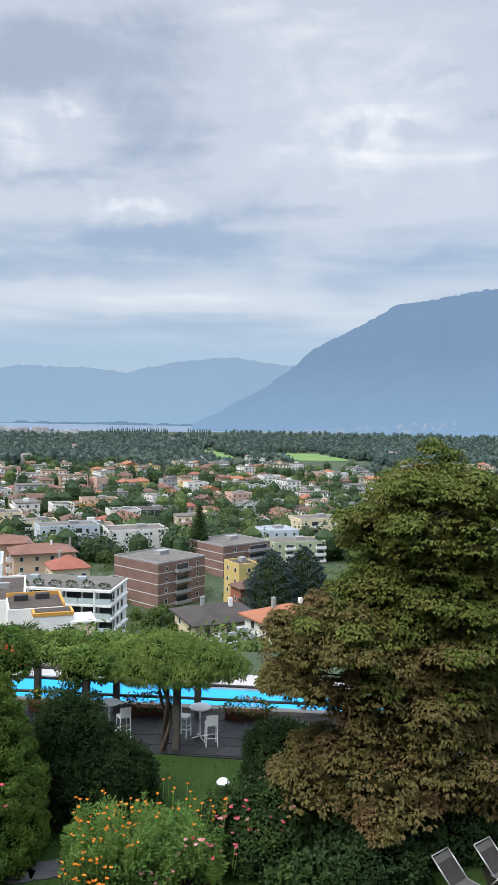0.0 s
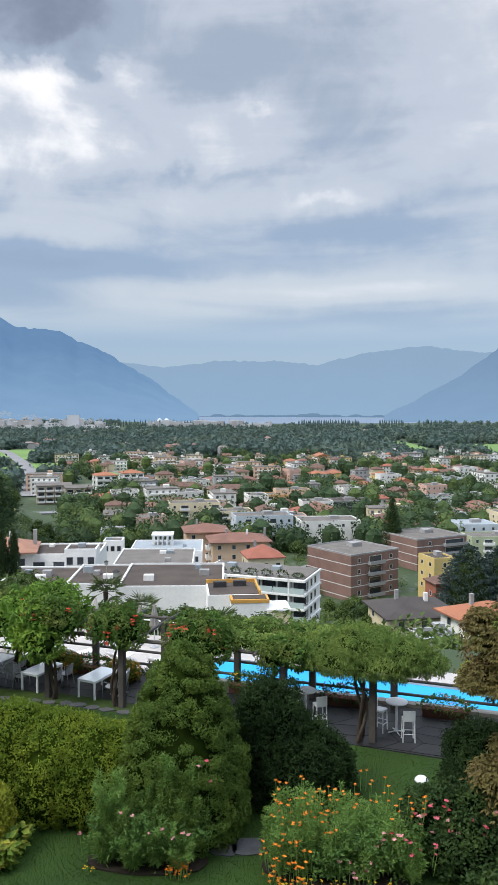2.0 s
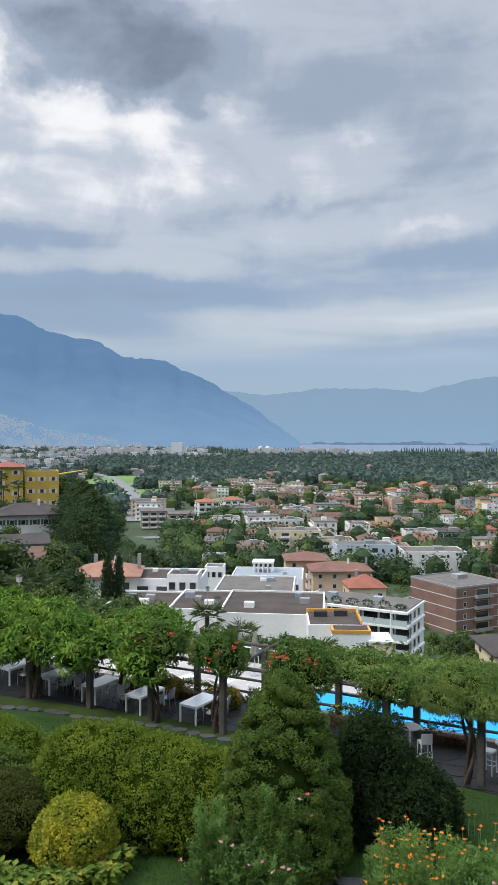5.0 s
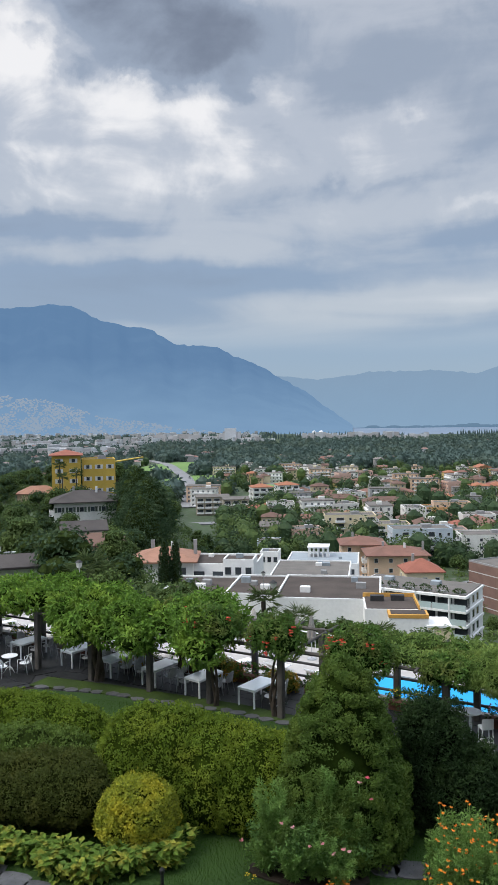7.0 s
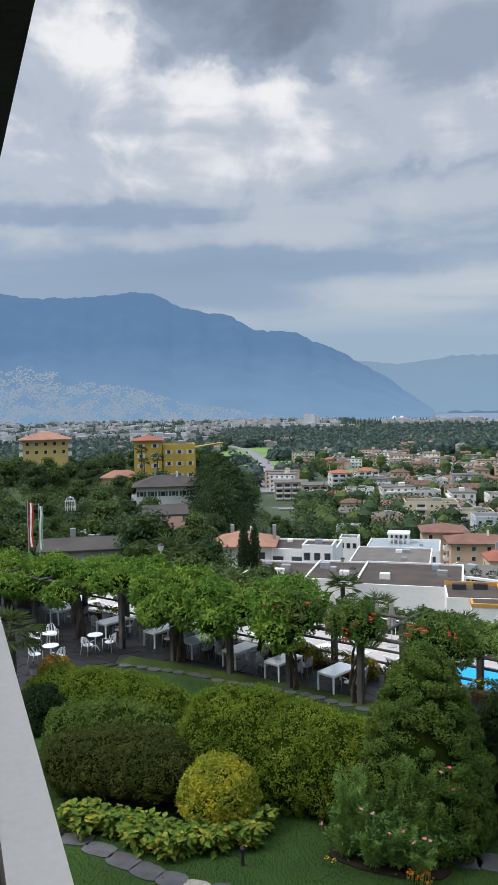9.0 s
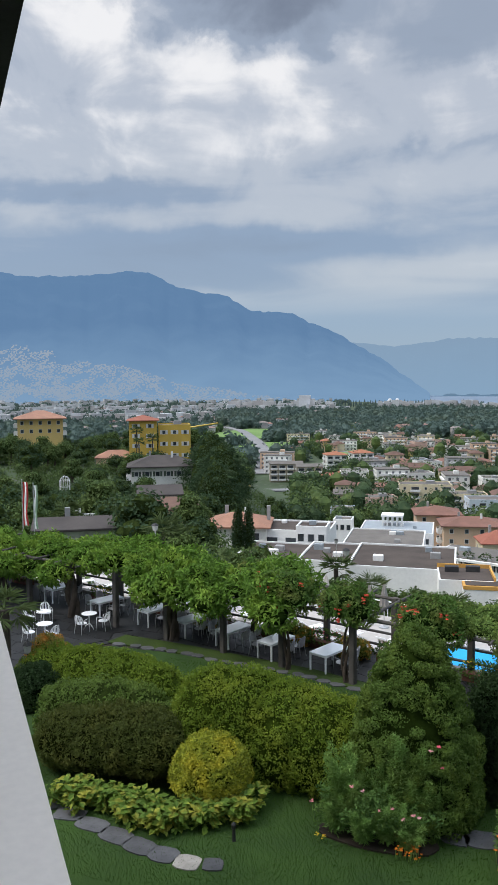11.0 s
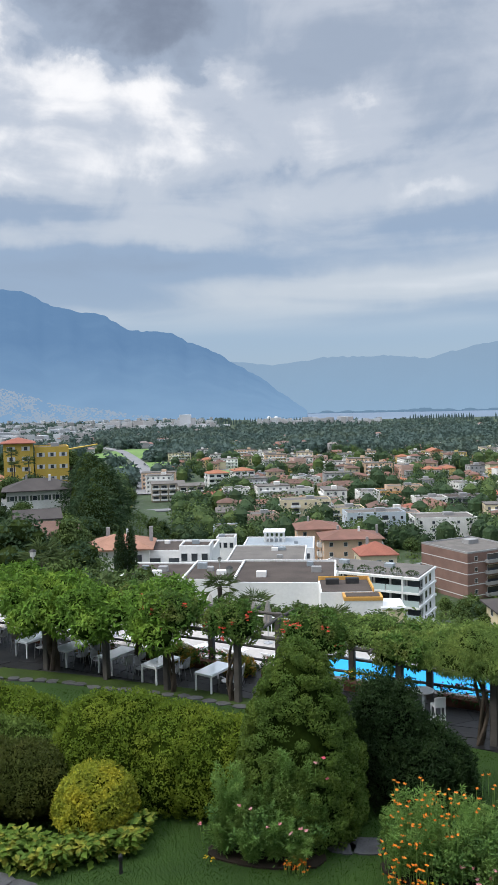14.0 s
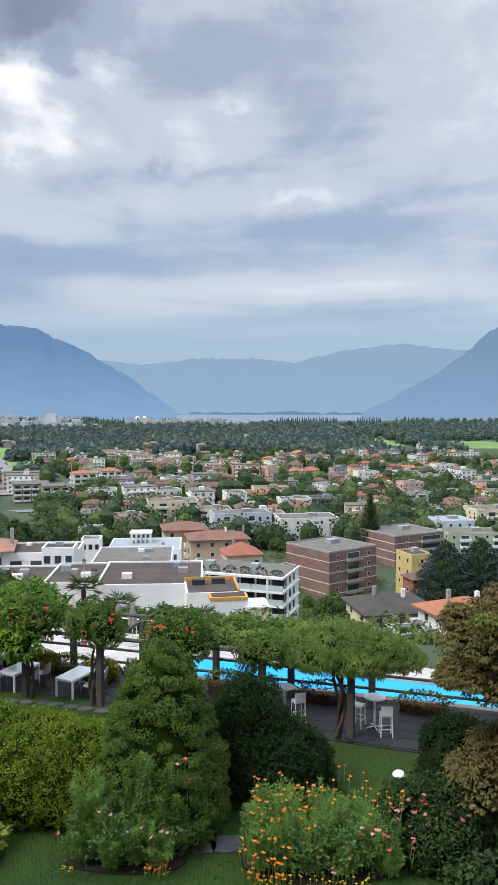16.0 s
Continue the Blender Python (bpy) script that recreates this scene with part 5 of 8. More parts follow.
place_all(round_table(), [at(-23.73, -1.84), at(-22.2, -3.06), at(-21.72, -0.89)])
place_all(armchair(white_m, white_m, "ornate white metal garden armchair", "chair", "chairs round the bistro tables", True),
          [at(-24.2, -1.3, 60), at(-24.3, -2.2, 130), at(-22.5, -3.65, 170), at(-21.5, -3.25, -95), at(-21.55, -1.5, 185), at(-21.05, -0.65, -80)])
place_all(bar_table(), [at(1.1, 0.97), at(-2.06, 1.01)])
place_all(bar_stool(), [at(0.55, 0.95, 75), at(1.55, 0.45, 195), at(-2.5, 0.75, 80), at(-1.5, 0.75, 215)])

# folding chair leaning at the last table
fold = thing("folding_chair", *spot(-9.45, 1.15), 0, TURN - 20, "white metal folding chair beside the table", "chair")
bent([(-0.2, -0.25, 0), (-0.2, 0.25, 0.85)], 0.013, white_m, "leg", fold)
bent([(0.2, -0.25, 0), (0.2, 0.25, 0.85)], 0.013, white_m, "leg", fold)
bent([(-0.18, 0.28, 0), (-0.18, -0.2, 0.46)], 0.013, white_m, "leg", fold)
bent([(0.18, 0.28, 0), (0.18, -0.2, 0.46)], 0.013, white_m, "leg", fold)
for i in range(5):
    Geo().box(0, -0.18 + i * 0.08, 0.455, 0.38, 0.06, 0.015).make("slat", white_m, fold)
for i in range(2):
    Geo().box(0, 0.19 + i * 0.05, 0.7 + i * 0.08, 0.4, 0.015, 0.06).make("slat", white_m, fold)

# planters with flowers along the railing
terracotta_m = surface("terracotta", (0.13, 0.055, 0.035), (0.09, 0.04, 0.028), rough=0.85, scale=3, fine=20, bump=0.2)
for k, s in enumerate((-31, -24.5, -20.3, -17.2, -14.3, -11.5, -8.2, -4.7, -1.0, 2.6)):
    p = thing("planter", *spot(s, 2.75), 0, TURN, "low terracotta planter with mixed flowers by the railing", "planter", "planters along the railing")
    g = Geo().soft_box(0, 0, 0, 1.6, 0.35, 0.32, 0.02)
    g.make("box", terracotta_m, p)
    g = Geo()
    q, e = on_ball(700, (0, 0, 0.45), (0.85, 0.3, 0.32), 0.35, k)
    g.leaves(q, e, 0.12, 0.05, 0.2, 0.5)
    g.make("foliage", vine_m if k % 2 else rose_m, p)
    g = Geo()
    blossoms(g, [(RNG.uniform(-0.8, 0.8), RNG.uniform(-0.3, 0.1), RNG.uniform(0.5, 0.85)) for _ in range(22)], 0.05, 6)
    g.make("blossoms", (pink_m, yellow_m, crimson_m)[k % 3], p)

# garden lamp, bollard, lantern
lamp = thing("garden_lamp", 4.02, 21.85, 0, 0, "small white mushroom-shaped garden lamp on the lawn", "lamp")
Geo().lathe(0, 0, [(0.05, 0), (0.03, 0.05), (0.028, 0.38)], 10).make("post", white_m, lamp)
Geo().lathe(0, 0, [(0.03, 0.36), (0.2, 0.37), (0.19, 0.41), (0.12, 0.48), (0.03, 0.51)], 18).make("shade", white_m, lamp, "white domed shade", True)
black_m = surface("black_iron", (0.02, 0.02, 0.02), (0.03, 0.03, 0.03), rough=0.5, scale=4, fine=20, bump=0.1)
boll = thing("bollard_light", -6.48, 17.0, 0, 0, "short black bollard light in the lawn", "lamp")
Geo().lathe(0, 0, [(0.055, 0), (0.045, 0.05), (0.04, 0.3)], 10).make("post", black_m, boll)
Geo().lathe(0, 0, [(0.045, 0.3), (0.06, 0.33), (0.06, 0.42), (0.02, 0.47)], 10).make("head", black_m, boll)
lant = thing("lantern", -17.0, 23.5, 0, 0, "old iron lantern on a slim pole", "lamp")
Geo().tube([(0, 0, 0), (0, 0, 1.3)], [0.035, 0.022], 8).make("pole", black_m, lant)
Geo().lathe(0, 0, [(0.06, 1.3), (0.12, 1.36), (0.17, 1.62), (0.15, 1.63), (0.1, 1.37)], 6).make("pane", surface("old_glass", (0.4, 0.4, 0.38), (0.3, 0.3, 0.29), rough=0.2), lant, "milky glass")
Geo().lathe(0, 0, [(0.2, 1.62), (0.12, 1.72), (0.03, 1.78), (0.02, 1.84)], 6).make("cap", black_m, lant)

# stepping stones
for k, (x, y, sx, sy, tn) in enumerate(((-11.7, 16.95, 0.8, 0.45, 20), (-10.9, 16.7, 0.75, 0.45, 10), (-10.1, 16.48, 0.8, 0.45, -5), (-9.3, 16.25, 0.75, 0.5, -12), (-8.55, 16.05, 0.7, 0.5, -10), (-7.85, 15.93, 0.62, 0.5, -5), (-7.2, 15.84, 0.55, 0.46, 3), (-6.6, 15.95, 0.42, 0.4, 15), (-0.75, 18.95, 0.8, 0.6, 8), (-0.1, 19.1, 0.6, 0.5, 20), (-1.4, 18.8, 0.6, 0.45, -10))):
    g = Geo()
    n = 14
    out = []
    for i in range(n):
        c, q = math.cos(2 * math.pi * i / n + 0.2), math.sin(2 * math.pi * i / n + 0.2)
        w = (c ** 6 + q ** 6) ** (-1 / 6) * (1 + 0.1 * noise.noise(Vector((i * 0.9, k * 3.1, 0))))
        out.append((sx * 0.56 * c * w, sy * 0.6 * q * w))
    g.slab(out, -0.05, 0.03)
    ob = g.make("stepping_stone", surface("pale_stone", (0.36, 0.33, 0.29), (0.27, 0.25, 0.22), rough=0.8, scale=3, fine=15, bump=0.3) if k == 6 else stone_m)
    ob.matrix_world = pose(x, y, 0, 0, 0, tn)
    tagged(ob, "flat light stone slab set in the lawn" if k == 6 else "dark slate stepping stone set in the lawn", "stepping stone", "stones of the garden path")

# two folding loungers under the tree
sling_m = surface("dark_sling", (0.045, 0.038, 0.036), (0.034, 0.03, 0.029), rough=0.8, scale=5, fine=80, bump=0.2)
pale_sling_m = surface("grey_sling", (0.11, 0.104, 0.10), (0.085, 0.08, 0.078), rough=0.8, scale=5, fine=80, bump=0.2)


def lounger(label, x, y, turn, z=0.0, cloth=None, cloth2=None, metal=None, group="loungers"):
    t = thing("sun_lounger", x, y, z, turn, label, "lounger", group)
    cloth, cloth2, metal = cloth or sling_m, cloth2 or pale_sling_m, metal or alu_m
    Geo().add([(-0.29, -0.9, 0.33), (0.29, -0.9, 0.33), (0.29, 0.25, 0.33), (-0.29, 0.25, 0.33), (-0.29, -0.9, 0.345), (0.29, -0.9, 0.345), (0.29, 0.25, 0.345), (-0.29, 0.25, 0.345)],
              [(3, 2, 1, 0), (4, 5, 6, 7), (0, 1, 5, 4), (1, 2, 6, 5), (2, 3, 7, 6), (3, 0, 4, 7)]).make("mattress", cloth2, t)
    for i, m in ((0, cloth), (1, cloth2)):
        a = (0.25, 0.345)
        lo = (0.25 + 0.5 * i * 0.8, 0.345 + 0.42 * i * 0.8) if i else a
        hi = (0.25 + 0.5 * (1.05 if i else 0.8), 0.345 + 0.42 * (1.05 if i else 0.8))
        panel = Geo().add([(-0.28, lo[0], lo[1]), (0.28, lo[0], lo[1]), (0.28, hi[0], hi[1]), (-0.28, hi[0], hi[1]), (-0.28, lo[0] + 0.012, lo[1] - 0.014), (0.28, lo[0] + 0.012, lo[1] - 0.014), (0.28, hi[0] + 0.012, hi[1] - 0.014), (-0.28, hi[0] + 0.012, hi[1] - 0.014)],
                  [(0, 1, 2, 3), (7, 6, 5, 4), (1, 0, 4, 5), (2, 1, 5, 6), (3, 2, 6, 7), (0, 3, 7, 4)]).make("headrest" if i else "backrest", m, t)
        if i == 0:
            back = panel
    for s in (-0.31, 0.31):
        bent([(s, -0.95, 0.33), (s, 0.3, 0.33)], 0.018, metal, "side_rail", t)
        bent([(s, 0.22, 0.33), (s, 0.8, 0.82)], 0.018, metal, "back_rail", back)
        bent([(s, -0.7, 0), (s, -0.62, 0.33)], 0.016, metal, "leg", t)
        bent([(s, 0.35, 0), (s, 0.1, 0.33)], 0.016, metal, "leg", t)
    bent([(-0.31, 0.8, 0.82), (0.31, 0.8, 0.82)], 0.016, metal, "crossbar", back)
    return t


lounger("dark grey folding lounger under the tree", 8.7, 16.05, 28, group="loungers under the tree")
lounger("dark grey folding lounger beside another one", 9.9, 16.3, 26, group="loungers under the tree")

# pool deck: loungers, closed parasols, low tables
cream_m = surface("cream_cloth", (0.55, 0.52, 0.47), (0.46, 0.43, 0.39), rough=0.9, scale=3, fine=20, bump=0.2)
greycloth_m = surface("taupe_cloth", (0.30, 0.28, 0.25), (0.24, 0.22, 0.20), rough=0.9, scale=3, fine=20, bump=0.2)
first = None
for k in range(22):
    s = -38 + (k % 11) * 2.45
    w = 8.5 + (k // 11) * 5.0
    x, y = spot(s, w)
    if first is None:
        first = lounger("white sun lounger on the pool deck", x, y, TURN + 160, DECK, cream_m, white_m, white_m, "loungers on the pool deck")
    else:
        copy_thing(first, pose(x, y, DECK, 0, 0, TURN + 160 + RNG.uniform(-12, 12)))


def closed_parasol(label, x, y, h, cloth):
    t = thing("parasol", x, y, DECK, 0, label, "parasol", "closed parasols on the pool deck")
    Geo().tube([(0, 0, 0), (0, 0, h)], 0.03, 8).make("pole", alu_m, t)
    v, f = [], []
    sides = 16
    prof = [(0.05, h + 0.05), (0.1, h - 0.15), (0.2, h * 0.72), (0.27, h * 0.5), (0.16, h * 0.42)]
    for r, z in prof:
        for i in range(sides):
            a = 2 * math.pi * i / sides
            k = r * (1.15 if i % 2 else 0.8)
            v.append((k * math.cos(a), k * math.sin(a), z))
    for j in range(len(prof) - 1):
        for i in range(sides):
            n_ = (i + 1) % sides
            f.append((j * sides + i, j * sides + n_, (j + 1) * sides + n_, (j + 1) * sides + i))
    Geo().add(v, f).make("canopy", cloth, t)
    Geo().lathe(0, 0, [(0.3, 0), (0.28, 0.06), (0.06, 0.1)], 12).make("base", alu_m, t)
    return t


for x, y, h, c, lab in ((-7.6, 45.6, 2.6, greycloth_m, "closed taupe parasol on the pool deck"), (-11.5, 47.0, 2.5, cream_m, "closed cream parasol on the pool deck"), (-11.0, 44.0, 2.5, greycloth_m, "closed taupe parasol on the pool deck"),
                        (-14.5, 48.0, 2.7, cream_m, "closed cream parasol on the pool deck"), (-8.6, 46.2, 2.3, greycloth_m, "closed taupe parasol on the pool deck"), (-17.5, 46.0, 2.6, cream_m, "closed cream parasol on the pool deck"), (-23.0, 45.0, 2.6, greycloth_m, "closed taupe parasol on the pool deck")):
    closed_parasol(lab, x, y, h, c)
rail2 = thing("deck_railing", *spot(-24, 18.8), DECK, TURN, "slim white railing at the edge of the pool deck", "railing")
for z in (1.0,):
    Geo().tube([(-20, 0, z), (20, 0, z)], 0.04, 6).make("handrail", white_m, rail2)
for i in range(41):
    Geo().tube([(-20 + i, 0, 0), (-20 + i, 0, 1.0)], 0.02, 5).make("post", white_m, rail2)

# ---- the town ----


def paint(name, c):
    return surface("render_" + name, c, tuple(v * 0.86 for v in c), rough=0.85, scale=0.25, fine=3.0, bump=0.05, wear=0.25)


tile_red_m = surface("roof_tiles_red", (0.33, 0.12, 0.08), (0.26, 0.095, 0.065), rough=0.8, scale=0.3, fine=4, bump=0.3)
tile_orange_m = surface("roof_tiles_orange", (0.38, 0.155, 0.085), (0.30, 0.125, 0.07), rough=0.8, scale=0.3, fine=4, bump=0.3)
tile_brown_m = surface("roof_tiles_brown", (0.17, 0.10, 0.075), (0.12, 0.07, 0.055), rough=0.8, scale=0.3, fine=4, bump=0.3)
tile_dull_m = surface("roof_tiles_dull", (0.235, 0.12, 0.09), (0.18, 0.095, 0.072), rough=0.8, scale=0.3, fine=4, bump=0.3)
tile_dark_m = surface("roof_tiles_dark", (0.075, 0.065, 0.06), (0.055, 0.047, 0.045), rough=0.8, scale=0.3, fine=4, bump=0.3)
tile_rose_m = surface("roof_tiles_rose", (0.38, 0.20, 0.135), (0.30, 0.16, 0.11), rough=0.8, scale=0.5, fine=5, bump=0.3)
gravel_m = surface("roof_gravel", (0.19, 0.175, 0.16), (0.15, 0.14, 0.13), rough=0.95, scale=0.3, fine=6, bump=0.3, spec=0.05)
gravel_dark_m = surface("roof_gravel_dark", (0.105, 0.088, 0.078), (0.08, 0.068, 0.062), rough=0.95, scale=0.3, fine=6, bump=0.3, spec=0.05)
metal_roof_m = surface("roof_metal", (0.34, 0.38, 0.41), (0.29, 0.33, 0.36), rough=0.45, scale=0.3, fine=3, bump=0.05)
glass_m = surface("window_glass", (0.05, 0.06, 0.07), (0.035, 0.042, 0.05), rough=0.12, scale=0.5, fine=2, bump=0.0, spec=0.6, rand=0.8, wear=0.1)
green_glass_m = surface("balcony_glass", (0.48, 0.57, 0.575), (0.40, 0.49, 0.50), rough=0.1, scale=0.5, fine=2, bump=0.0, spec=0.6, wear=0.1)
frame_m = surface("window_frame", (0.66, 0.66, 0.65), (0.6, 0.6, 0.59), rough=0.6, scale=1, fine=10, bump=0.0)
shutter_m = surface("window_shutter", (0.10, 0.13, 0.10), (0.08, 0.1, 0.08), rough=0.7, scale=1, fine=10, bump=0.0, rand=0.5)
whiteconc_m = surface("white_concrete", (0.84, 0.835, 0.82), (0.76, 0.76, 0.755), rough=0.8, scale=0.2, fine=3, bump=0.03, wear=0.2)
greyconc_m = surface("grey_concrete", (0.36, 0.36, 0.36), (0.3, 0.3, 0.3), rough=0.8, scale=0.2, fine=3, bump=0.05)
brick_m = surface("brown_brick", (0.25, 0.155, 0.13), (0.2, 0.125, 0.105), rough=0.9, scale=0.3, fine=6, bump=0.1)
awning_m = surface("orange_awning", (0.66, 0.36, 0.09), (0.58, 0.31, 0.08), rough=0.8, scale=1, fine=8, bump=0.1)
SHARED = {}


def shared(key, build):
    """Alike pieces share their mesh."""
    if key not in SHARED:
        ob = build()
        SHARED[key] = ob.data
        bpy.data.objects.remove(ob)
    return SHARED[key]


def piece(name, data, parent, m):
    ob = new(name, data)
    ob.parent = parent
    ob.matrix_parent_inverse = Matrix()
    ob.matrix_local = m
    return ob


def window_mesh(w, h, shutters=0):
    """One moulded window: a frame that stands proud and a pane set back in it."""
    def build():
        e, y0, y1, y2 = 0.1, 0.05, -0.04, 0.005
        rect = lambda x, z0, z1, y: [(-x, y, z0), (x, y, z0), (x, y, z1), (-x, y, z1)]
        v = rect(w / 2, 0, h, y0) + rect(w / 2, 0, h, y1) + rect(w / 2 - e, e, h - e, y1) + rect(w / 2 - e, e, h - e, y2)
        f = []
        for k in (0, 4, 8):
            f += [(k + i, k + (i + 1) % 4, k + 4 + (i + 1) % 4, k + 4 + i) for i in range(4)]
        f.append((12, 13, 14, 15))
        ob = Geo().add(v, f).make("window", frame_m)
        ob.data.materials.append(glass_m)
        ob.data.polygons[12].material_index = 1
        return ob
    return shared(("window", round(w, 2), round(h, 2)), build)


def shutter_mesh(w, h, pale):
    return shared(("shutter", round(w, 2), round(h, 2), pale), lambda: Geo().box(0, 0, 0, w, 0.07, h).make("shutter", frame_m if pale else shutter_m))


def balcony_mesh(w, d, h, solid, material, key):
    def build():
        g = Geo().box(0, -d / 2, 0, w, d, 0.18)
        g.box(0, -d + 0.06, 0.18, w, 0.1, h).box(-w / 2 + 0.05, -d / 2, 0.18, 0.1, d - 0.1, h).box(w / 2 - 0.05, -d / 2, 0.18, 0.1, d - 0.1, h)
        return g.make("balcony", material)
    return shared(("balcony", round(w, 2), round(d, 2), round(h, 2), key), build)


def roof_hip(g, w, d, h, over, rise, gable=False):
    """A tiled roof with eaves, hipped or gabled along its longer side."""
    W, D = w / 2 + over, d / 2 + over
    t = 0.25
    if W >= D:
        k = 0 if gable else D
        ridge = [(-(W - k), 0), (W - k, 0)]
    else:
        k = 0 if gable else W
        ridge = [(0, -(D - k)), (0, D - k)]
    v = [(-W, -D, h), (W, -D, h), (W, D, h), (-W, D, h), (-W, -D, h + t), (W, -D, h + t), (W, D, h + t), (-W, D, h + t)] + [(x, y, h + t + rise) for x, y in ridge]
    f = [(3, 2, 1, 0), (0, 1, 5, 4), (1, 2, 6, 5), (2, 3, 7, 6), (3, 0, 4, 7)]
    if W >= D:
        f += [(4, 5, 9, 8), (6, 7, 8, 9), (5, 6, 9), (7, 4, 8)]
    else:
        f += [(5, 6, 9, 8), (7, 4, 8, 9), (4, 5, 8), (6, 7, 9)]
    return g.add(v, f)


def building(name, label, x, y, z, turn, w, d, h, storeys, wall, roof, roof_material, front=("windows", 5), sides=("windows", 3), down=14.0, rise=None, trim=None, bands=None, shutters=0, over=0.5, category="building", group="", win=(1.2, 1.35), chimney=0):
    """A house: z is the height of its eaves, the front looks along -y before it is turned."""
    t = thing(name, x, y, z - h, turn, label, category, group)
    Geo().box(0, 0, -down, w, d, h + down).make("wall", wall, t)
    if roof == "flat":
        g = Geo().box(0, 0, h, w - 0.6, d - 0.6, 0.12)
        g.make("roof", roof_material, t)
        tr = trim or wall
        g = Geo().box(0, -d / 2 + 0.15, h, w + 0.1, 0.3, 0.5).box(0, d / 2 - 0.15, h, w + 0.1, 0.3, 0.5).box(-w / 2 + 0.15, 0, h, 0.3, d - 0.6, 0.5).box(w / 2 - 0.15, 0, h, 0.3, d - 0.6, 0.5)
        g.make("parapet", tr, t)
        Geo().box(w * 0.12, d * 0.1, h + 0.12, min(4, w * 0.25), min(3, d * 0.25), 1.3).make("lift_housing", greyconc_m, t)
    else:
        g = Geo()
        roof_hip(g, w, d, h, over, rise or min(w, d) * 0.22, roof == "gable")
        g.make("roof", roof_material, t)
    for c in range(chimney):
        Geo().box((-0.2 + 0.35 * c) * w, 0.12 * d * (1 - 2 * (c % 2)), h + 0.3, 0.6, 0.6, (rise or 2) + 0.9).make("chimney", whiteconc_m if c % 2 else greyconc_m, t)
    fh = h / storeys
    if bands:
        for k in range(storeys):
            g = Geo().box(0, 0, fh * k + fh * 0.12, w + 0.12, d + 0.12, 0.24)
            g.make("floor_band", bands, t)
    faces = ((front, w, Matrix.Translation((0, -d / 2, 0))), (sides, d, pose(w / 2, 0, 0, 0, 0, 90)), (sides, d, pose(-w / 2, 0, 0, 0, 0, -90)))
    ww, wh = win
    for (kind, n), width, m in faces:
        if not n:
            continue
        for s in range(storeys):
            zz = fh * s + fh * 0.3
            for i in range(n):
                px = (i + 0.5) / n * width - width / 2
                if kind == "windows" or (kind == "mixed" and i % 3 != 1):
                    piece("window", window_mesh(ww, wh), t, m @ Matrix.Translation((px, -0.015, zz)))
                    for q in (-1, 1) if shutters else ():
                        piece("shutter", shutter_mesh(ww * 0.5, wh, shutters == 2), t, m @ Matrix.Translation((px + q * (ww * 0.75 + 0.04), -0.03, zz)))
                elif kind in ("balconies", "mixed"):
                    bw = width / n * (0.86 if kind == "balconies" else 0.95)
                    piece("window", window_mesh(bw * 0.8, fh * 0.72, 0), t, m @ Matrix.Translation((px, -0.015, fh * s + 0.2)))
                    bal = trim or whiteconc_m
                    piece("balcony", balcony_mesh(bw, 1.3, 0.9, True, bal, bal.name), t, m @ Matrix.Translation((px, -0.02, fh * s + 0.02)))
                elif kind == "bandwindows":
                    bw = width / n * 0.97
                    piece("window", window_mesh(bw, fh * 0.6, 0), t, m @ Matrix.Translation((px, -0.015, fh * s + fh * 0.25)))
    return t


white_p, cream_p, pink_p, peach_p = paint("white", (0.82, 0.81, 0.77)), paint("cream", (0.74, 0.64, 0.44)), paint("pink", (0.66, 0.44, 0.36)), paint("peach", (0.72, 0.51, 0.36))
yellow_p, orange_p, blue_p, green_p, grey_p = paint("yellow", (0.64, 0.49, 0.20)), paint("orange", (0.68, 0.36, 0.16)), paint("pale_blue", (0.55, 0.62, 0.68)), paint("pale_green", (0.44, 0.50, 0.33)), paint("grey", (0.42, 0.42, 0.42))
ochre_p = paint("ochre", (0.62, 0.42, 0.085))
AP = "apartment_building"
building(AP, "peach four-storey apartment building with a brown hipped roof", -13.0, 231, -29.2, 12, 17, 12, 11.5, 4, peach_p, "hip", tile_dull_m, ("windows", 4), ("mixed", 3), rise=1.9, over=0.9, chimney=3)
building(AP, "peach annexe with a brown roof beside the apartments", -24, 242, -28.2, 12, 13, 12, 11, 4, peach_p, "hip", tile_dull_m, ("windows", 3), ("windows", 3), rise=1.9, over=0.8, chimney=1)
building("house", "small house with a bright red hipped roof", -4.6, 194, -26.8, 14, 9, 8.5, 7, 2, cream_p, "hip", tile_red_m, ("windows", 3), ("windows", 2), rise=2.6, chimney=1, category="house")
building(AP, "white four-storey apartment block with balconies", 19.5, 322, -36.3, 10, 25, 15, 12.2, 4, white_p, "flat", gravel_m, ("windows", 5), ("balconies", 3))
building(AP, "brown brick apartment block with pale bands and a flat roof", 22.5, 240, -33.2, 38, 20, 20, 13, 4, brick_m, "flat", gravel_m, ("mixed", 3), ("windows", 0), bands=frame_m, trim=greyconc_m)
building(AP, "second brown brick block with pale bands and a flat roof", 53, 285, -36.0, 30, 23, 20, 12, 4, brick_m, "flat", gravel_m, ("mixed", 2), ("windows", 0), bands=frame_m, trim=greyconc_m)
building(AP, "pale blue three-storey block with white balconies", -8, 318, -34.0, 14, 24, 12, 11, 3, blue_p, "flat", gravel_m, ("mixed", 7), ("windows", 3))
building(AP, "cream apartment block with long balconies", -42, 366, -35.0, 12, 24, 13, 12, 4, cream_p, "flat", gravel_m, ("mixed", 5), ("balconies", 3))
building(AP, "cream terrace block beside another", -22, 360, -38.0, 12, 16, 12, 9, 3, cream_p, "flat", gravel_m, ("balconies", 3), ("balconies", 2))
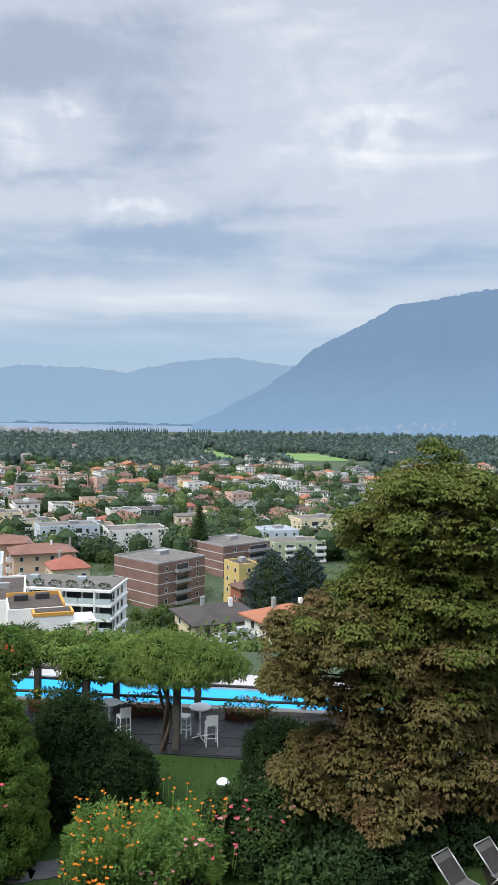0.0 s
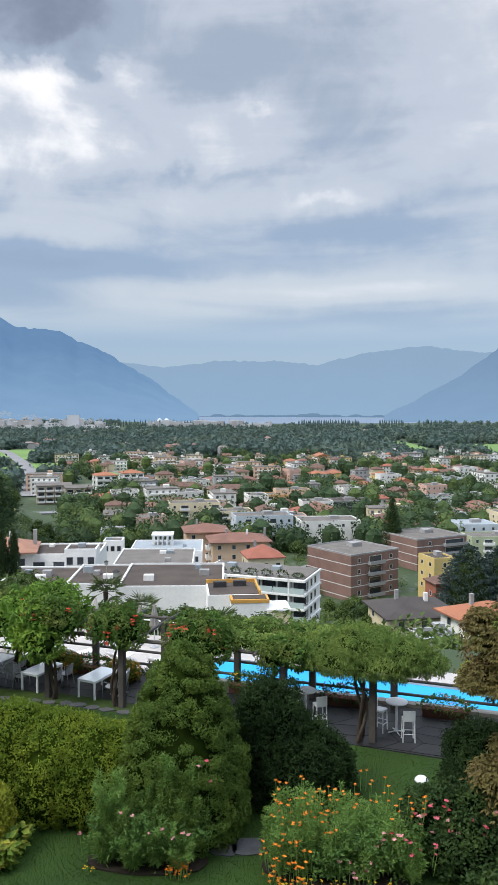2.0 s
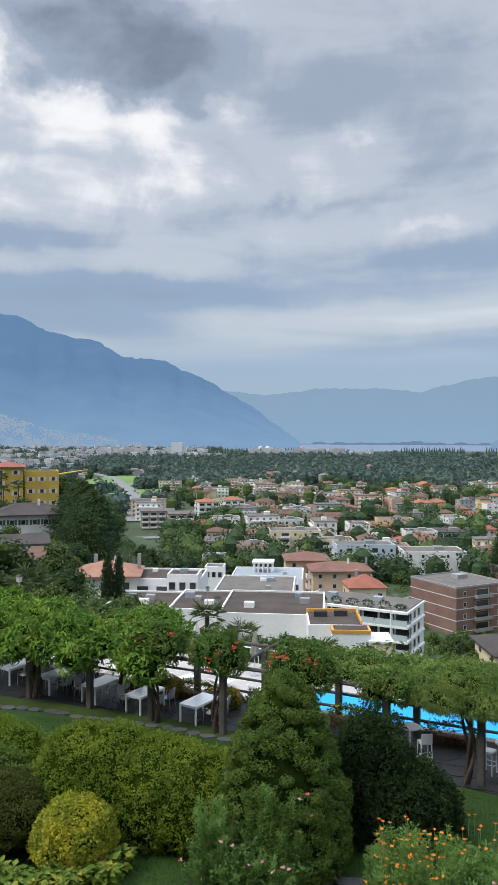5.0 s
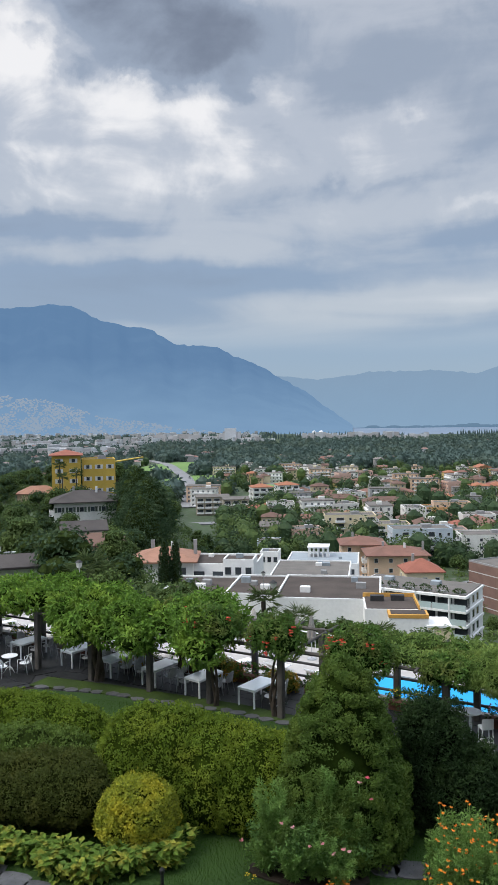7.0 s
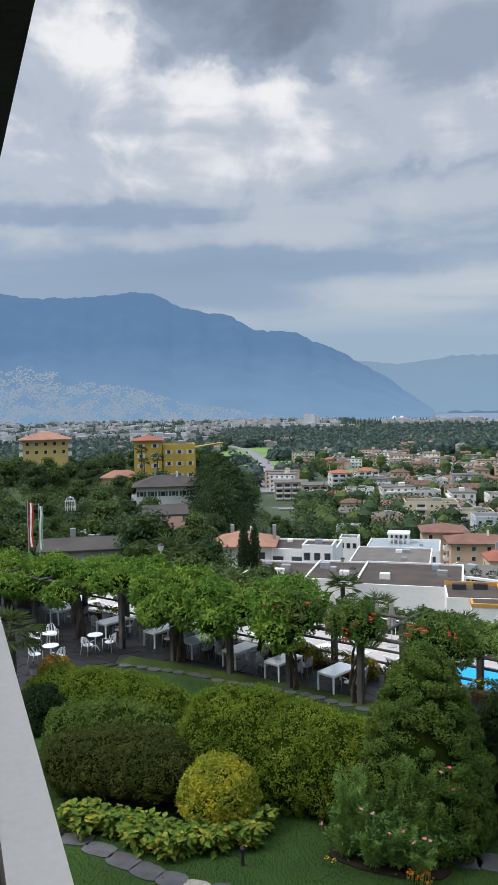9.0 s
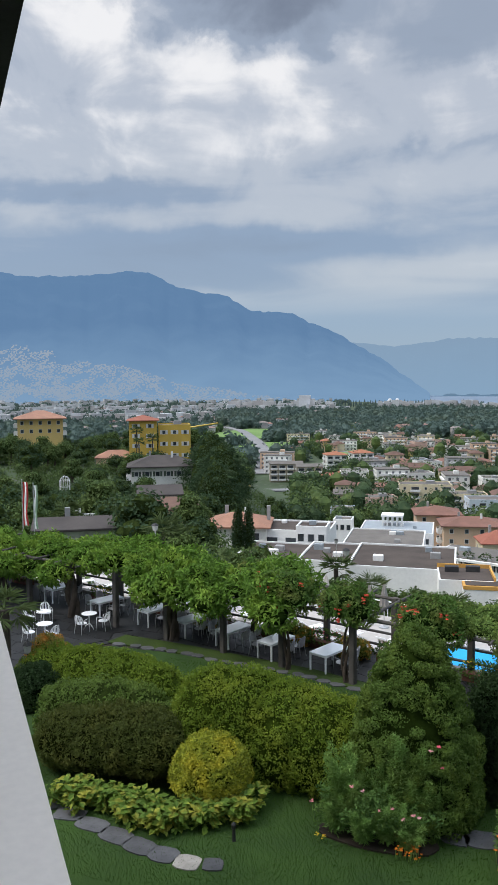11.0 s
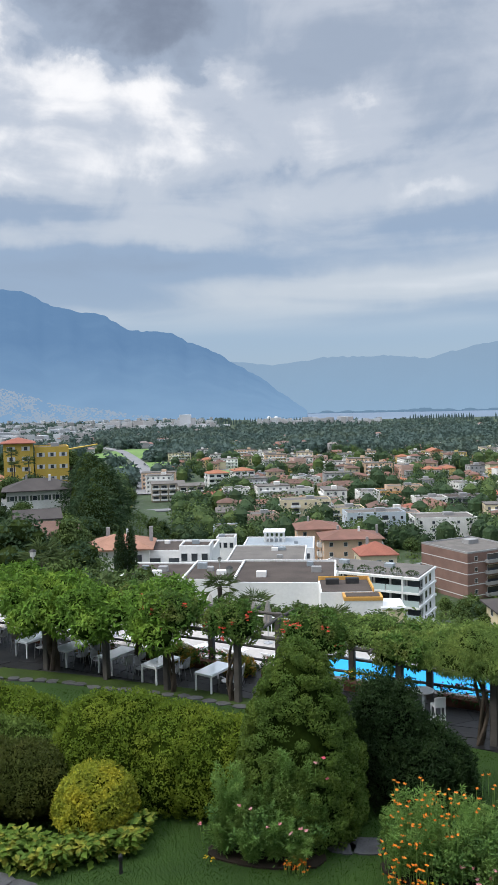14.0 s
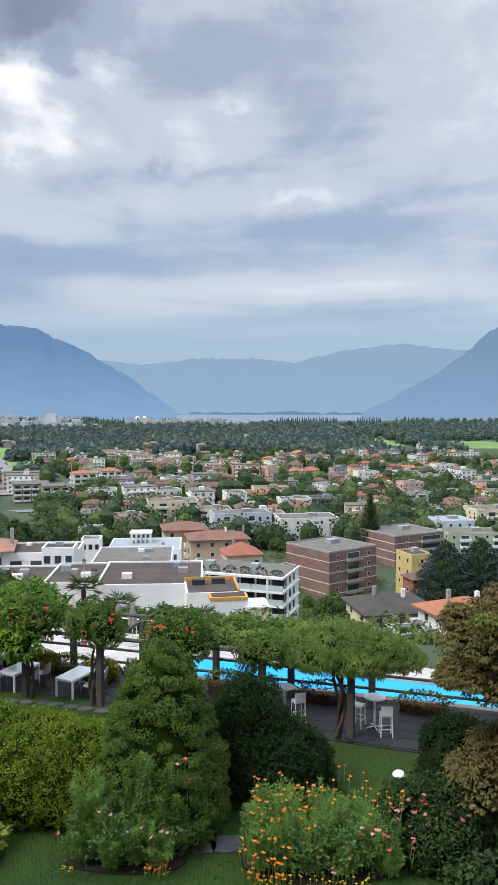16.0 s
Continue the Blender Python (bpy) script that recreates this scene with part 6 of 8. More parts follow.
building(AP, "orange apartment block with white balconies", 0, 438, -39.0, 10, 30, 14, 12, 4, orange_p, "flat", gravel_m, ("mixed", 6), ("windows", 3))
building(AP, "pink and orange block with a set-back top floor", 6, 440, -36.5, 10, 20, 10, 3.5, 1, peach_p, "flat", gravel_m, ("windows", 5), ("windows", 2), down=3)
building(AP, "yellow row of flats with a brown hipped roof", -62, 475, -38.5, 8, 26, 12, 9.5, 3, cream_p, "hip", tile_brown_m, ("mixed", 6), ("windows", 3), rise=2.4)
building(AP, "yellow row of flats with a dark roof", -32, 465, -38.8, 8, 26, 12, 9, 3, cream_p, "hip", tile_brown_m, ("mixed", 6), ("windows", 3), rise=2.4)
building("office_building", "dark glass office building with a flat roof", 33, 408, -38.5, 12, 26, 14, 11, 3, surface("dark_cladding", (0.07, 0.075, 0.08), (0.05, 0.055, 0.06), rough=0.5, scale=0.3), "flat", gravel_dark_m, ("bandwindows", 6), ("bandwindows", 3), trim=greyconc_m)
building(AP, "pink terraced flats with white balconies", 54, 388, -41.6, 24, 16, 12, 9, 3, pink_p, "flat", gravel_m, ("mixed", 4), ("balconies", 2))
building(AP, "pink terraced flats stepping down the street", 70, 386, -41.8, 24, 15, 12, 9, 3, peach_p, "flat", gravel_m, ("balconies", 3), ("windows", 2))
building(AP, "pink terraced flats with stacked balconies", 85, 396, -41.5, 24, 14, 12, 9, 3, pink_p, "flat", gravel_m, ("balconies", 3), ("windows", 2))
building(AP, "white flats with long green-glass balconies", 92, 448, -40.6, 18, 20, 13, 9, 3, white_p, "flat", gravel_m, ("balconies", 3), ("windows", 3), trim=green_glass_m)
building(AP, "white and blue flats with a flat roof", 112, 452, -40.0, 18, 17, 13, 10, 3, blue_p, "flat", gravel_m, ("balconies", 2), ("windows", 3))
building(AP, "pale green flats with roof terraces", 82, 298, -38.4, 8, 22, 12, 8, 3, green_p, "flat", gravel_m, ("mixed", 5), ("windows", 3))
building("workshop", "pale blue hall with roof lights", 78, 315, -36.2, 8, 16, 14, 9, 3, blue_p, "flat", metal_roof_m, ("windows", 4), ("windows", 2))
building(AP, "yellow block of flats with wide windows", 101, 330, -33.5, 10, 22, 14, 14, 4, cream_p, "flat", gravel_m, ("mixed", 5), ("windows", 3))
building("house", "narrow yellow house beside the brick block", 46.2, 228, -33.3, 20, 7, 9, 10, 3, yellow_p, "flat", gravel_dark_m, ("windows", 1), ("windows", 2), category="house")
building("house", "small red-walled house with a dark roof", 41, 196, -33.5, 15, 6, 6, 5, 1, paint("brickred", (0.33, 0.12, 0.08)), "hip", tile_brown_m, ("windows", 2), ("windows", 1), rise=1.6, category="house")
building("house", "house with a broad bright orange tiled roof", 32.5, 121, -21.8, 20, 10.5, 10, 5, 2, white_p, "hip", tile_orange_m, ("windows", 3), ("windows", 2), rise=2.2, over=0.9, chimney=2, category="house")
building("house", "house with a wide dark grey-brown roof", 22.5, 131, -23.6, 12, 12, 11, 5, 2, cream_p, "hip", tile_dark_m, ("windows", 3), ("windows", 2), rise=2.0, over=0.9, chimney=2, category="house")
building("garage", "pale grey flat-roofed garage building below the pool", 16.5, 82, -13.6, 12, 4.5, 4, 4, 1, greyconc_m, "flat", metal_roof_m, ("windows", 1), ("windows", 1), category="garage")
building(AP, "pale flats with red tiled roofs and balconies", -116, 500, -34.2, 25, 14, 14, 13, 4, white_p, "hip", tile_orange_m, ("balconies", 3), ("mixed", 3), rise=2.0)
building(AP, "pale flats with a red roof behind others", -101, 512, -33.6, 25, 14, 14, 13, 4, white_p, "hip", tile_orange_m, ("balconies", 3), ("mixed", 3), rise=2.0)
building(AP, "brown three-storey flats with continuous balconies", -136, 452, -36.0, 20, 20, 12, 10, 3, paint("taupe", (0.40, 0.35, 0.28)), "gable", gravel_m, ("balconies", 4), ("windows", 3), rise=1.2)
building(AP, "brown flats with a low roof and balconies", -118, 440, -36.0, 20, 15, 12, 10, 3, paint("taupe", (0.40, 0.35, 0.28)), "gable", gravel_m, ("balconies", 3), ("windows", 3), rise=1.2)
building("house", "white house with a dark hipped roof", -91, 415, -40.0, 8, 17, 11, 7, 2, white_p, "hip", tile_dark_m, ("windows", 4), ("windows", 2), rise=2.6, category="house")
for k, (x, w) in enumerate(((-48, 17), (-28, 20), (-6, 17))):
    building("row_house", "long terraced houses with dull red roofs", x, 545 + k * 4, -41.2, 6, w, 11, 6, 2, peach_p, "hip", tile_dull_m, ("windows", 5), ("windows", 2), rise=2.2, category="house", group="red-roofed rows")
building(AP, "yellow block with a brown roof", -86, 620, -41.0, 8, 22, 11, 7, 2, yellow_p, "hip", tile_brown_m, ("mixed", 5), ("windows", 2), rise=2.0)
building(AP, "yellow tower house among trees", 37, 800, -39.8, 5, 18, 12, 13, 4, paint("sand", (0.62, 0.48, 0.2)), "flat", gravel_m, ("windows", 4), ("windows", 3))
building("house", "beige cottage with a grey roof", -78.5, 358, -40.0, 10, 10, 9, 5, 2, cream_p, "gable", gravel_m, ("windows", 2), ("windows", 2), rise=2.0, category="house")

# terraced white buildings below the garden
def terrace_block(label, x, y, z, turn, w, d, floors, bays, glass=True):
    t = thing("terraced_building", x, y, z - floors * 2.9, turn, label, "building")
    Geo().box(0, 1.5, -14, w - 0.6, d - 3, floors * 2.9 + 14).make("wall", whiteconc_m, t)
    for k in range(floors):
        Geo().box(0, 0, k * 2.9 + 2.45, w, d, 0.45).make("floor_slab", whiteconc_m, t)
        for i in range(bays):
            px = (i + 0.5) / bays * w - w / 2
            piece("window", window_mesh(w / bays * 0.92, 2.2, 0), t, Matrix.Translation((px, 1.5 - (d - 3) / 2 - 0.03, k * 2.9 + 0.15)))
            piece("balustrade", shared(("glassrail", round(w / bays, 2)), lambda: Geo().box(0, 0, 0, w / bays * 0.94, 0.06, 1.2).make("balustrade", green_glass_m)), t, Matrix.Translation((px, -d / 2 + 0.12, k * 2.9)))
        for i in range(3):
            piece("window", window_mesh(1.6, 1.7, 0), t, pose(w / 2 - 0.3, -d / 2 + 3 + i * (d - 4) / 3, k * 2.9 + 0.5, 0, 0, 90) @ Matrix.Translation((0, -0.02, 0)))
    for i in range(0, bays + 1, 2):
        Geo().box(i / bays * w - w / 2 + (0.15 if i == 0 else -0.15 if i == bays else 0), -d / 2 + 0.6, -6, 0.3, 1.2, floors * 2.9 + 6).make("pier", whiteconc_m, t)
    Geo().box(0, 0.3, floors * 2.9 + 0.003, w - 0.8, d - 1.2, 0.12).make("roof", gravel_m, t)
    r = random.Random(5)
    for i in range(bays):
        px = (i + 0.5) / bays * w - w / 2
        Geo().soft_box(px, -d / 2 + 1.4, floors * 2.9 + 0.12, w / bays * 0.7, 0.6, 0.45, 0.05).make("planter", greyconc_m, t)
        g = Geo()
        p, q = on_ball(260, (px, -d / 2 + 1.4, floors * 2.9 + 0.75), (w / bays * 0.32, 0.45, r.uniform(0.3, 0.7)), 0.4, i)
        g.leaves(p, q, 0.3, 0.18, 0.15, 0.4)
        g.make("planting", rose_m, t)
        if i % 3 == 1:
            Geo().soft_box(px, 1.5, floors * 2.9 + 0.12, 2.0, 1.6, 0.8, 0.06).make("roof_light", metal_roof_m, t)
    return t


terrace_block("white terraced flats with green-glass balconies", -4.6, 163.1, -24.0, -18, 24, 13, 4, 7)


def flat_house(label, x, y, z, turn, w, d, h, roof, boxes=2, band=True):
    """A white modernist house with a gravel roof, a parapet and roof lights."""
    t = thing("modern_house", x, y, z - h, turn, label, "house")
    Geo().box(0, 0, -14, w, d, h + 14).make("wall", whiteconc_m, t)
    Geo().box(0, 0, h, w - 0.5, d - 0.5, 0.08).make("roof", roof, t)
    g = Geo().box(0, -d / 2 + 0.12, h, w, 0.25, 0.32).box(0, d / 2 - 0.12, h, w, 0.25, 0.32).box(-w / 2 + 0.12, 0, h, 0.25, d - 0.5, 0.32).box(w / 2 - 0.12, 0, h, 0.25, d - 0.5, 0.32)
    g.make("parapet", whiteconc_m, t)
    r = random.Random(int(x * 10))
    for k in range(boxes):
        px, py = r.uniform(-0.35, 0.35) * w, r.uniform(-0.25, 0.35) * d
        Geo().soft_box(px, py, h + 0.08, r.uniform(0.8, 1.6), r.uniform(0.7, 1.2), r.uniform(0.5, 0.9), 0.06).make("roof_light", (metal_roof_m, whiteconc_m, greyconc_m)[k % 3], t)
    if band:
        for i in range(3):
            piece("window", window_mesh(w / 3 * 0.7, 1.4, 0), t, Matrix.Translation(((i - 1) * w / 3, -d / 2 - 0.02, h - 2.3)))
    return t


flat_house("white flat-roofed building with brown gravel and roof lights", -15.0, 107, -12.9, 4, 14, 15, 4, gravel_dark_m, 3, False)
flat_house("lower white flat-roofed wing with brown gravel", -25.5, 110, -13.6, 4, 9, 13, 4, gravel_dark_m, 3, False)
flat_house("white flat-roofed wing with small windows", -35.5, 112, -14.4, 4, 10, 12, 4, gravel_dark_m, 3)
flat_house("white house with a brown gravel roof", -36.0, 127, -13.2, 6, 12, 10, 5, gravel_dark_m, 2)
flat_house("white upper storey with a flat roof", -32.0, 122, -11.9, 6, 5, 5, 3, gravel_dark_m, 1)
flat_house("grey flat-roofed hall with white edges", -26.3, 160, -20.9, 5, 16, 18, 5, gravel_m, 4, False)
flat_house("white hall with blue-grey metal roofing", -27.0, 181, -22.4, 5, 16.7, 15, 6, metal_roof_m, 3)
flat_house("white stair tower on the hall", -39.7, 180, -20.8, 5, 4.4, 5, 4, gravel_m, 1)
frame_house = thing("roof_pavilion", -28.6, 184, -22.3, 5, "open white steel frame on the hall's roof", "pavilion")
for px in (-3, -1.5, 0, 1.5, 3):
    for py in (-2, 2):
        Geo().box(px * 0.75, py, 0, 0.3, 0.3, 2.2).make("column", whiteconc_m, frame_house)
Geo().box(0, 0, 2.2, 5.2, 4.6, 0.4).make("roof", whiteconc_m, frame_house)
black_terrace_m = surface("terrace_furniture", (0.035, 0.035, 0.038), (0.05, 0.05, 0.052), rough=0.6, scale=2, fine=10)
cafe = thing("pool_house", -4.6, 98, -16.4, 8, "white pool house with an orange awning", "building")
Geo().box(-1.6, 0, -12, 6.6, 6.6, 16.0).make("wall", whiteconc_m, cafe)
Geo().box(-1.6, 0, 4.003, 6.2, 6.2, 0.08).make("roof", gravel_dark_m, cafe)
Geo().box(-1.6, 3.15, 4.0, 6.6, 0.2, 0.55).make("parapet", awning_m, cafe, "orange-yellow parapet")
Geo().box(1.6, -0.2, 4.0, 0.2, 6.2, 0.5).make("parapet", awning_m, cafe, "orange-yellow parapet")
Geo().box(0.1, -4.7, -12, 4.6, 2.4, 15.6).make("stair_wall", whiteconc_m, cafe)
Geo().box(0.1, -4.7, 3.603, 4.7, 2.5, 0.42).make("parapet", awning_m, cafe, "orange-yellow parapet")
Geo().box(0.1, -4.7, 4.026, 4.1, 1.9, 0.06).make("roof", gravel_dark_m, cafe)
Geo().box(3.6, -4.2, -12, 2.6, 4.0, 14.6).make("side_wall", cream_p, cafe, "cream side wall")
Geo().box(3.6, -4.2, 2.603, 2.9, 4.3, 0.25).make("roof_slab", whiteconc_m, cafe)
for i in range(9):
    Geo().box(0.5 + i * 0.3, -6.4, 0.4, 0.1, 0.08, 2.0).make("slat", whiteconc_m, cafe)
for px, py in ((-3.2, 0.8), (-0.6, 1.2)):
    Geo().soft_box(px, py, 4.08, 1.7, 0.8, 0.72, 0.04).make("roof_bench", black_terrace_m, cafe, "dark terrace furniture")

# the wooded spur
building("villa", "ochre villa with white-framed windows and a terrace roof", -110.1, 235.2, -1.6, 27, 10.5, 12, 11.5, 3, ochre_p, "flat", gravel_m, ("windows", 3), ("windows", 3), shutters=2, category="villa")
building("villa", "ochre villa tower with a red tiled roof", -118.5, 229, 0.2, 27, 9, 11, 13, 4, ochre_p, "hip", tile_red_m, ("windows", 2), ("windows", 2), rise=1.6, shutters=2, category="villa", over=0.9)
building("house", "low building with a red tiled roof beside the villa", -127, 226, -12.0, 27, 13, 8, 5, 1, peach_p, "hip", tile_rose_m, ("windows", 3), ("windows", 2), rise=2.2, category="house")
building("house", "white house with a broad dark roof and shutters", -92.5, 190, -10.2, 27, 17, 11, 7, 2, white_p, "hip", tile_dark_m, ("windows", 6), ("balconies", 2), rise=2.6, over=1.2, shutters=1, chimney=2, category="house")
building("house", "low house with a long brown roof", -47.9, 77.4, -5.0, 30, 9.5, 5.5, 3.5, 1, white_p, "gable", tile_dark_m, ("windows", 6), ("windows", 2), rise=0.9, over=1.0, chimney=1, category="house")
building("house", "white house with a rose tiled roof", -46, 124, -12.6, 14, 10.5, 9, 6, 2, white_p, "hip", tile_rose_m, ("windows", 3), ("windows", 2), rise=1.8, over=0.7, chimney=3, category="house")
building("villa", "yellow villa with a wide red hipped roof", -158, 228, 0.6, 35, 15, 12, 5.6, 2, paint("sun_yellow", (0.70, 0.52, 0.20)), "hip", tile_rose_m, ("windows", 5), ("balconies", 3), rise=2.6, over=1.4, chimney=1, category="villa")
building("house", "small house with a dark roof among the trees", -66, 134, -9.5, 30, 7, 6, 4, 1, white_p, "gable", tile_dark_m, ("windows", 2), ("windows", 1), rise=1.5, over=0.9, category="house")
building("house", "brown-roofed house in the garden", -58, 122, -10.0, 25, 9, 7, 4, 1, cream_p, "hip", tile_brown_m, ("windows", 3), ("windows", 1), rise=1.6, over=0.9, category="house")
gz = thing("gazebo", -71.0, 109.0, -5.8, 0, "white wire garden gazebo with a domed top", "gazebo")
for k in range(8):
    a = k * math.pi / 4
    Geo().tube([(1.3 * math.cos(a), 1.3 * math.sin(a), 0), (1.3 * math.cos(a), 1.3 * math.sin(a), 2.5), (0.8 * math.cos(a), 0.8 * math.sin(a), 3.3), (0, 0, 3.7)], 0.05, 5).make("rib", white_m, gz)
for zz in (0.9, 2.5):
    Geo().tube([(1.3 * math.cos(i * math.pi / 8), 1.3 * math.sin(i * math.pi / 8), zz) for i in range(17)], 0.05, 5).make("ring", white_m, gz)
gz.scale = (0.65, 0.65, 0.65)
bal = thing("balustrade", -60, 98.4, -8.2, 30, "white stone balustrade with a square pillar", "balustrade")
Geo().soft_box(0, 0, -3, 5.5, 3, 3.0, 0.1).make("terrace", whiteconc_m, bal)
Geo().soft_box(-1.6, -1.3, 0, 0.8, 0.8, 1.8, 0.08).make("pillar", whiteconc_m, bal)
for i in range(11):
    Geo().lathe(-0.8 + i * 0.32, -1.3, [(0.06, 0), (0.11, 0.25), (0.05, 0.6), (0.08, 0.75)], 8).make("baluster", whiteconc_m, bal)
Geo().box(0.9, -1.3, 0.75, 3.9, 0.3, 0.15).make("handrail", whiteconc_m, bal)

# ---- trees, more houses and the far town ----
tree_ms = [leaf_surface("crown_green", (0.06, 0.092, 0.03), (0.034, 0.056, 0.02), (0.085, 0.115, 0.036), scale=0.25),
           leaf_surface("crown_dark", (0.034, 0.06, 0.027), (0.02, 0.036, 0.017), (0.046, 0.07, 0.03), scale=0.25),
           leaf_surface("crown_light", (0.075, 0.11, 0.03), (0.042, 0.065, 0.02), (0.095, 0.13, 0.035), scale=0.25)]
cedar_m = leaf_surface("cedar_needles", (0.036, 0.055, 0.048), (0.018, 0.03, 0.026), (0.05, 0.07, 0.062), scale=0.3)
palm_m = leaf_surface("palm_fronds", (0.06, 0.085, 0.03), (0.035, 0.052, 0.02), (0.085, 0.11, 0.04), scale=0.8)
trunk_m = surface("tree_bark", (0.09, 0.075, 0.06), (0.06, 0.05, 0.042), rough=0.95, scale=1.5, fine=10, bump=0.5)
TREES = "trees of the town"


def broadleaf(label, h, r, material, lobes, leaves, leaf):
    t = thing("tree", 0, 0, 0, 0, label, "tree", TREES)
    b = Geo().tube([(0, 0, -1.5), (0.05 * h * 0.1, 0, h * 0.3), (0, 0.02 * h, h * 0.6), (0, 0, h * 0.8)], [0.035 * h, 0.028 * h, 0.018 * h, 0.006 * h], 7)
    g, inner = Geo(), Geo()
    for k in range(lobes):
        a, q = k * 2.4, math.sqrt((k + 0.5) / lobes)
        z = h * (0.45 + 0.42 * (1 - q) + RNG.uniform(-0.08, 0.08))
        x, y = r * 0.62 * q * math.cos(a), r * 0.62 * q * math.sin(a)
        s = r * RNG.uniform(0.38, 0.55)
        p, d = on_ball(leaves // lobes, (x, y, z), (s, s, s * 0.85), 0.35, k + h)
        g.leaves(p, facing(d, 0.4, -0.1), leaf, leaf * 0.7, 0.15, 0.3, d)
        blob(inner, (x, y, z), (s * 0.74, s * 0.74, s * 0.62), 6, 9, 0.35, k + h)
        b.tube([(0, 0, h * 0.3), (x * 0.5, y * 0.5, h * 0.42), (x, y, z)], [0.018 * h, 0.012 * h, 0.004 * h], 5)
    b.make("trunk", trunk_m, t)
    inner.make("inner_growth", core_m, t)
    g.make("crown", material, t)
    return t


def conifer(name, label, h, r, material, leaves, leaf, shape, category="conifer"):
    """shape: (height, radius) pairs as shares of h and r."""
    t = thing(name, 0, 0, 0, 0, label, category, "")
    Geo().tube([(0, 0, -1.5), (0, 0, h * 0.9)], [0.02 * h, 0.004 * h], 7).make("trunk", trunk_m, t)
    hs, rs = [p[0] for p in shape], [p[1] for p in shape]
    z = RNG.uniform(hs[0], hs[-1], leaves * 2)
    w = np.interp(z, hs, rs)
    keep = RNG.uniform(0, 1, leaves * 2) < w + 0.15
    z, w = z[keep], w[keep]
    a = RNG.uniform(0, 2 * math.pi, len(z))
    tier = 1 + 0.16 * np.sin(z * 55 + 3 * np.sin(a * 2)) + np.array([0.28 * noise.noise(Vector((math.cos(q) * 2.4, math.sin(q) * 2.4, k * 7))) for q, k in zip(a, z)])
    rad = r * w * tier * RNG.uniform(0.75, 1.02, len(z))
    g = Geo().leaves(np.stack([rad * np.cos(a), rad * np.sin(a), z * h], 1), np.stack([np.cos(a), np.sin(a), np.full(len(a), -0.15)], 1), leaf, leaf * 0.5, 0.2, 0.45)
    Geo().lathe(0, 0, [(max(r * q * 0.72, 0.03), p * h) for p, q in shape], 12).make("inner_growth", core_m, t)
    g.make("crown", material, t)
    return t


def palm(label, h, r, fan=False):
    t = thing("palm_tree", 0, 0, 0, 0, label, "palm", "palms")
    Geo().tube([(0, 0, -1.0), (0.05, 0, h * 0.5), (0, 0, h)], [0.2, 0.16, 0.18], 8).make("trunk", trunk_m, t)
    g = Geo()
    for k in range(17):
        a, up_ = k * 2.4, RNG.uniform(-0.5, 1.1)
        way = np.array([math.cos(a) * math.cos(up_), math.sin(a) * math.cos(up_), math.sin(up_)])
        side = np.array([-math.sin(a), math.cos(a), 0])
        hub = np.array([0, 0, h]) + way * r * 0.5
        g.tube([(0, 0, h), tuple(hub)], 0.012 * r, 4)
        q = np.linspace(-1.5, 1.5, 18)[:, None]
        g.leaves(np.repeat([hub], 18, 0), np.cos(q) * way + np.sin(q) * side + np.array([0, 0, -0.12]), 0.55 * r, 0.05 * r, 0.1, 0.05)
    g.make("fronds", palm_m, t)
    return t


FEET = []
for ob in list(scene.objects):
    if ob.parent is None and ob.get("category", "") in ("building", "house", "villa", "garage"):
        pts = [c.matrix_basis @ Vector(p) for c in ob.children if c.name.startswith("wall") for p in c.bound_box]
        if pts:
            FEET.append((ob.matrix_world.translation.x, ob.matrix_world.translation.y, max(abs(p.x) for p in pts), max(abs(p.y) for p in pts)))


def is_free(x, y, gap, front=16.0):
    """Clear of houses, and of the strip that would hide their fronts."""
    r = math.hypot(x, y)
    for fx, fy, hw, hd in FEET:
        d = math.hypot(fx - x, fy - y)
        if d < max(hw, hd) + gap:
            return False
        R = math.hypot(fx, fy)
        if R - front - hd < r < R:
            off = abs(x * fy - y * fx) / R
            if off < hw + 1.0:
                return False
    return True


kinds = [broadleaf("leafy green garden tree", 9, 4.2, tree_ms[0], 9, 1500, 0.55), broadleaf("dark green broad tree", 10.5, 4.6, tree_ms[1], 10, 1600, 0.55), broadleaf("light green small tree", 6.5, 3.2, tree_ms[2], 7, 1100, 0.45),
         broadleaf("tall green street tree", 12, 4.0, tree_ms[0], 11, 1700, 0.55), broadleaf("round dark garden tree", 7.5, 3.6, tree_ms[1], 8, 1200, 0.5), broadleaf("low green bushy tree", 4.5, 2.8, tree_ms[0], 6, 900, 0.4)]
used = [False] * len(kinds)


def plant(k, x, y, size, sink=0.0):
    m = pose(x, y, land(x, y) - sink, 0, 0, RNG.uniform(0, 360)) @ Matrix.Scale(size, 4)
    if used[k]:
        ob = copy_thing(kinds[k], m)
        ob.matrix_basis = m
    else:
        kinds[k].matrix_world = m
        used[k] = True


def scatter(n, r0, r1, a0, a1, picks, gap, size=(0.7, 1.15), front=16.0):
    made = tries = 0
    while made < n and tries < n * 40:
        tries += 1
        r, a = math.sqrt(RNG.uniform(r0 * r0, r1 * r1)), radians(RNG.uniform(a0, a1))
        x, y = -r * math.sin(a), r * math.cos(a)
        if any(p[0] < x < p[1] and p[2] < y < p[3] for p in FIELDS) or not is_free(x, y, gap, front):
            continue
        plant(picks[int(RNG.integers(len(picks)))], x, y, RNG.uniform(*size))
        made += 1


scatter(60, 62, 140, 16, 46, (0, 4, 2, 5, 2), 1.0, (0.5, 0.8), 24)
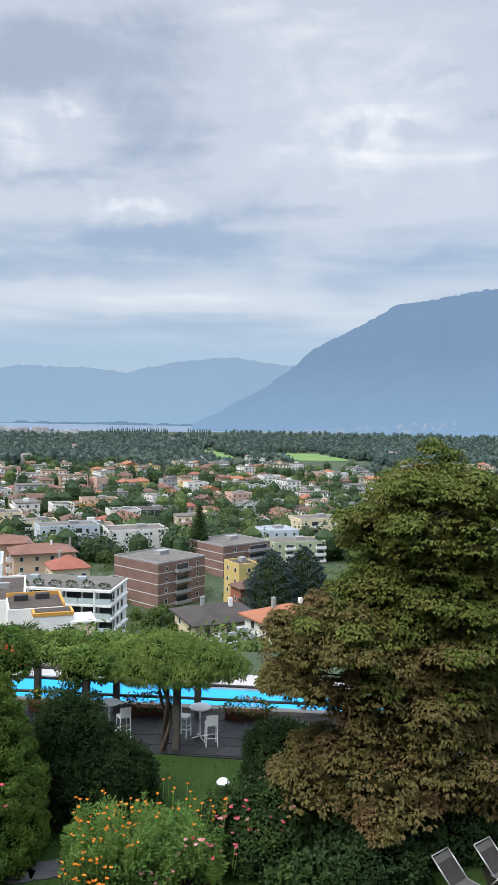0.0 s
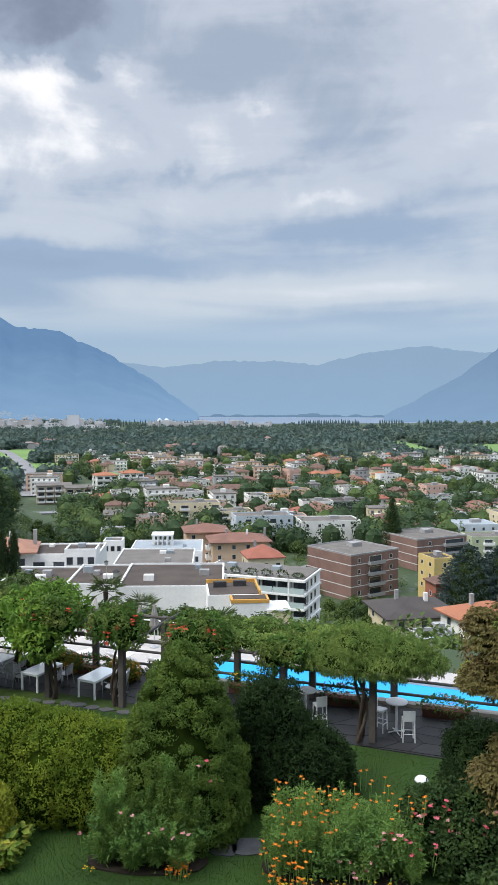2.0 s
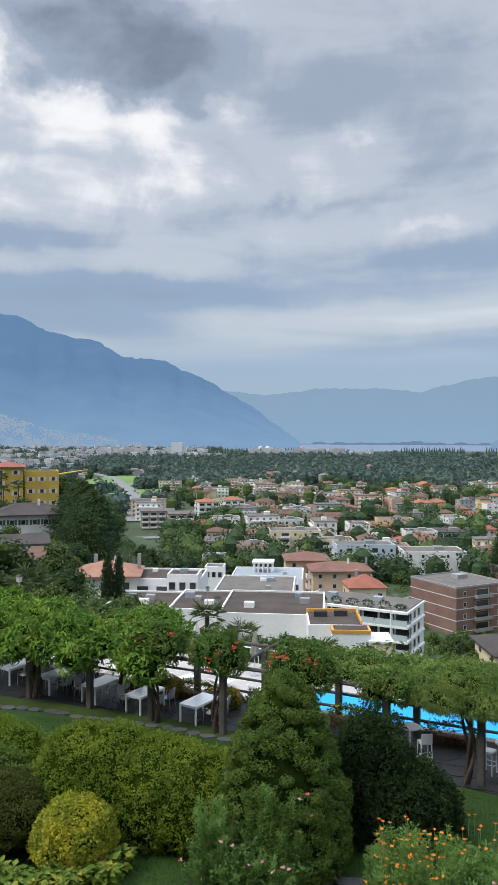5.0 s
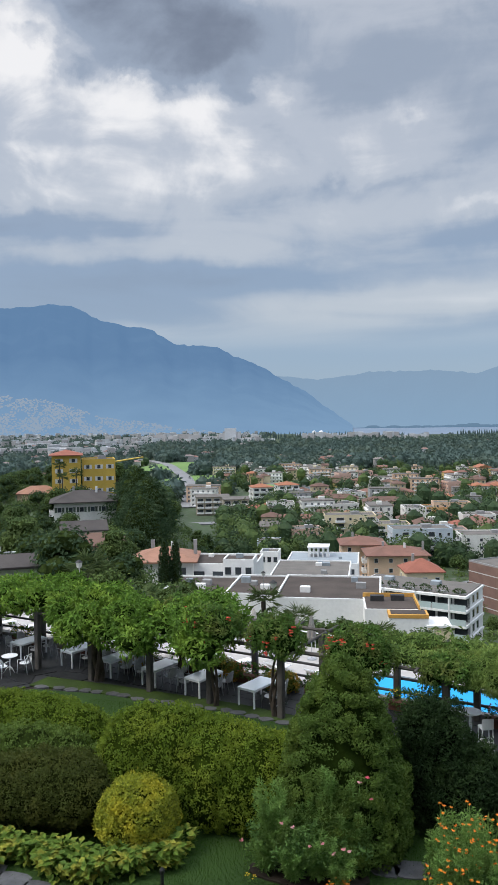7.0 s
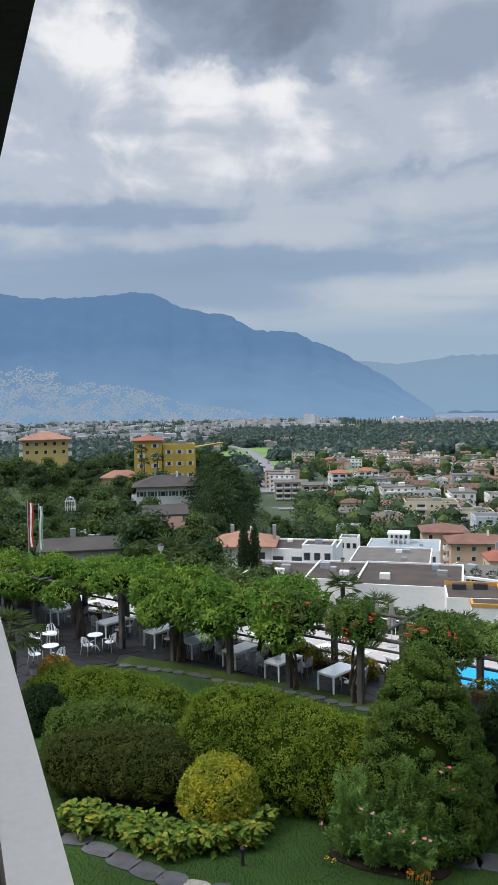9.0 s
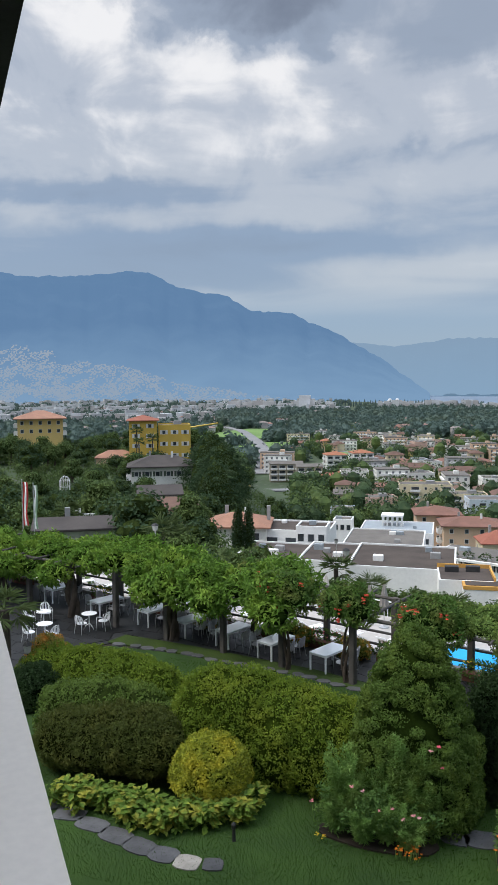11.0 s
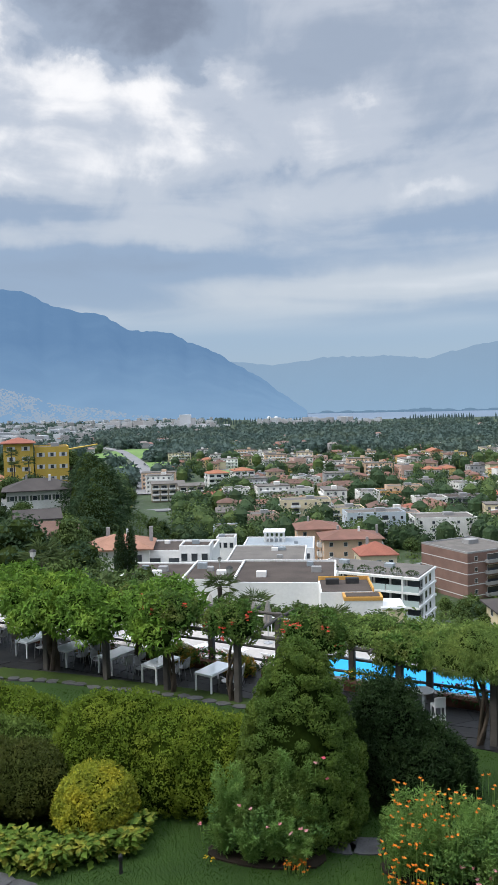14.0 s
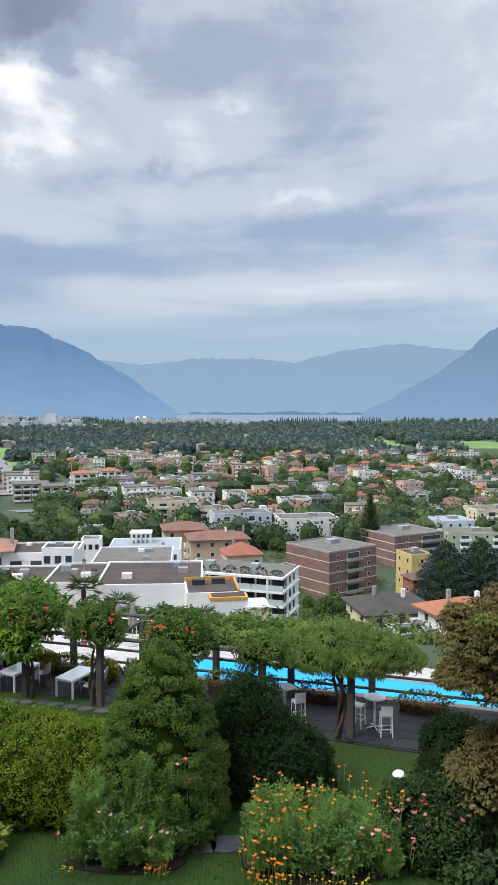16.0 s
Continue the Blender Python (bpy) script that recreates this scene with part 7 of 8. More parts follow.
scatter(115, 140, 300, 17, 46, (0, 1, 3, 2, 4), 1.5, (0.65, 1.05), 24)
scatter(14, 80, 150, -32, 15, (2, 5, 5), 1.0, (0.45, 0.65), 30)
scatter(68, 150, 330, -32, 20, (0, 1, 2, 4, 5), 1.5, (0.5, 0.9), 16)

for x, y, h, r in ((45.0, 184, 20, 7.2), (54.5, 188, 19, 7.0)):
    c = conifer("cedar_tree", "large blue-green cedar with layered branches", h, r, cedar_m, 3600, 0.75, [(0.05, 0.75), (0.2, 1.0), (0.45, 0.92), (0.7, 0.66), (0.88, 0.34), (1.0, 0.02)])
    c.matrix_world = pose(x, y, -22.3 - h + 0.5)
scatter(75, 80, 250, 20, 46, (0, 1, 3, 4, 1), 0.5, (0.55, 0.95), 10)
c = conifer("fir_tree", "tall dark fir between the apartment blocks", 24, 4.2, tree_ms[1], 2600, 0.7, [(0.03, 0.85), (0.2, 1.0), (0.5, 0.7), (0.8, 0.34), (1.0, 0.02)])
c.matrix_world = pose(41.6, 287, -46.5)
for x, y, h in ((-41.0, 110.5, 8.2), (-39.6, 111.4, 9.4)):
    c = conifer("cypress", "slim dark cypress beside the white house", h, 0.85, tree_ms[1], 1500, 0.3, [(0.02, 0.7), (0.25, 1.0), (0.6, 0.85), (0.88, 0.4), (1.0, 0.03)])
    c.matrix_world = pose(x, y, -7.0 - h)
for x, y, ztop, h, r in ((-78, 190, -1.0, 17, 8), (-68, 168, -6.5, 13, 7), (-71, 180, -3.0, 15, 7)):
    c = conifer("cedar_tree", "broad dark green conifer on the wooded slope", h, r, tree_ms[1], 3000, 0.65, [(0.05, 0.8), (0.25, 1.0), (0.5, 0.85), (0.75, 0.6), (0.92, 0.3), (1.0, 0.03)])
    c.matrix_world = pose(x, y, ztop - h)
for x, y, z, h, r in ((-38.5, 83, -12.5, 5.0, 2.6), (-30.5, 87, -15.0, 4.2, 2.4), (-35.0, 72, -9, 5.0, 2.4), (-16.5, 52, -5.0, 2.9, 1.6), (-9.5, 52, -5.2, 2.2, 1.4), (-12.5, 54, -5.4, 3.2, 1.5), (-4.0, 50, -5.2, 2.0, 1.4), (-22, 54, -5.5, 3.0, 1.6), (-44, 82, -10, 5.5, 2.8), (-52, 95, -12, 6.0, 2.8), (-60, 92, -12, 5.5, 2.6), (-103, 205, -15, 11, 2.2), (-112, 212, -14, 12, 2.2), (-107, 204, -15, 10, 2.0)):
    palm("green palm with fan-shaped fronds", h, r).matrix_world = pose(x, y, z)
yucca = palm("spiky cordyline with long narrow leaves", 2.6, 1.25)
yucca.matrix_world = pose(-17.9, 23.4, 0.3)

# garden hedges behind the deck
for k in range(16):
    x, y = spot(-38 + k * 1.9, 20.6 + RNG.uniform(-0.4, 0.6))
    plant(5, x, y, RNG.uniform(0.5, 0.68), -0.7)
for x, y, k, size in ((16.9, 147, 4, 0.9), (13.5, 150, 0, 0.75), (16.7, 172, 2, 1.0), (5.6, 190, 0, 0.8), (33, 146, 2, 0.8), (-146, 212, 3, 0.85), (-152, 210, 1, 0.8), (-139, 214, 0, 0.9), (-133, 216, 1, 0.8), (-160, 208, 0, 0.95)):
    plant(k, x, y, size)

# plain houses of the town, built once in a few kinds and repeated
house_kinds = [("white house with a red hipped roof", white_p, tile_red_m, 11, 9, 6, 2), ("peach house with a dull red roof", peach_p, tile_dull_m, 12, 9, 6, 2), ("cream house with a brown roof", cream_p, tile_brown_m, 10, 9, 7, 2),
               ("white flat-roofed apartment block", white_p, None, 16, 11, 9.5, 3), ("pink apartment block with a flat roof", pink_p, None, 14, 11, 9.5, 3), ("yellow house with an orange roof", yellow_p, tile_orange_m, 11, 9, 6, 2),
               ("grey house with a dark roof", grey_p, tile_dark_m, 10, 9, 5.5, 2), ("pale blue flat-roofed house", blue_p, None, 13, 10, 6.5, 2)]
firsts = []
for lab, wall_, roof_, w_, d_, h_, st in house_kinds:
    firsts.append(building("house", lab, 0, 0, 0, 0, w_, d_, h_, st, wall_, "hip" if roof_ else "flat", roof_ or gravel_m, ("windows", 4), ("windows", 0), down=4, category="house", group="houses of the town"))
placed = [False] * len(firsts)
made = tries = 0
while made < 135 and tries < 9000:
    tries += 1
    py = RNG.uniform(105, 250)
    r, a = 58 * 1357 / py, radians(RNG.uniform(-31, 38))
    x, y = -r * math.sin(a), r * math.cos(a)
    if math.degrees(a) > 14 and r < 440:
        continue
    if in_field(x, y) or near_road(x, y) or not is_free(x, y, 7, 2):
        continue
    k = int(RNG.integers(len(firsts)))
    m = pose(x, y, land(x, y) + 0.2, 0, 0, RNG.choice([10, 14, 20, -70, -78]) + RNG.uniform(-6, 6))
    if placed[k]:
        copy_thing(firsts[k], m)
    else:
        firsts[k].matrix_world = m
        placed[k] = True
    FEET.append((x, y, house_kinds[k][3] / 2, house_kinds[k][4] / 2))
    made += 1


def quarter(count, r0, r1):
    """The closely built quarters further out, past counting: walls, tiled or flat roofs, windows and balconies."""
    walls = {k: Geo() for k in ("white", "cream", "peach", "yellow", "grey")}
    roofs = {k: Geo() for k in ("dull", "brown", "orange", "gravel")}
    panes, slabs = Geo(), Geo()
    made = tries = 0
    while made < count and tries < count * 30:
        tries += 1
        r, a = RNG.uniform(r0, r1), radians(RNG.uniform(-32, 30))
        x, y = -r * math.sin(a), r * math.cos(a)
        if (math.degrees(a) > 15 and r < 430) or in_field(x, y) or near_road(x, y) or not is_free(x, y, 4.5, 0):
            continue
        block = RNG.uniform() < 0.3
        w, d, st = (RNG.uniform(15, 24), RNG.uniform(10, 13), int(RNG.integers(3, 5))) if block else (RNG.uniform(9, 14), RNG.uniform(8, 10.5), int(RNG.integers(2, 4)))
        h, tn = st * 2.9 + 0.4, float(RNG.choice([8, 12, 18, -74, -78])) + RNG.uniform(-5, 5)
        c, q = math.cos(radians(tn)), math.sin(radians(tn))
        base = land(x, y)
        hue = ("white", "cream", "white", "peach", "yellow", "grey", "cream", "white")[int(RNG.integers(8))]
        walls[hue].box(x, y, base - 3, w, d, h + 3, tn)
        if block and RNG.uniform() < 0.85 or RNG.uniform() < 0.35:
            roofs["gravel"].box(x, y, base + h, w + 0.3, d + 0.3, 0.4, tn)
            walls[hue].box(x + c * w * 0.15, y + q * w * 0.15, base + h + 0.4, 3.2, 2.6, 1.6, tn)
        else:
            g = Geo()
            roof_hip(g, w, d, h, 0.7, min(w, d) * 0.21, RNG.uniform() < 0.5)
            v = np.concatenate(g.v)
            roofs[("dull", "brown", "orange", "dull", "brown", "brown", "dull")[int(RNG.integers(7))]].add(np.stack([x + c * v[:, 0] - q * v[:, 1], y + q * v[:, 0] + c * v[:, 1], base + v[:, 2]], 1), g.f)
            walls["grey"].box(x + c * w * 0.2, y + q * w * 0.2, base + h + 0.5, 0.7, 0.7, min(w, d) * 0.21 + 0.6, tn)
        for face in range(4):
            width, deep = (w, d) if face % 2 == 0 else (d, w)
            fa = radians(tn + 90 * face)
            fc, fs = math.cos(fa), math.sin(fa)
            if fc * y - fs * x < 0 and face:
                continue
            n = max(int(width / 3.2), 2)
            for s_ in range(st):
                zz = base + s_ * 2.9
                if block and face in (0, 2):
                    px, py_ = 0.0, -deep / 2 - 0.55
                    slabs.box(x + fc * px - fs * py_, y + fs * px + fc * py_, zz + 0.1, width * 0.8, 1.1, 1.05, math.degrees(fa))
                for i in range(n):
                    px, py_ = (i + 0.5) / n * width - width / 2, -deep / 2
                    panes.box(x + fc * px - fs * py_, y + fs * px + fc * py_, zz + 0.95, 1.25, 0.16, 1.45, math.degrees(fa))
        FEET.append((x, y, w / 2, d / 2))
        made += 1
    for hue, g in walls.items():
        tagged(g.make("quarter_walls", paint(hue, (0.6, 0.6, 0.6))), hue + " rendered walls of the houses across the plain", "houses", kind="stuff")
    for hue, g in roofs.items():
        tagged(g.make("quarter_roofs", {"dull": tile_dull_m, "brown": tile_brown_m, "orange": tile_orange_m, "gravel": gravel_m}[hue]), {"dull": "dull red tiled", "brown": "brown tiled", "orange": "orange tiled", "gravel": "grey flat"}[hue] + " roofs of the houses across the plain", "roofs", kind="stuff")
    tagged(panes.make("quarter_windows", surface("far_panes", (0.15, 0.155, 0.165), (0.10, 0.105, 0.115), rough=0.3, scale=0.1, fine=1, bump=0.0)), "dark window panes of the houses across the plain", "windows", kind="stuff")
    tagged(slabs.make("quarter_balconies", whiteconc_m), "white balconies of the blocks across the plain", "balconies", kind="stuff")


quarter(240, 350, 960)


def town_trees(count, r0, r1):
    """The trees between the houses further out, past counting."""
    c, size = [], []
    for _ in range(count * 12):
        py = RNG.uniform(58 * 1357 / r1, 58 * 1357 / r0)
        r, a = 58 * 1357 / py, radians(RNG.uniform(-32, 40))
        x, y = -r * math.sin(a), r * math.cos(a)
        if (math.degrees(a) > 16 and r < 430) or in_field(x, y) or near_road(x, y) or not is_free(x, y, 0.3, 3):
            continue
        c.append((x, y))
        size.append(RNG.uniform(2.2, 6.2))
        if len(c) == count:
            break
    g = Geo()
    size = np.array(size)
    n, per = len(c), 150
    mid = np.stack([np.array(c)[:, 0], np.array(c)[:, 1], PLAIN + size * 1.25], 1)
    d = RNG.normal(0, 1, (n, per, 3))
    d /= np.linalg.norm(d, axis=2)[:, :, None]
    lump = 1 + 0.3 * np.sin(d[:, :, :1] * 4 + RNG.uniform(0, 6, (n, 1, 1))) * np.cos(d[:, :, 1:2] * 5) + RNG.uniform(-0.12, 0.1, (n, per, 1))
    p = mid[:, None, :] + d * lump * np.stack([size, size, size * RNG.uniform(0.9, 1.5, n)], 1)[:, None, :]
    dd = d.reshape(-1, 3)
    g.leaves(p.reshape(-1, 3), facing(dd), 1.25, 0.9, 0.15, 0.3, dd)
    for q, s in zip(mid, size):
        g.lathe(q[0], q[1], [(0.12 * s, PLAIN - 1), (0.75 * s, q[2] - 0.4 * s), (0.7 * s, q[2] + 0.45 * s), (0.15 * s, q[2] + 0.9 * s)], 7)
    return g



def undergrowth(count, r0, r1, a0, a1):
    """Bushes that cover the slopes, past counting."""
    c = []
    while len(c) < count:
        r, a = RNG.uniform(r0, r1), radians(RNG.uniform(a0, a1))
        x, y = -r * math.sin(a), r * math.cos(a)
        if not any(math.hypot(fx - x, fy - y) < max(hw, hd) + 1.0 for fx, fy, hw, hd in FEET):
            c.append((x, y, land(x, y)))
    g = Geo()
    mid = np.array(c)
    size = RNG.uniform(1.0, 2.3, count)
    mid[:, 2] += size * 0.35
    per = 90
    d = RNG.normal(0, 1, (count, per, 3))
    d /= np.linalg.norm(d, axis=2)[:, :, None]
    p = mid[:, None, :] + d * RNG.uniform(0.75, 1.1, (count, per, 1)) * np.stack([size * 1.3, size * 1.3, size], 1)[:, None, :]
    dd = d.reshape(-1, 3)
    return g.leaves(p.reshape(-1, 3), facing(dd), 0.6, 0.42, 0.15, 0.3, dd)


tagged(undergrowth(2600, 58, 330, 15, 48).make("undergrowth", tree_ms[0]), "bushes and hedges covering the wooded slope", "bushes", kind="stuff")
tagged(undergrowth(700, 62, 330, -34, 18).make("undergrowth", tree_ms[2]), "garden hedges and bushes below the terrace", "bushes", kind="stuff")
tagged(town_trees(560, 300, 1000).make("town_trees", tree_ms[0]), "green trees and gardens between the houses", "trees", kind="stuff")
tagged(town_trees(820, 300, 1000).make("town_trees", tree_ms[1]), "dark trees between the houses of the town", "trees", kind="stuff")

# wall colours dulled to grey, with the haze of distance painted in
far_wall_m = surface("hazed_walls", (0.60, 0.62, 0.65), (0.40, 0.38, 0.37), rough=0.9, scale=0.02, fine=0.5, bump=0.0, island=1.0)
far_roof_m = surface("far_roofs", (0.30, 0.17, 0.14), (0.25, 0.23, 0.22), rough=0.9, scale=0.02, fine=0.5, bump=0.0, island=1.0)
walls_g, roofs_g = Geo(), Geo()
for k in range(420):
    py = RNG.uniform(40, 90)
    r, left = 58 * 1357 / py, RNG.uniform(-32, 44)
    x, y = -r * math.sin(radians(left)), r * math.cos(radians(left))
    if in_field(x, y) or near_road(x, y) or (left < 14 and r > 1000 and RNG.uniform() < 0.8):
        continue
    w_, d_, h_, tn = RNG.uniform(7, 15), RNG.uniform(7, 11), RNG.choice([3, 3, 5, 8]), RNG.choice([12, 20, -70])
    walls_g.box(x, y, PLAIN - 1, w_, d_, h_ + 1 + 3, tn)
    roofs_g.box(x, y, PLAIN + h_ + 3, w_ + 1, d_ + 1, 1.8, tn, 0.4)
for k in range(34):
    s = k / 33
    x, y = -330 + 300 * s + RNG.uniform(-4, 4), 1930 + RNG.uniform(-25, 25)
    walls_g.box(x, y, PLAIN, RNG.uniform(9, 18), 12, RNG.uniform(14, 24), 5)
for x, y, w_, h_ in ((-475, 1736, 26, 38), (-462, 1740, 20, 30), (-493, 1738, 18, 26), (-440, 1725, 60, 15), (-520, 1700, 50, 14), (-395, 1735, 50, 13), (-560, 1730, 30, 24), (-590, 1740, 26, 26), (-620, 1745, 24, 22), (-655, 1750, 30, 24), (-690, 1752, 26, 20)):
    walls_g.box(x, y, PLAIN, w_, 14, h_, 8)
for k in range(200):
    left, r = RNG.uniform(22, 44), RNG.uniform(1150, 1750)
    walls_g.box(-r * math.sin(radians(left)), r * math.cos(radians(left)), PLAIN, RNG.uniform(10, 26), 12, RNG.uniform(10, 20), left + RNG.uniform(-20, 20))
for k in range(420):
    left, r = RNG.uniform(13, 46), RNG.uniform(1700, 2860)
    walls_g.box(-r * math.sin(radians(left)), r * math.cos(radians(left)), PLAIN, RNG.uniform(9, 24), 12, RNG.uniform(7, 19), left + RNG.uniform(-25, 25))
tagged(walls_g.make("far_houses", far_wall_m), "pale far houses and blocks across the plain", "houses", kind="stuff")
tagged(roofs_g.make("far_roofs", far_roof_m), "dull red and grey roofs of the far houses", "roofs", kind="stuff")

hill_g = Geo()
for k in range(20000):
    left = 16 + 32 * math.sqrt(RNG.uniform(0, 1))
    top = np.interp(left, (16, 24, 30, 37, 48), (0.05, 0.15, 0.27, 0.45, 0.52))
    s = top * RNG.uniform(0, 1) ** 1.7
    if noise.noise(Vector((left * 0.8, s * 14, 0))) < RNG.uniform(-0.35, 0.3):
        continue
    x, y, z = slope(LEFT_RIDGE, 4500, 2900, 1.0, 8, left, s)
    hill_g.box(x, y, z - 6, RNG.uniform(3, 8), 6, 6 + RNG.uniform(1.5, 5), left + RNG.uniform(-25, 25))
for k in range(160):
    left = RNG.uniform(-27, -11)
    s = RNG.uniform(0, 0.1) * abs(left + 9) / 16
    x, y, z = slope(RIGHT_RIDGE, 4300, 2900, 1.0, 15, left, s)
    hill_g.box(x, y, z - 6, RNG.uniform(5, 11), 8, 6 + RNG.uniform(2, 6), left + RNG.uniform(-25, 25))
# the haze over these houses is painted as their own glow
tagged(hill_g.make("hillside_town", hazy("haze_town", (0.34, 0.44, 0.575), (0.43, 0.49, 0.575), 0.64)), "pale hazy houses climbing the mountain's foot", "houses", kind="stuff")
domes = Geo()
for x in (-372, -350):
    domes.lathe(x, 2330, [(7, PLAIN), (7.5, PLAIN + 12), (6.5, PLAIN + 17), (3.5, PLAIN + 20.5), (0.3, PLAIN + 21.5)], 12)
tagged(domes.make("far_domes", surface("white_dome", (0.7, 0.72, 0.75), (0.66, 0.68, 0.71), scale=0.1, fine=1, bump=0)), "pair of small white domes by the lake", "tanks", kind="stuff")

# ---- small things ----
def flag(label, x, y, z, h, colours):
    t = thing("flag", x, y, z, 0, label, "flag", "flags in the garden")
    Geo().tube([(0, 0, 0), (0, 0, h)], [0.04, 0.025], 7).make("pole", alu_m, t)
    for k, c in enumerate(colours):
        w0, w1 = 0.03 + 0.11 * k, 0.03 + 0.11 * (k + 1)
        v = []
        for i in range(9):
            zz = h - 0.15 - i * 0.31
            sway = 0.05 * math.sin(i * 0.9)
            for q in (w0, w1):
                v += [(q + sway, 0.03 * math.sin(i * 1.3 + q * 9), zz), (q + sway, 0.03 * math.sin(i * 1.3 + q * 9) + 0.012, zz)]
        f = []
        for i in range(8):
            a, b = i * 4, i * 4 + 4
            f += [(a, a + 2, b + 2, b), (a + 1, b + 1, b + 3, a + 3), (a, b, b + 1, a + 1), (a + 2, a + 3, b + 3, b + 2)]
        f += [(0, 1, 3, 2), (32, 34, 35, 33)]
        Geo().add(v, f).make("cloth", c, t)
    return t


red_cloth = surface("red_cloth", (0.45, 0.05, 0.05), (0.36, 0.04, 0.04), rough=0.85, scale=3, fine=30)
flag("red and white flag hanging on a slim pole", -26.6, 36.6, -0.5, 6.4, (red_cloth, white_m, red_cloth))
flag("pale green and white flag hanging on a pole", -26.0, 36.8, -0.5, 6.2, (white_m, surface("green_cloth", (0.25, 0.36, 0.25), (0.2, 0.3, 0.2), rough=0.85, scale=3, fine=30)))

banana = thing("banana_plant", -24.6, 34.2, 0, 0, "banana plant with long upright green leaves", "plant")
for k in range(9):
    a, tilt_ = k * 2.4, RNG.uniform(0.15, 0.8)
    pts, v, f = [], [], []
    for i in range(8):
        s = i / 7
        r = 1.7 * s * math.sin(tilt_) + 0.3 * s * s
        z = 1.6 + 2.2 * s * math.cos(tilt_) - 0.7 * s * s * tilt_
        w = 0.24 * math.sin(math.pi * min(s * 0.93 + 0.07, 1.0)) + 0.01
        x, y = r * math.cos(a), r * math.sin(a)
        nx, ny = -math.sin(a) * w, math.cos(a) * w
        v += [(x + nx, y + ny, z + 0.05), (x, y, z), (x - nx, y - ny, z + 0.05)]
    for i in range(7):
        q = i * 3
        f += [(q, q + 1, q + 4, q + 3), (q + 1, q + 2, q + 5, q + 4)]
    Geo().add(v, f).make("leaf", wist_m, banana)
Geo().tube([(0, 0, 0), (0, 0, 1.8)], [0.16, 0.1], 8).make("stem", wist_m, banana)


def lantern_post(label, x, y, ztop, h):
    t = thing("street_lamp", x, y, ztop - h, 0, label, "lamp", "lanterns by the deck")
    Geo().tube([(0, 0, 0), (0, 0, h - 0.5)], [0.06, 0.04], 8).make("pole", alu_m, t)
    Geo().lathe(0, 0, [(0.06, h - 0.5), (0.2, h - 0.42), (0.28, h - 0.05), (0.08, h - 0.42)], 6).make("lantern_glass", surface("lamp_glass", (0.55, 0.55, 0.52), (0.5, 0.5, 0.48), rough=0.2), t)
    Geo().lathe(0, 0, [(0.32, h - 0.05), (0.16, h + 0.08), (0.03, h + 0.15)], 6).make("cap", black_m, t)


lantern_post("grey garden lantern on a tall post", -26.9, 53.8, 0.3, 6)
lantern_post("grey garden lantern on a post by the deck", -12.5, 57.5, -1.5, 5)
lantern_post("pale street lamp below the terrace", -22.5, 97.5, -9.0, 8)

crane = thing("crane", -168, 384, PLAIN, 0, "small yellow construction crane among the trees", "crane")
crane_m = surface("crane_yellow", (0.6, 0.42, 0.08), (0.5, 0.35, 0.07), rough=0.6, scale=0.5, fine=5)
Geo().box(0, 0, 0, 1.2, 1.2, 35).make("mast", crane_m, crane)
Geo().tube([(-7, 2, 35.5), (16, -4, 39)], [0.6, 0.35], 5).make("jib", crane_m, crane)
Geo().box(-6, 1.7, 33.2, 2.5, 1.5, 2.2).make("counterweight", greyconc_m, crane)

# cars, parked and on the road
car_glass = surface("car_glass", (0.03, 0.035, 0.04), (0.025, 0.03, 0.035), rough=0.1, scale=1, fine=5, bump=0)
tyre_m = surface("tyre_rubber", (0.02, 0.02, 0.02), (0.03, 0.03, 0.03), rough=0.9, scale=3, fine=20)


def car(label, colour, x, y, turn):
    t = thing("car", x, y, land(x, y) + 0.85, turn, label, "car", "cars of the town")
    m = surface("car_" + label.split()[0], colour, tuple(v * 0.9 for v in colour), rough=0.3, scale=1, fine=10, bump=0.0, spec=0.5, wear=0.1)
    g = Geo().soft_box(0, 0, 0.3, 1.75, 4.2, 0.55, 0.12)
    g.make("body", m, t)
    Geo().box(0, 0.15, 0.85, 1.6, 2.4, 0.5, 0, 0.8).make("cabin", car_glass, t)
    Geo().box(0, 0.15, 1.35, 1.28, 1.8, 0.06).make("roof", m, t)
    for sx in (-0.8, 0.8):
        for sy in (-1.3, 1.3):
            Geo().tube([(sx - 0.1, sy, 0.3), (sx + 0.1, sy, 0.3)], 0.32, 10).make("wheel", tyre_m, t)


for k, (x, y, tn, c) in enumerate(((-230, 700, 20, "white"), (-238, 716, 20, "grey"), (-243, 730, 20, "black"), (-205, 626, 18, "white"), (-188, 575, 20, "blue"), (-112, 405, -50, "white"), (-104, 425, -40, "grey"), (-98, 360, -78, "white"), (-128, 225, 60, "white"), (10, 268, -40, "grey"), (30, 296, -30, "black"), (60, 500, 4, "white"), (-20, 345, -75, "red"))):
    car(c + " car on the town road", {"white": (0.7, 0.7, 0.7), "grey": (0.3, 0.31, 0.32), "black": (0.03, 0.03, 0.035), "blue": (0.06, 0.1, 0.22), "red": (0.35, 0.04, 0.03)}[c], x, y, tn)

# ---- grass, paving stones ----
n = 120000
gx, gy = RNG.uniform(-13.5, 7.5, n), RNG.uniform(14.6, 28, n)
g = Geo().leaves(np.stack([gx, gy, np.full(n, -0.005)], 1), np.tile([0.0, 0.0, 1.0], (n, 1)), 0.05, 0.014, 0.1, 0.45)
rel = [Vector((x - ROW.x, y - ROW.y)) for x, y in zip(gx, gy)]
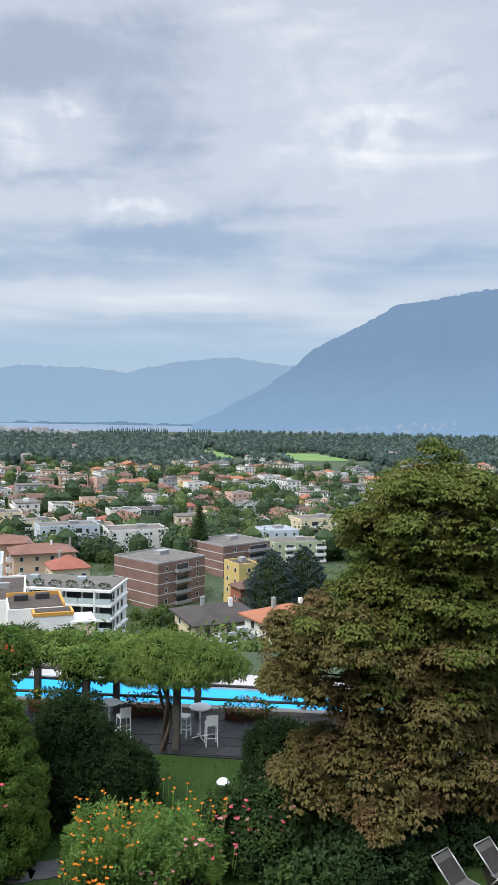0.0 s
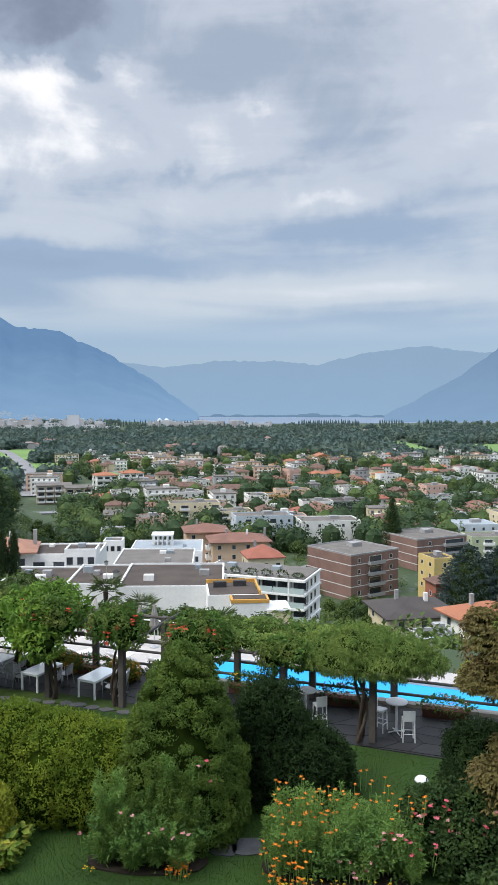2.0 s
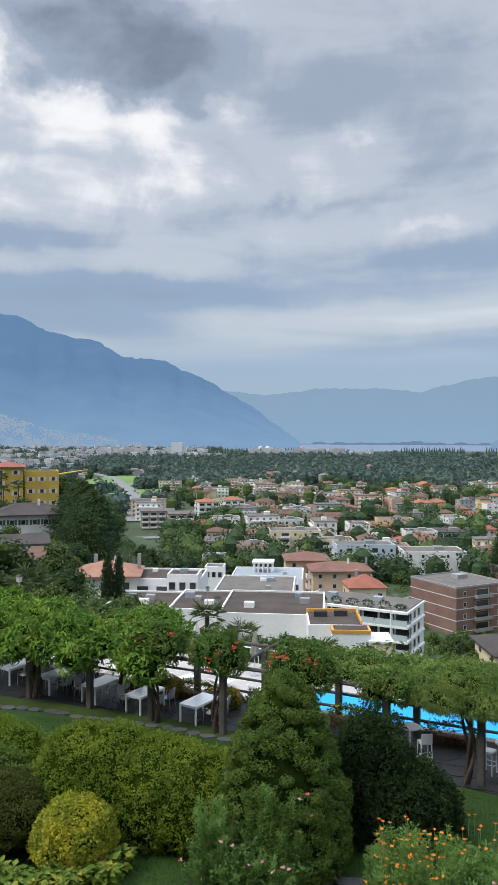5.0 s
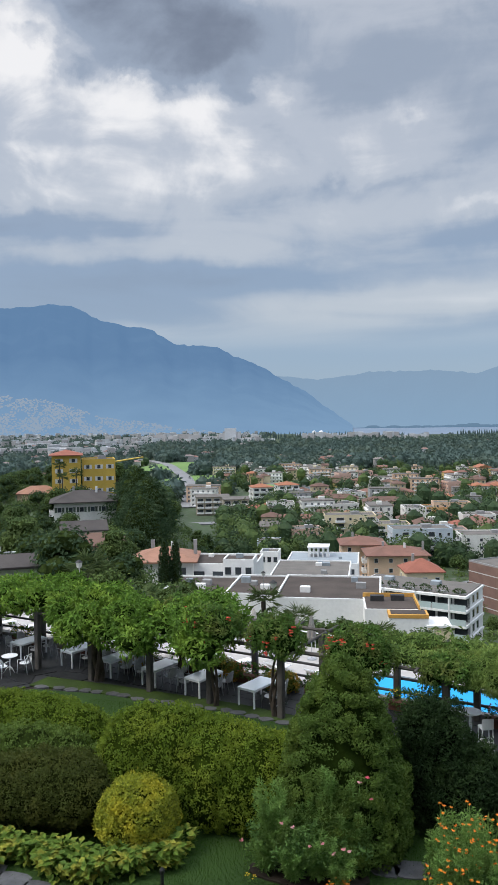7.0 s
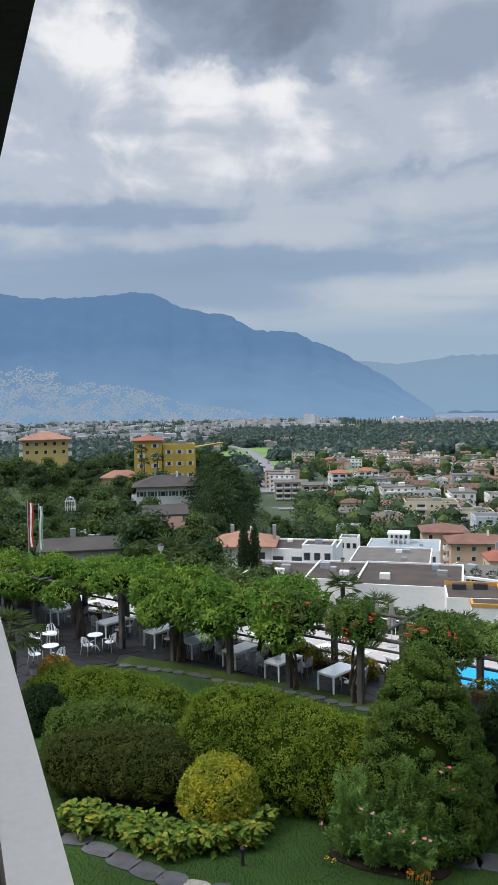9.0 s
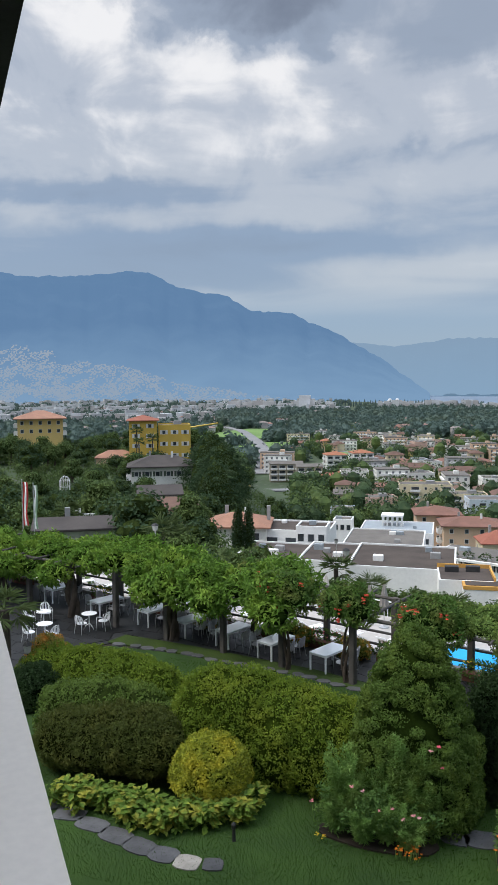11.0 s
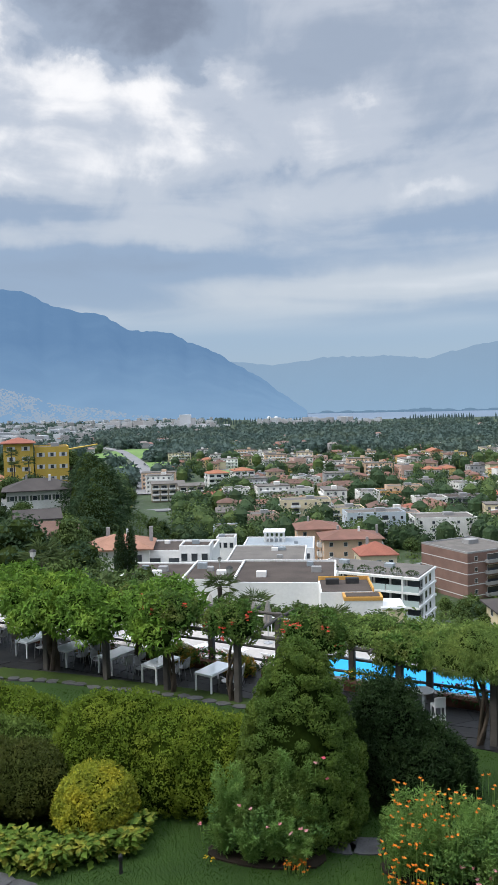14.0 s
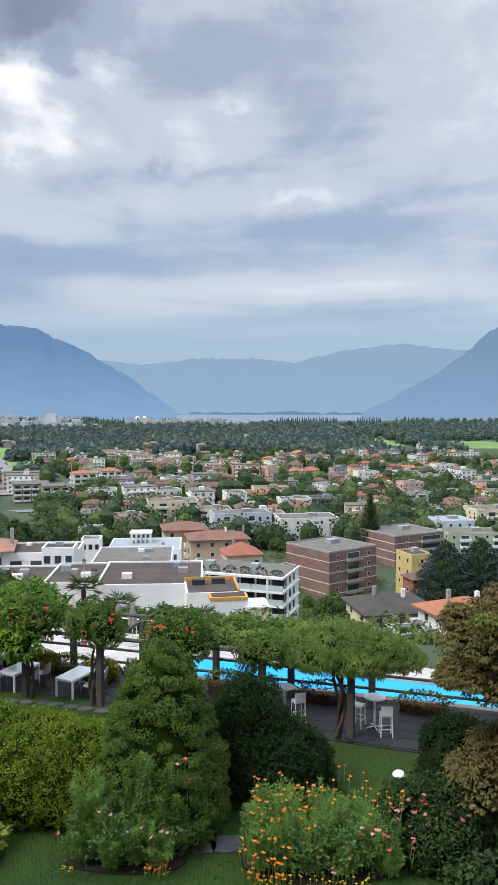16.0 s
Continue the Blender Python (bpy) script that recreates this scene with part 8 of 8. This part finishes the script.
keep = np.array([q.dot(ACROSS) < np.interp(q.dot(ALONG), (-16.4, -10.7, -5, 9), (-1.3, -0.6, -0.45, -0.75)) for q in rel])
v = np.concatenate(g.v).reshape(n, 4, 3)[keep]
h = Geo()
i = np.arange(len(v)) * 4
h.v, h.n, h.f = [v.reshape(-1, 3)], len(v) * 4, np.concatenate([np.stack([i, i + 1, i + 2], 1), np.stack([i, i + 2, i + 3], 1)]).tolist()
tagged(h.make("grass", leaf_surface("grass_blades", (0.027, 0.060, 0.008), (0.020, 0.046, 0.006), (0.034, 0.070, 0.010), scale=0.6)), "short blades of grass over the lawn", "grass", kind="stuff")

rs = random.Random(4)


def flagstones(s0, s1, w0, w1, cell, inside=None, z=0.0):
    """Irregular slabs laid close together: jittered corners, each slab an object of its own."""
    nx, ny = int((s1 - s0) / cell), int((w1 - w0) / (cell * 0.8))
    px = {(a, b): (s0 + (s1 - s0) * a / nx + rs.uniform(-0.2, 0.2) * cell + (0.5 * cell if b % 2 else 0), w0 + (w1 - w0) * b / ny + rs.uniform(-0.13, 0.13) * cell) for a in range(nx + 1) for b in range(ny + 1)}
    for a in range(nx):
        for b in range(ny):
            quad = [px[(a, b)], px[(a + 1, b)], px[(a + 1, b + 1)], px[(a, b + 1)]]
            cs, cw = sum(q[0] for q in quad) / 4, sum(q[1] for q in quad) / 4
            if inside and not inside(cs, cw):
                continue
            out = [spot(cs + (q[0] - cs) * 0.972, cw + (q[1] - cw) * 0.972) for q in quad]
            Geo().slab(out, -0.03, z + rs.uniform(0.0, 0.008)).make("stone", slate_m, paving)


flagstones(-20, 8.5, -0.4, 3.2, 0.85, lambda s, w: w > np.interp(s, (-20, -16.4, -10.7, -4, 8), (-0.2, 0.1, 0.55, 0.1, -0.4)))
flagstones(-26, -20.2, -7, 0.0, 0.95)
for k in range(26):
    s = -19 + k * 0.62 + rs.uniform(-0.1, 0.1)
    w = np.interp(s, (-20, -16.4, -10.7, -3), (-1.75, -1.12, -0.42, -0.3)) + rs.uniform(-0.1, 0.1)
    x, y = spot(s, w)
    out = []
    for i in range(7):
        a = 2 * math.pi * i / 7
        out.append((x + rs.uniform(0.22, 0.36) * math.cos(a), y + rs.uniform(0.16, 0.26) * math.sin(a)))
    ob = Geo().slab(out, -0.05, 0.03).make("edging_stone", stone_m)
    tagged(ob, "flat dark stone in the grass before the paving", "stone", "stones along the lawn's edge")
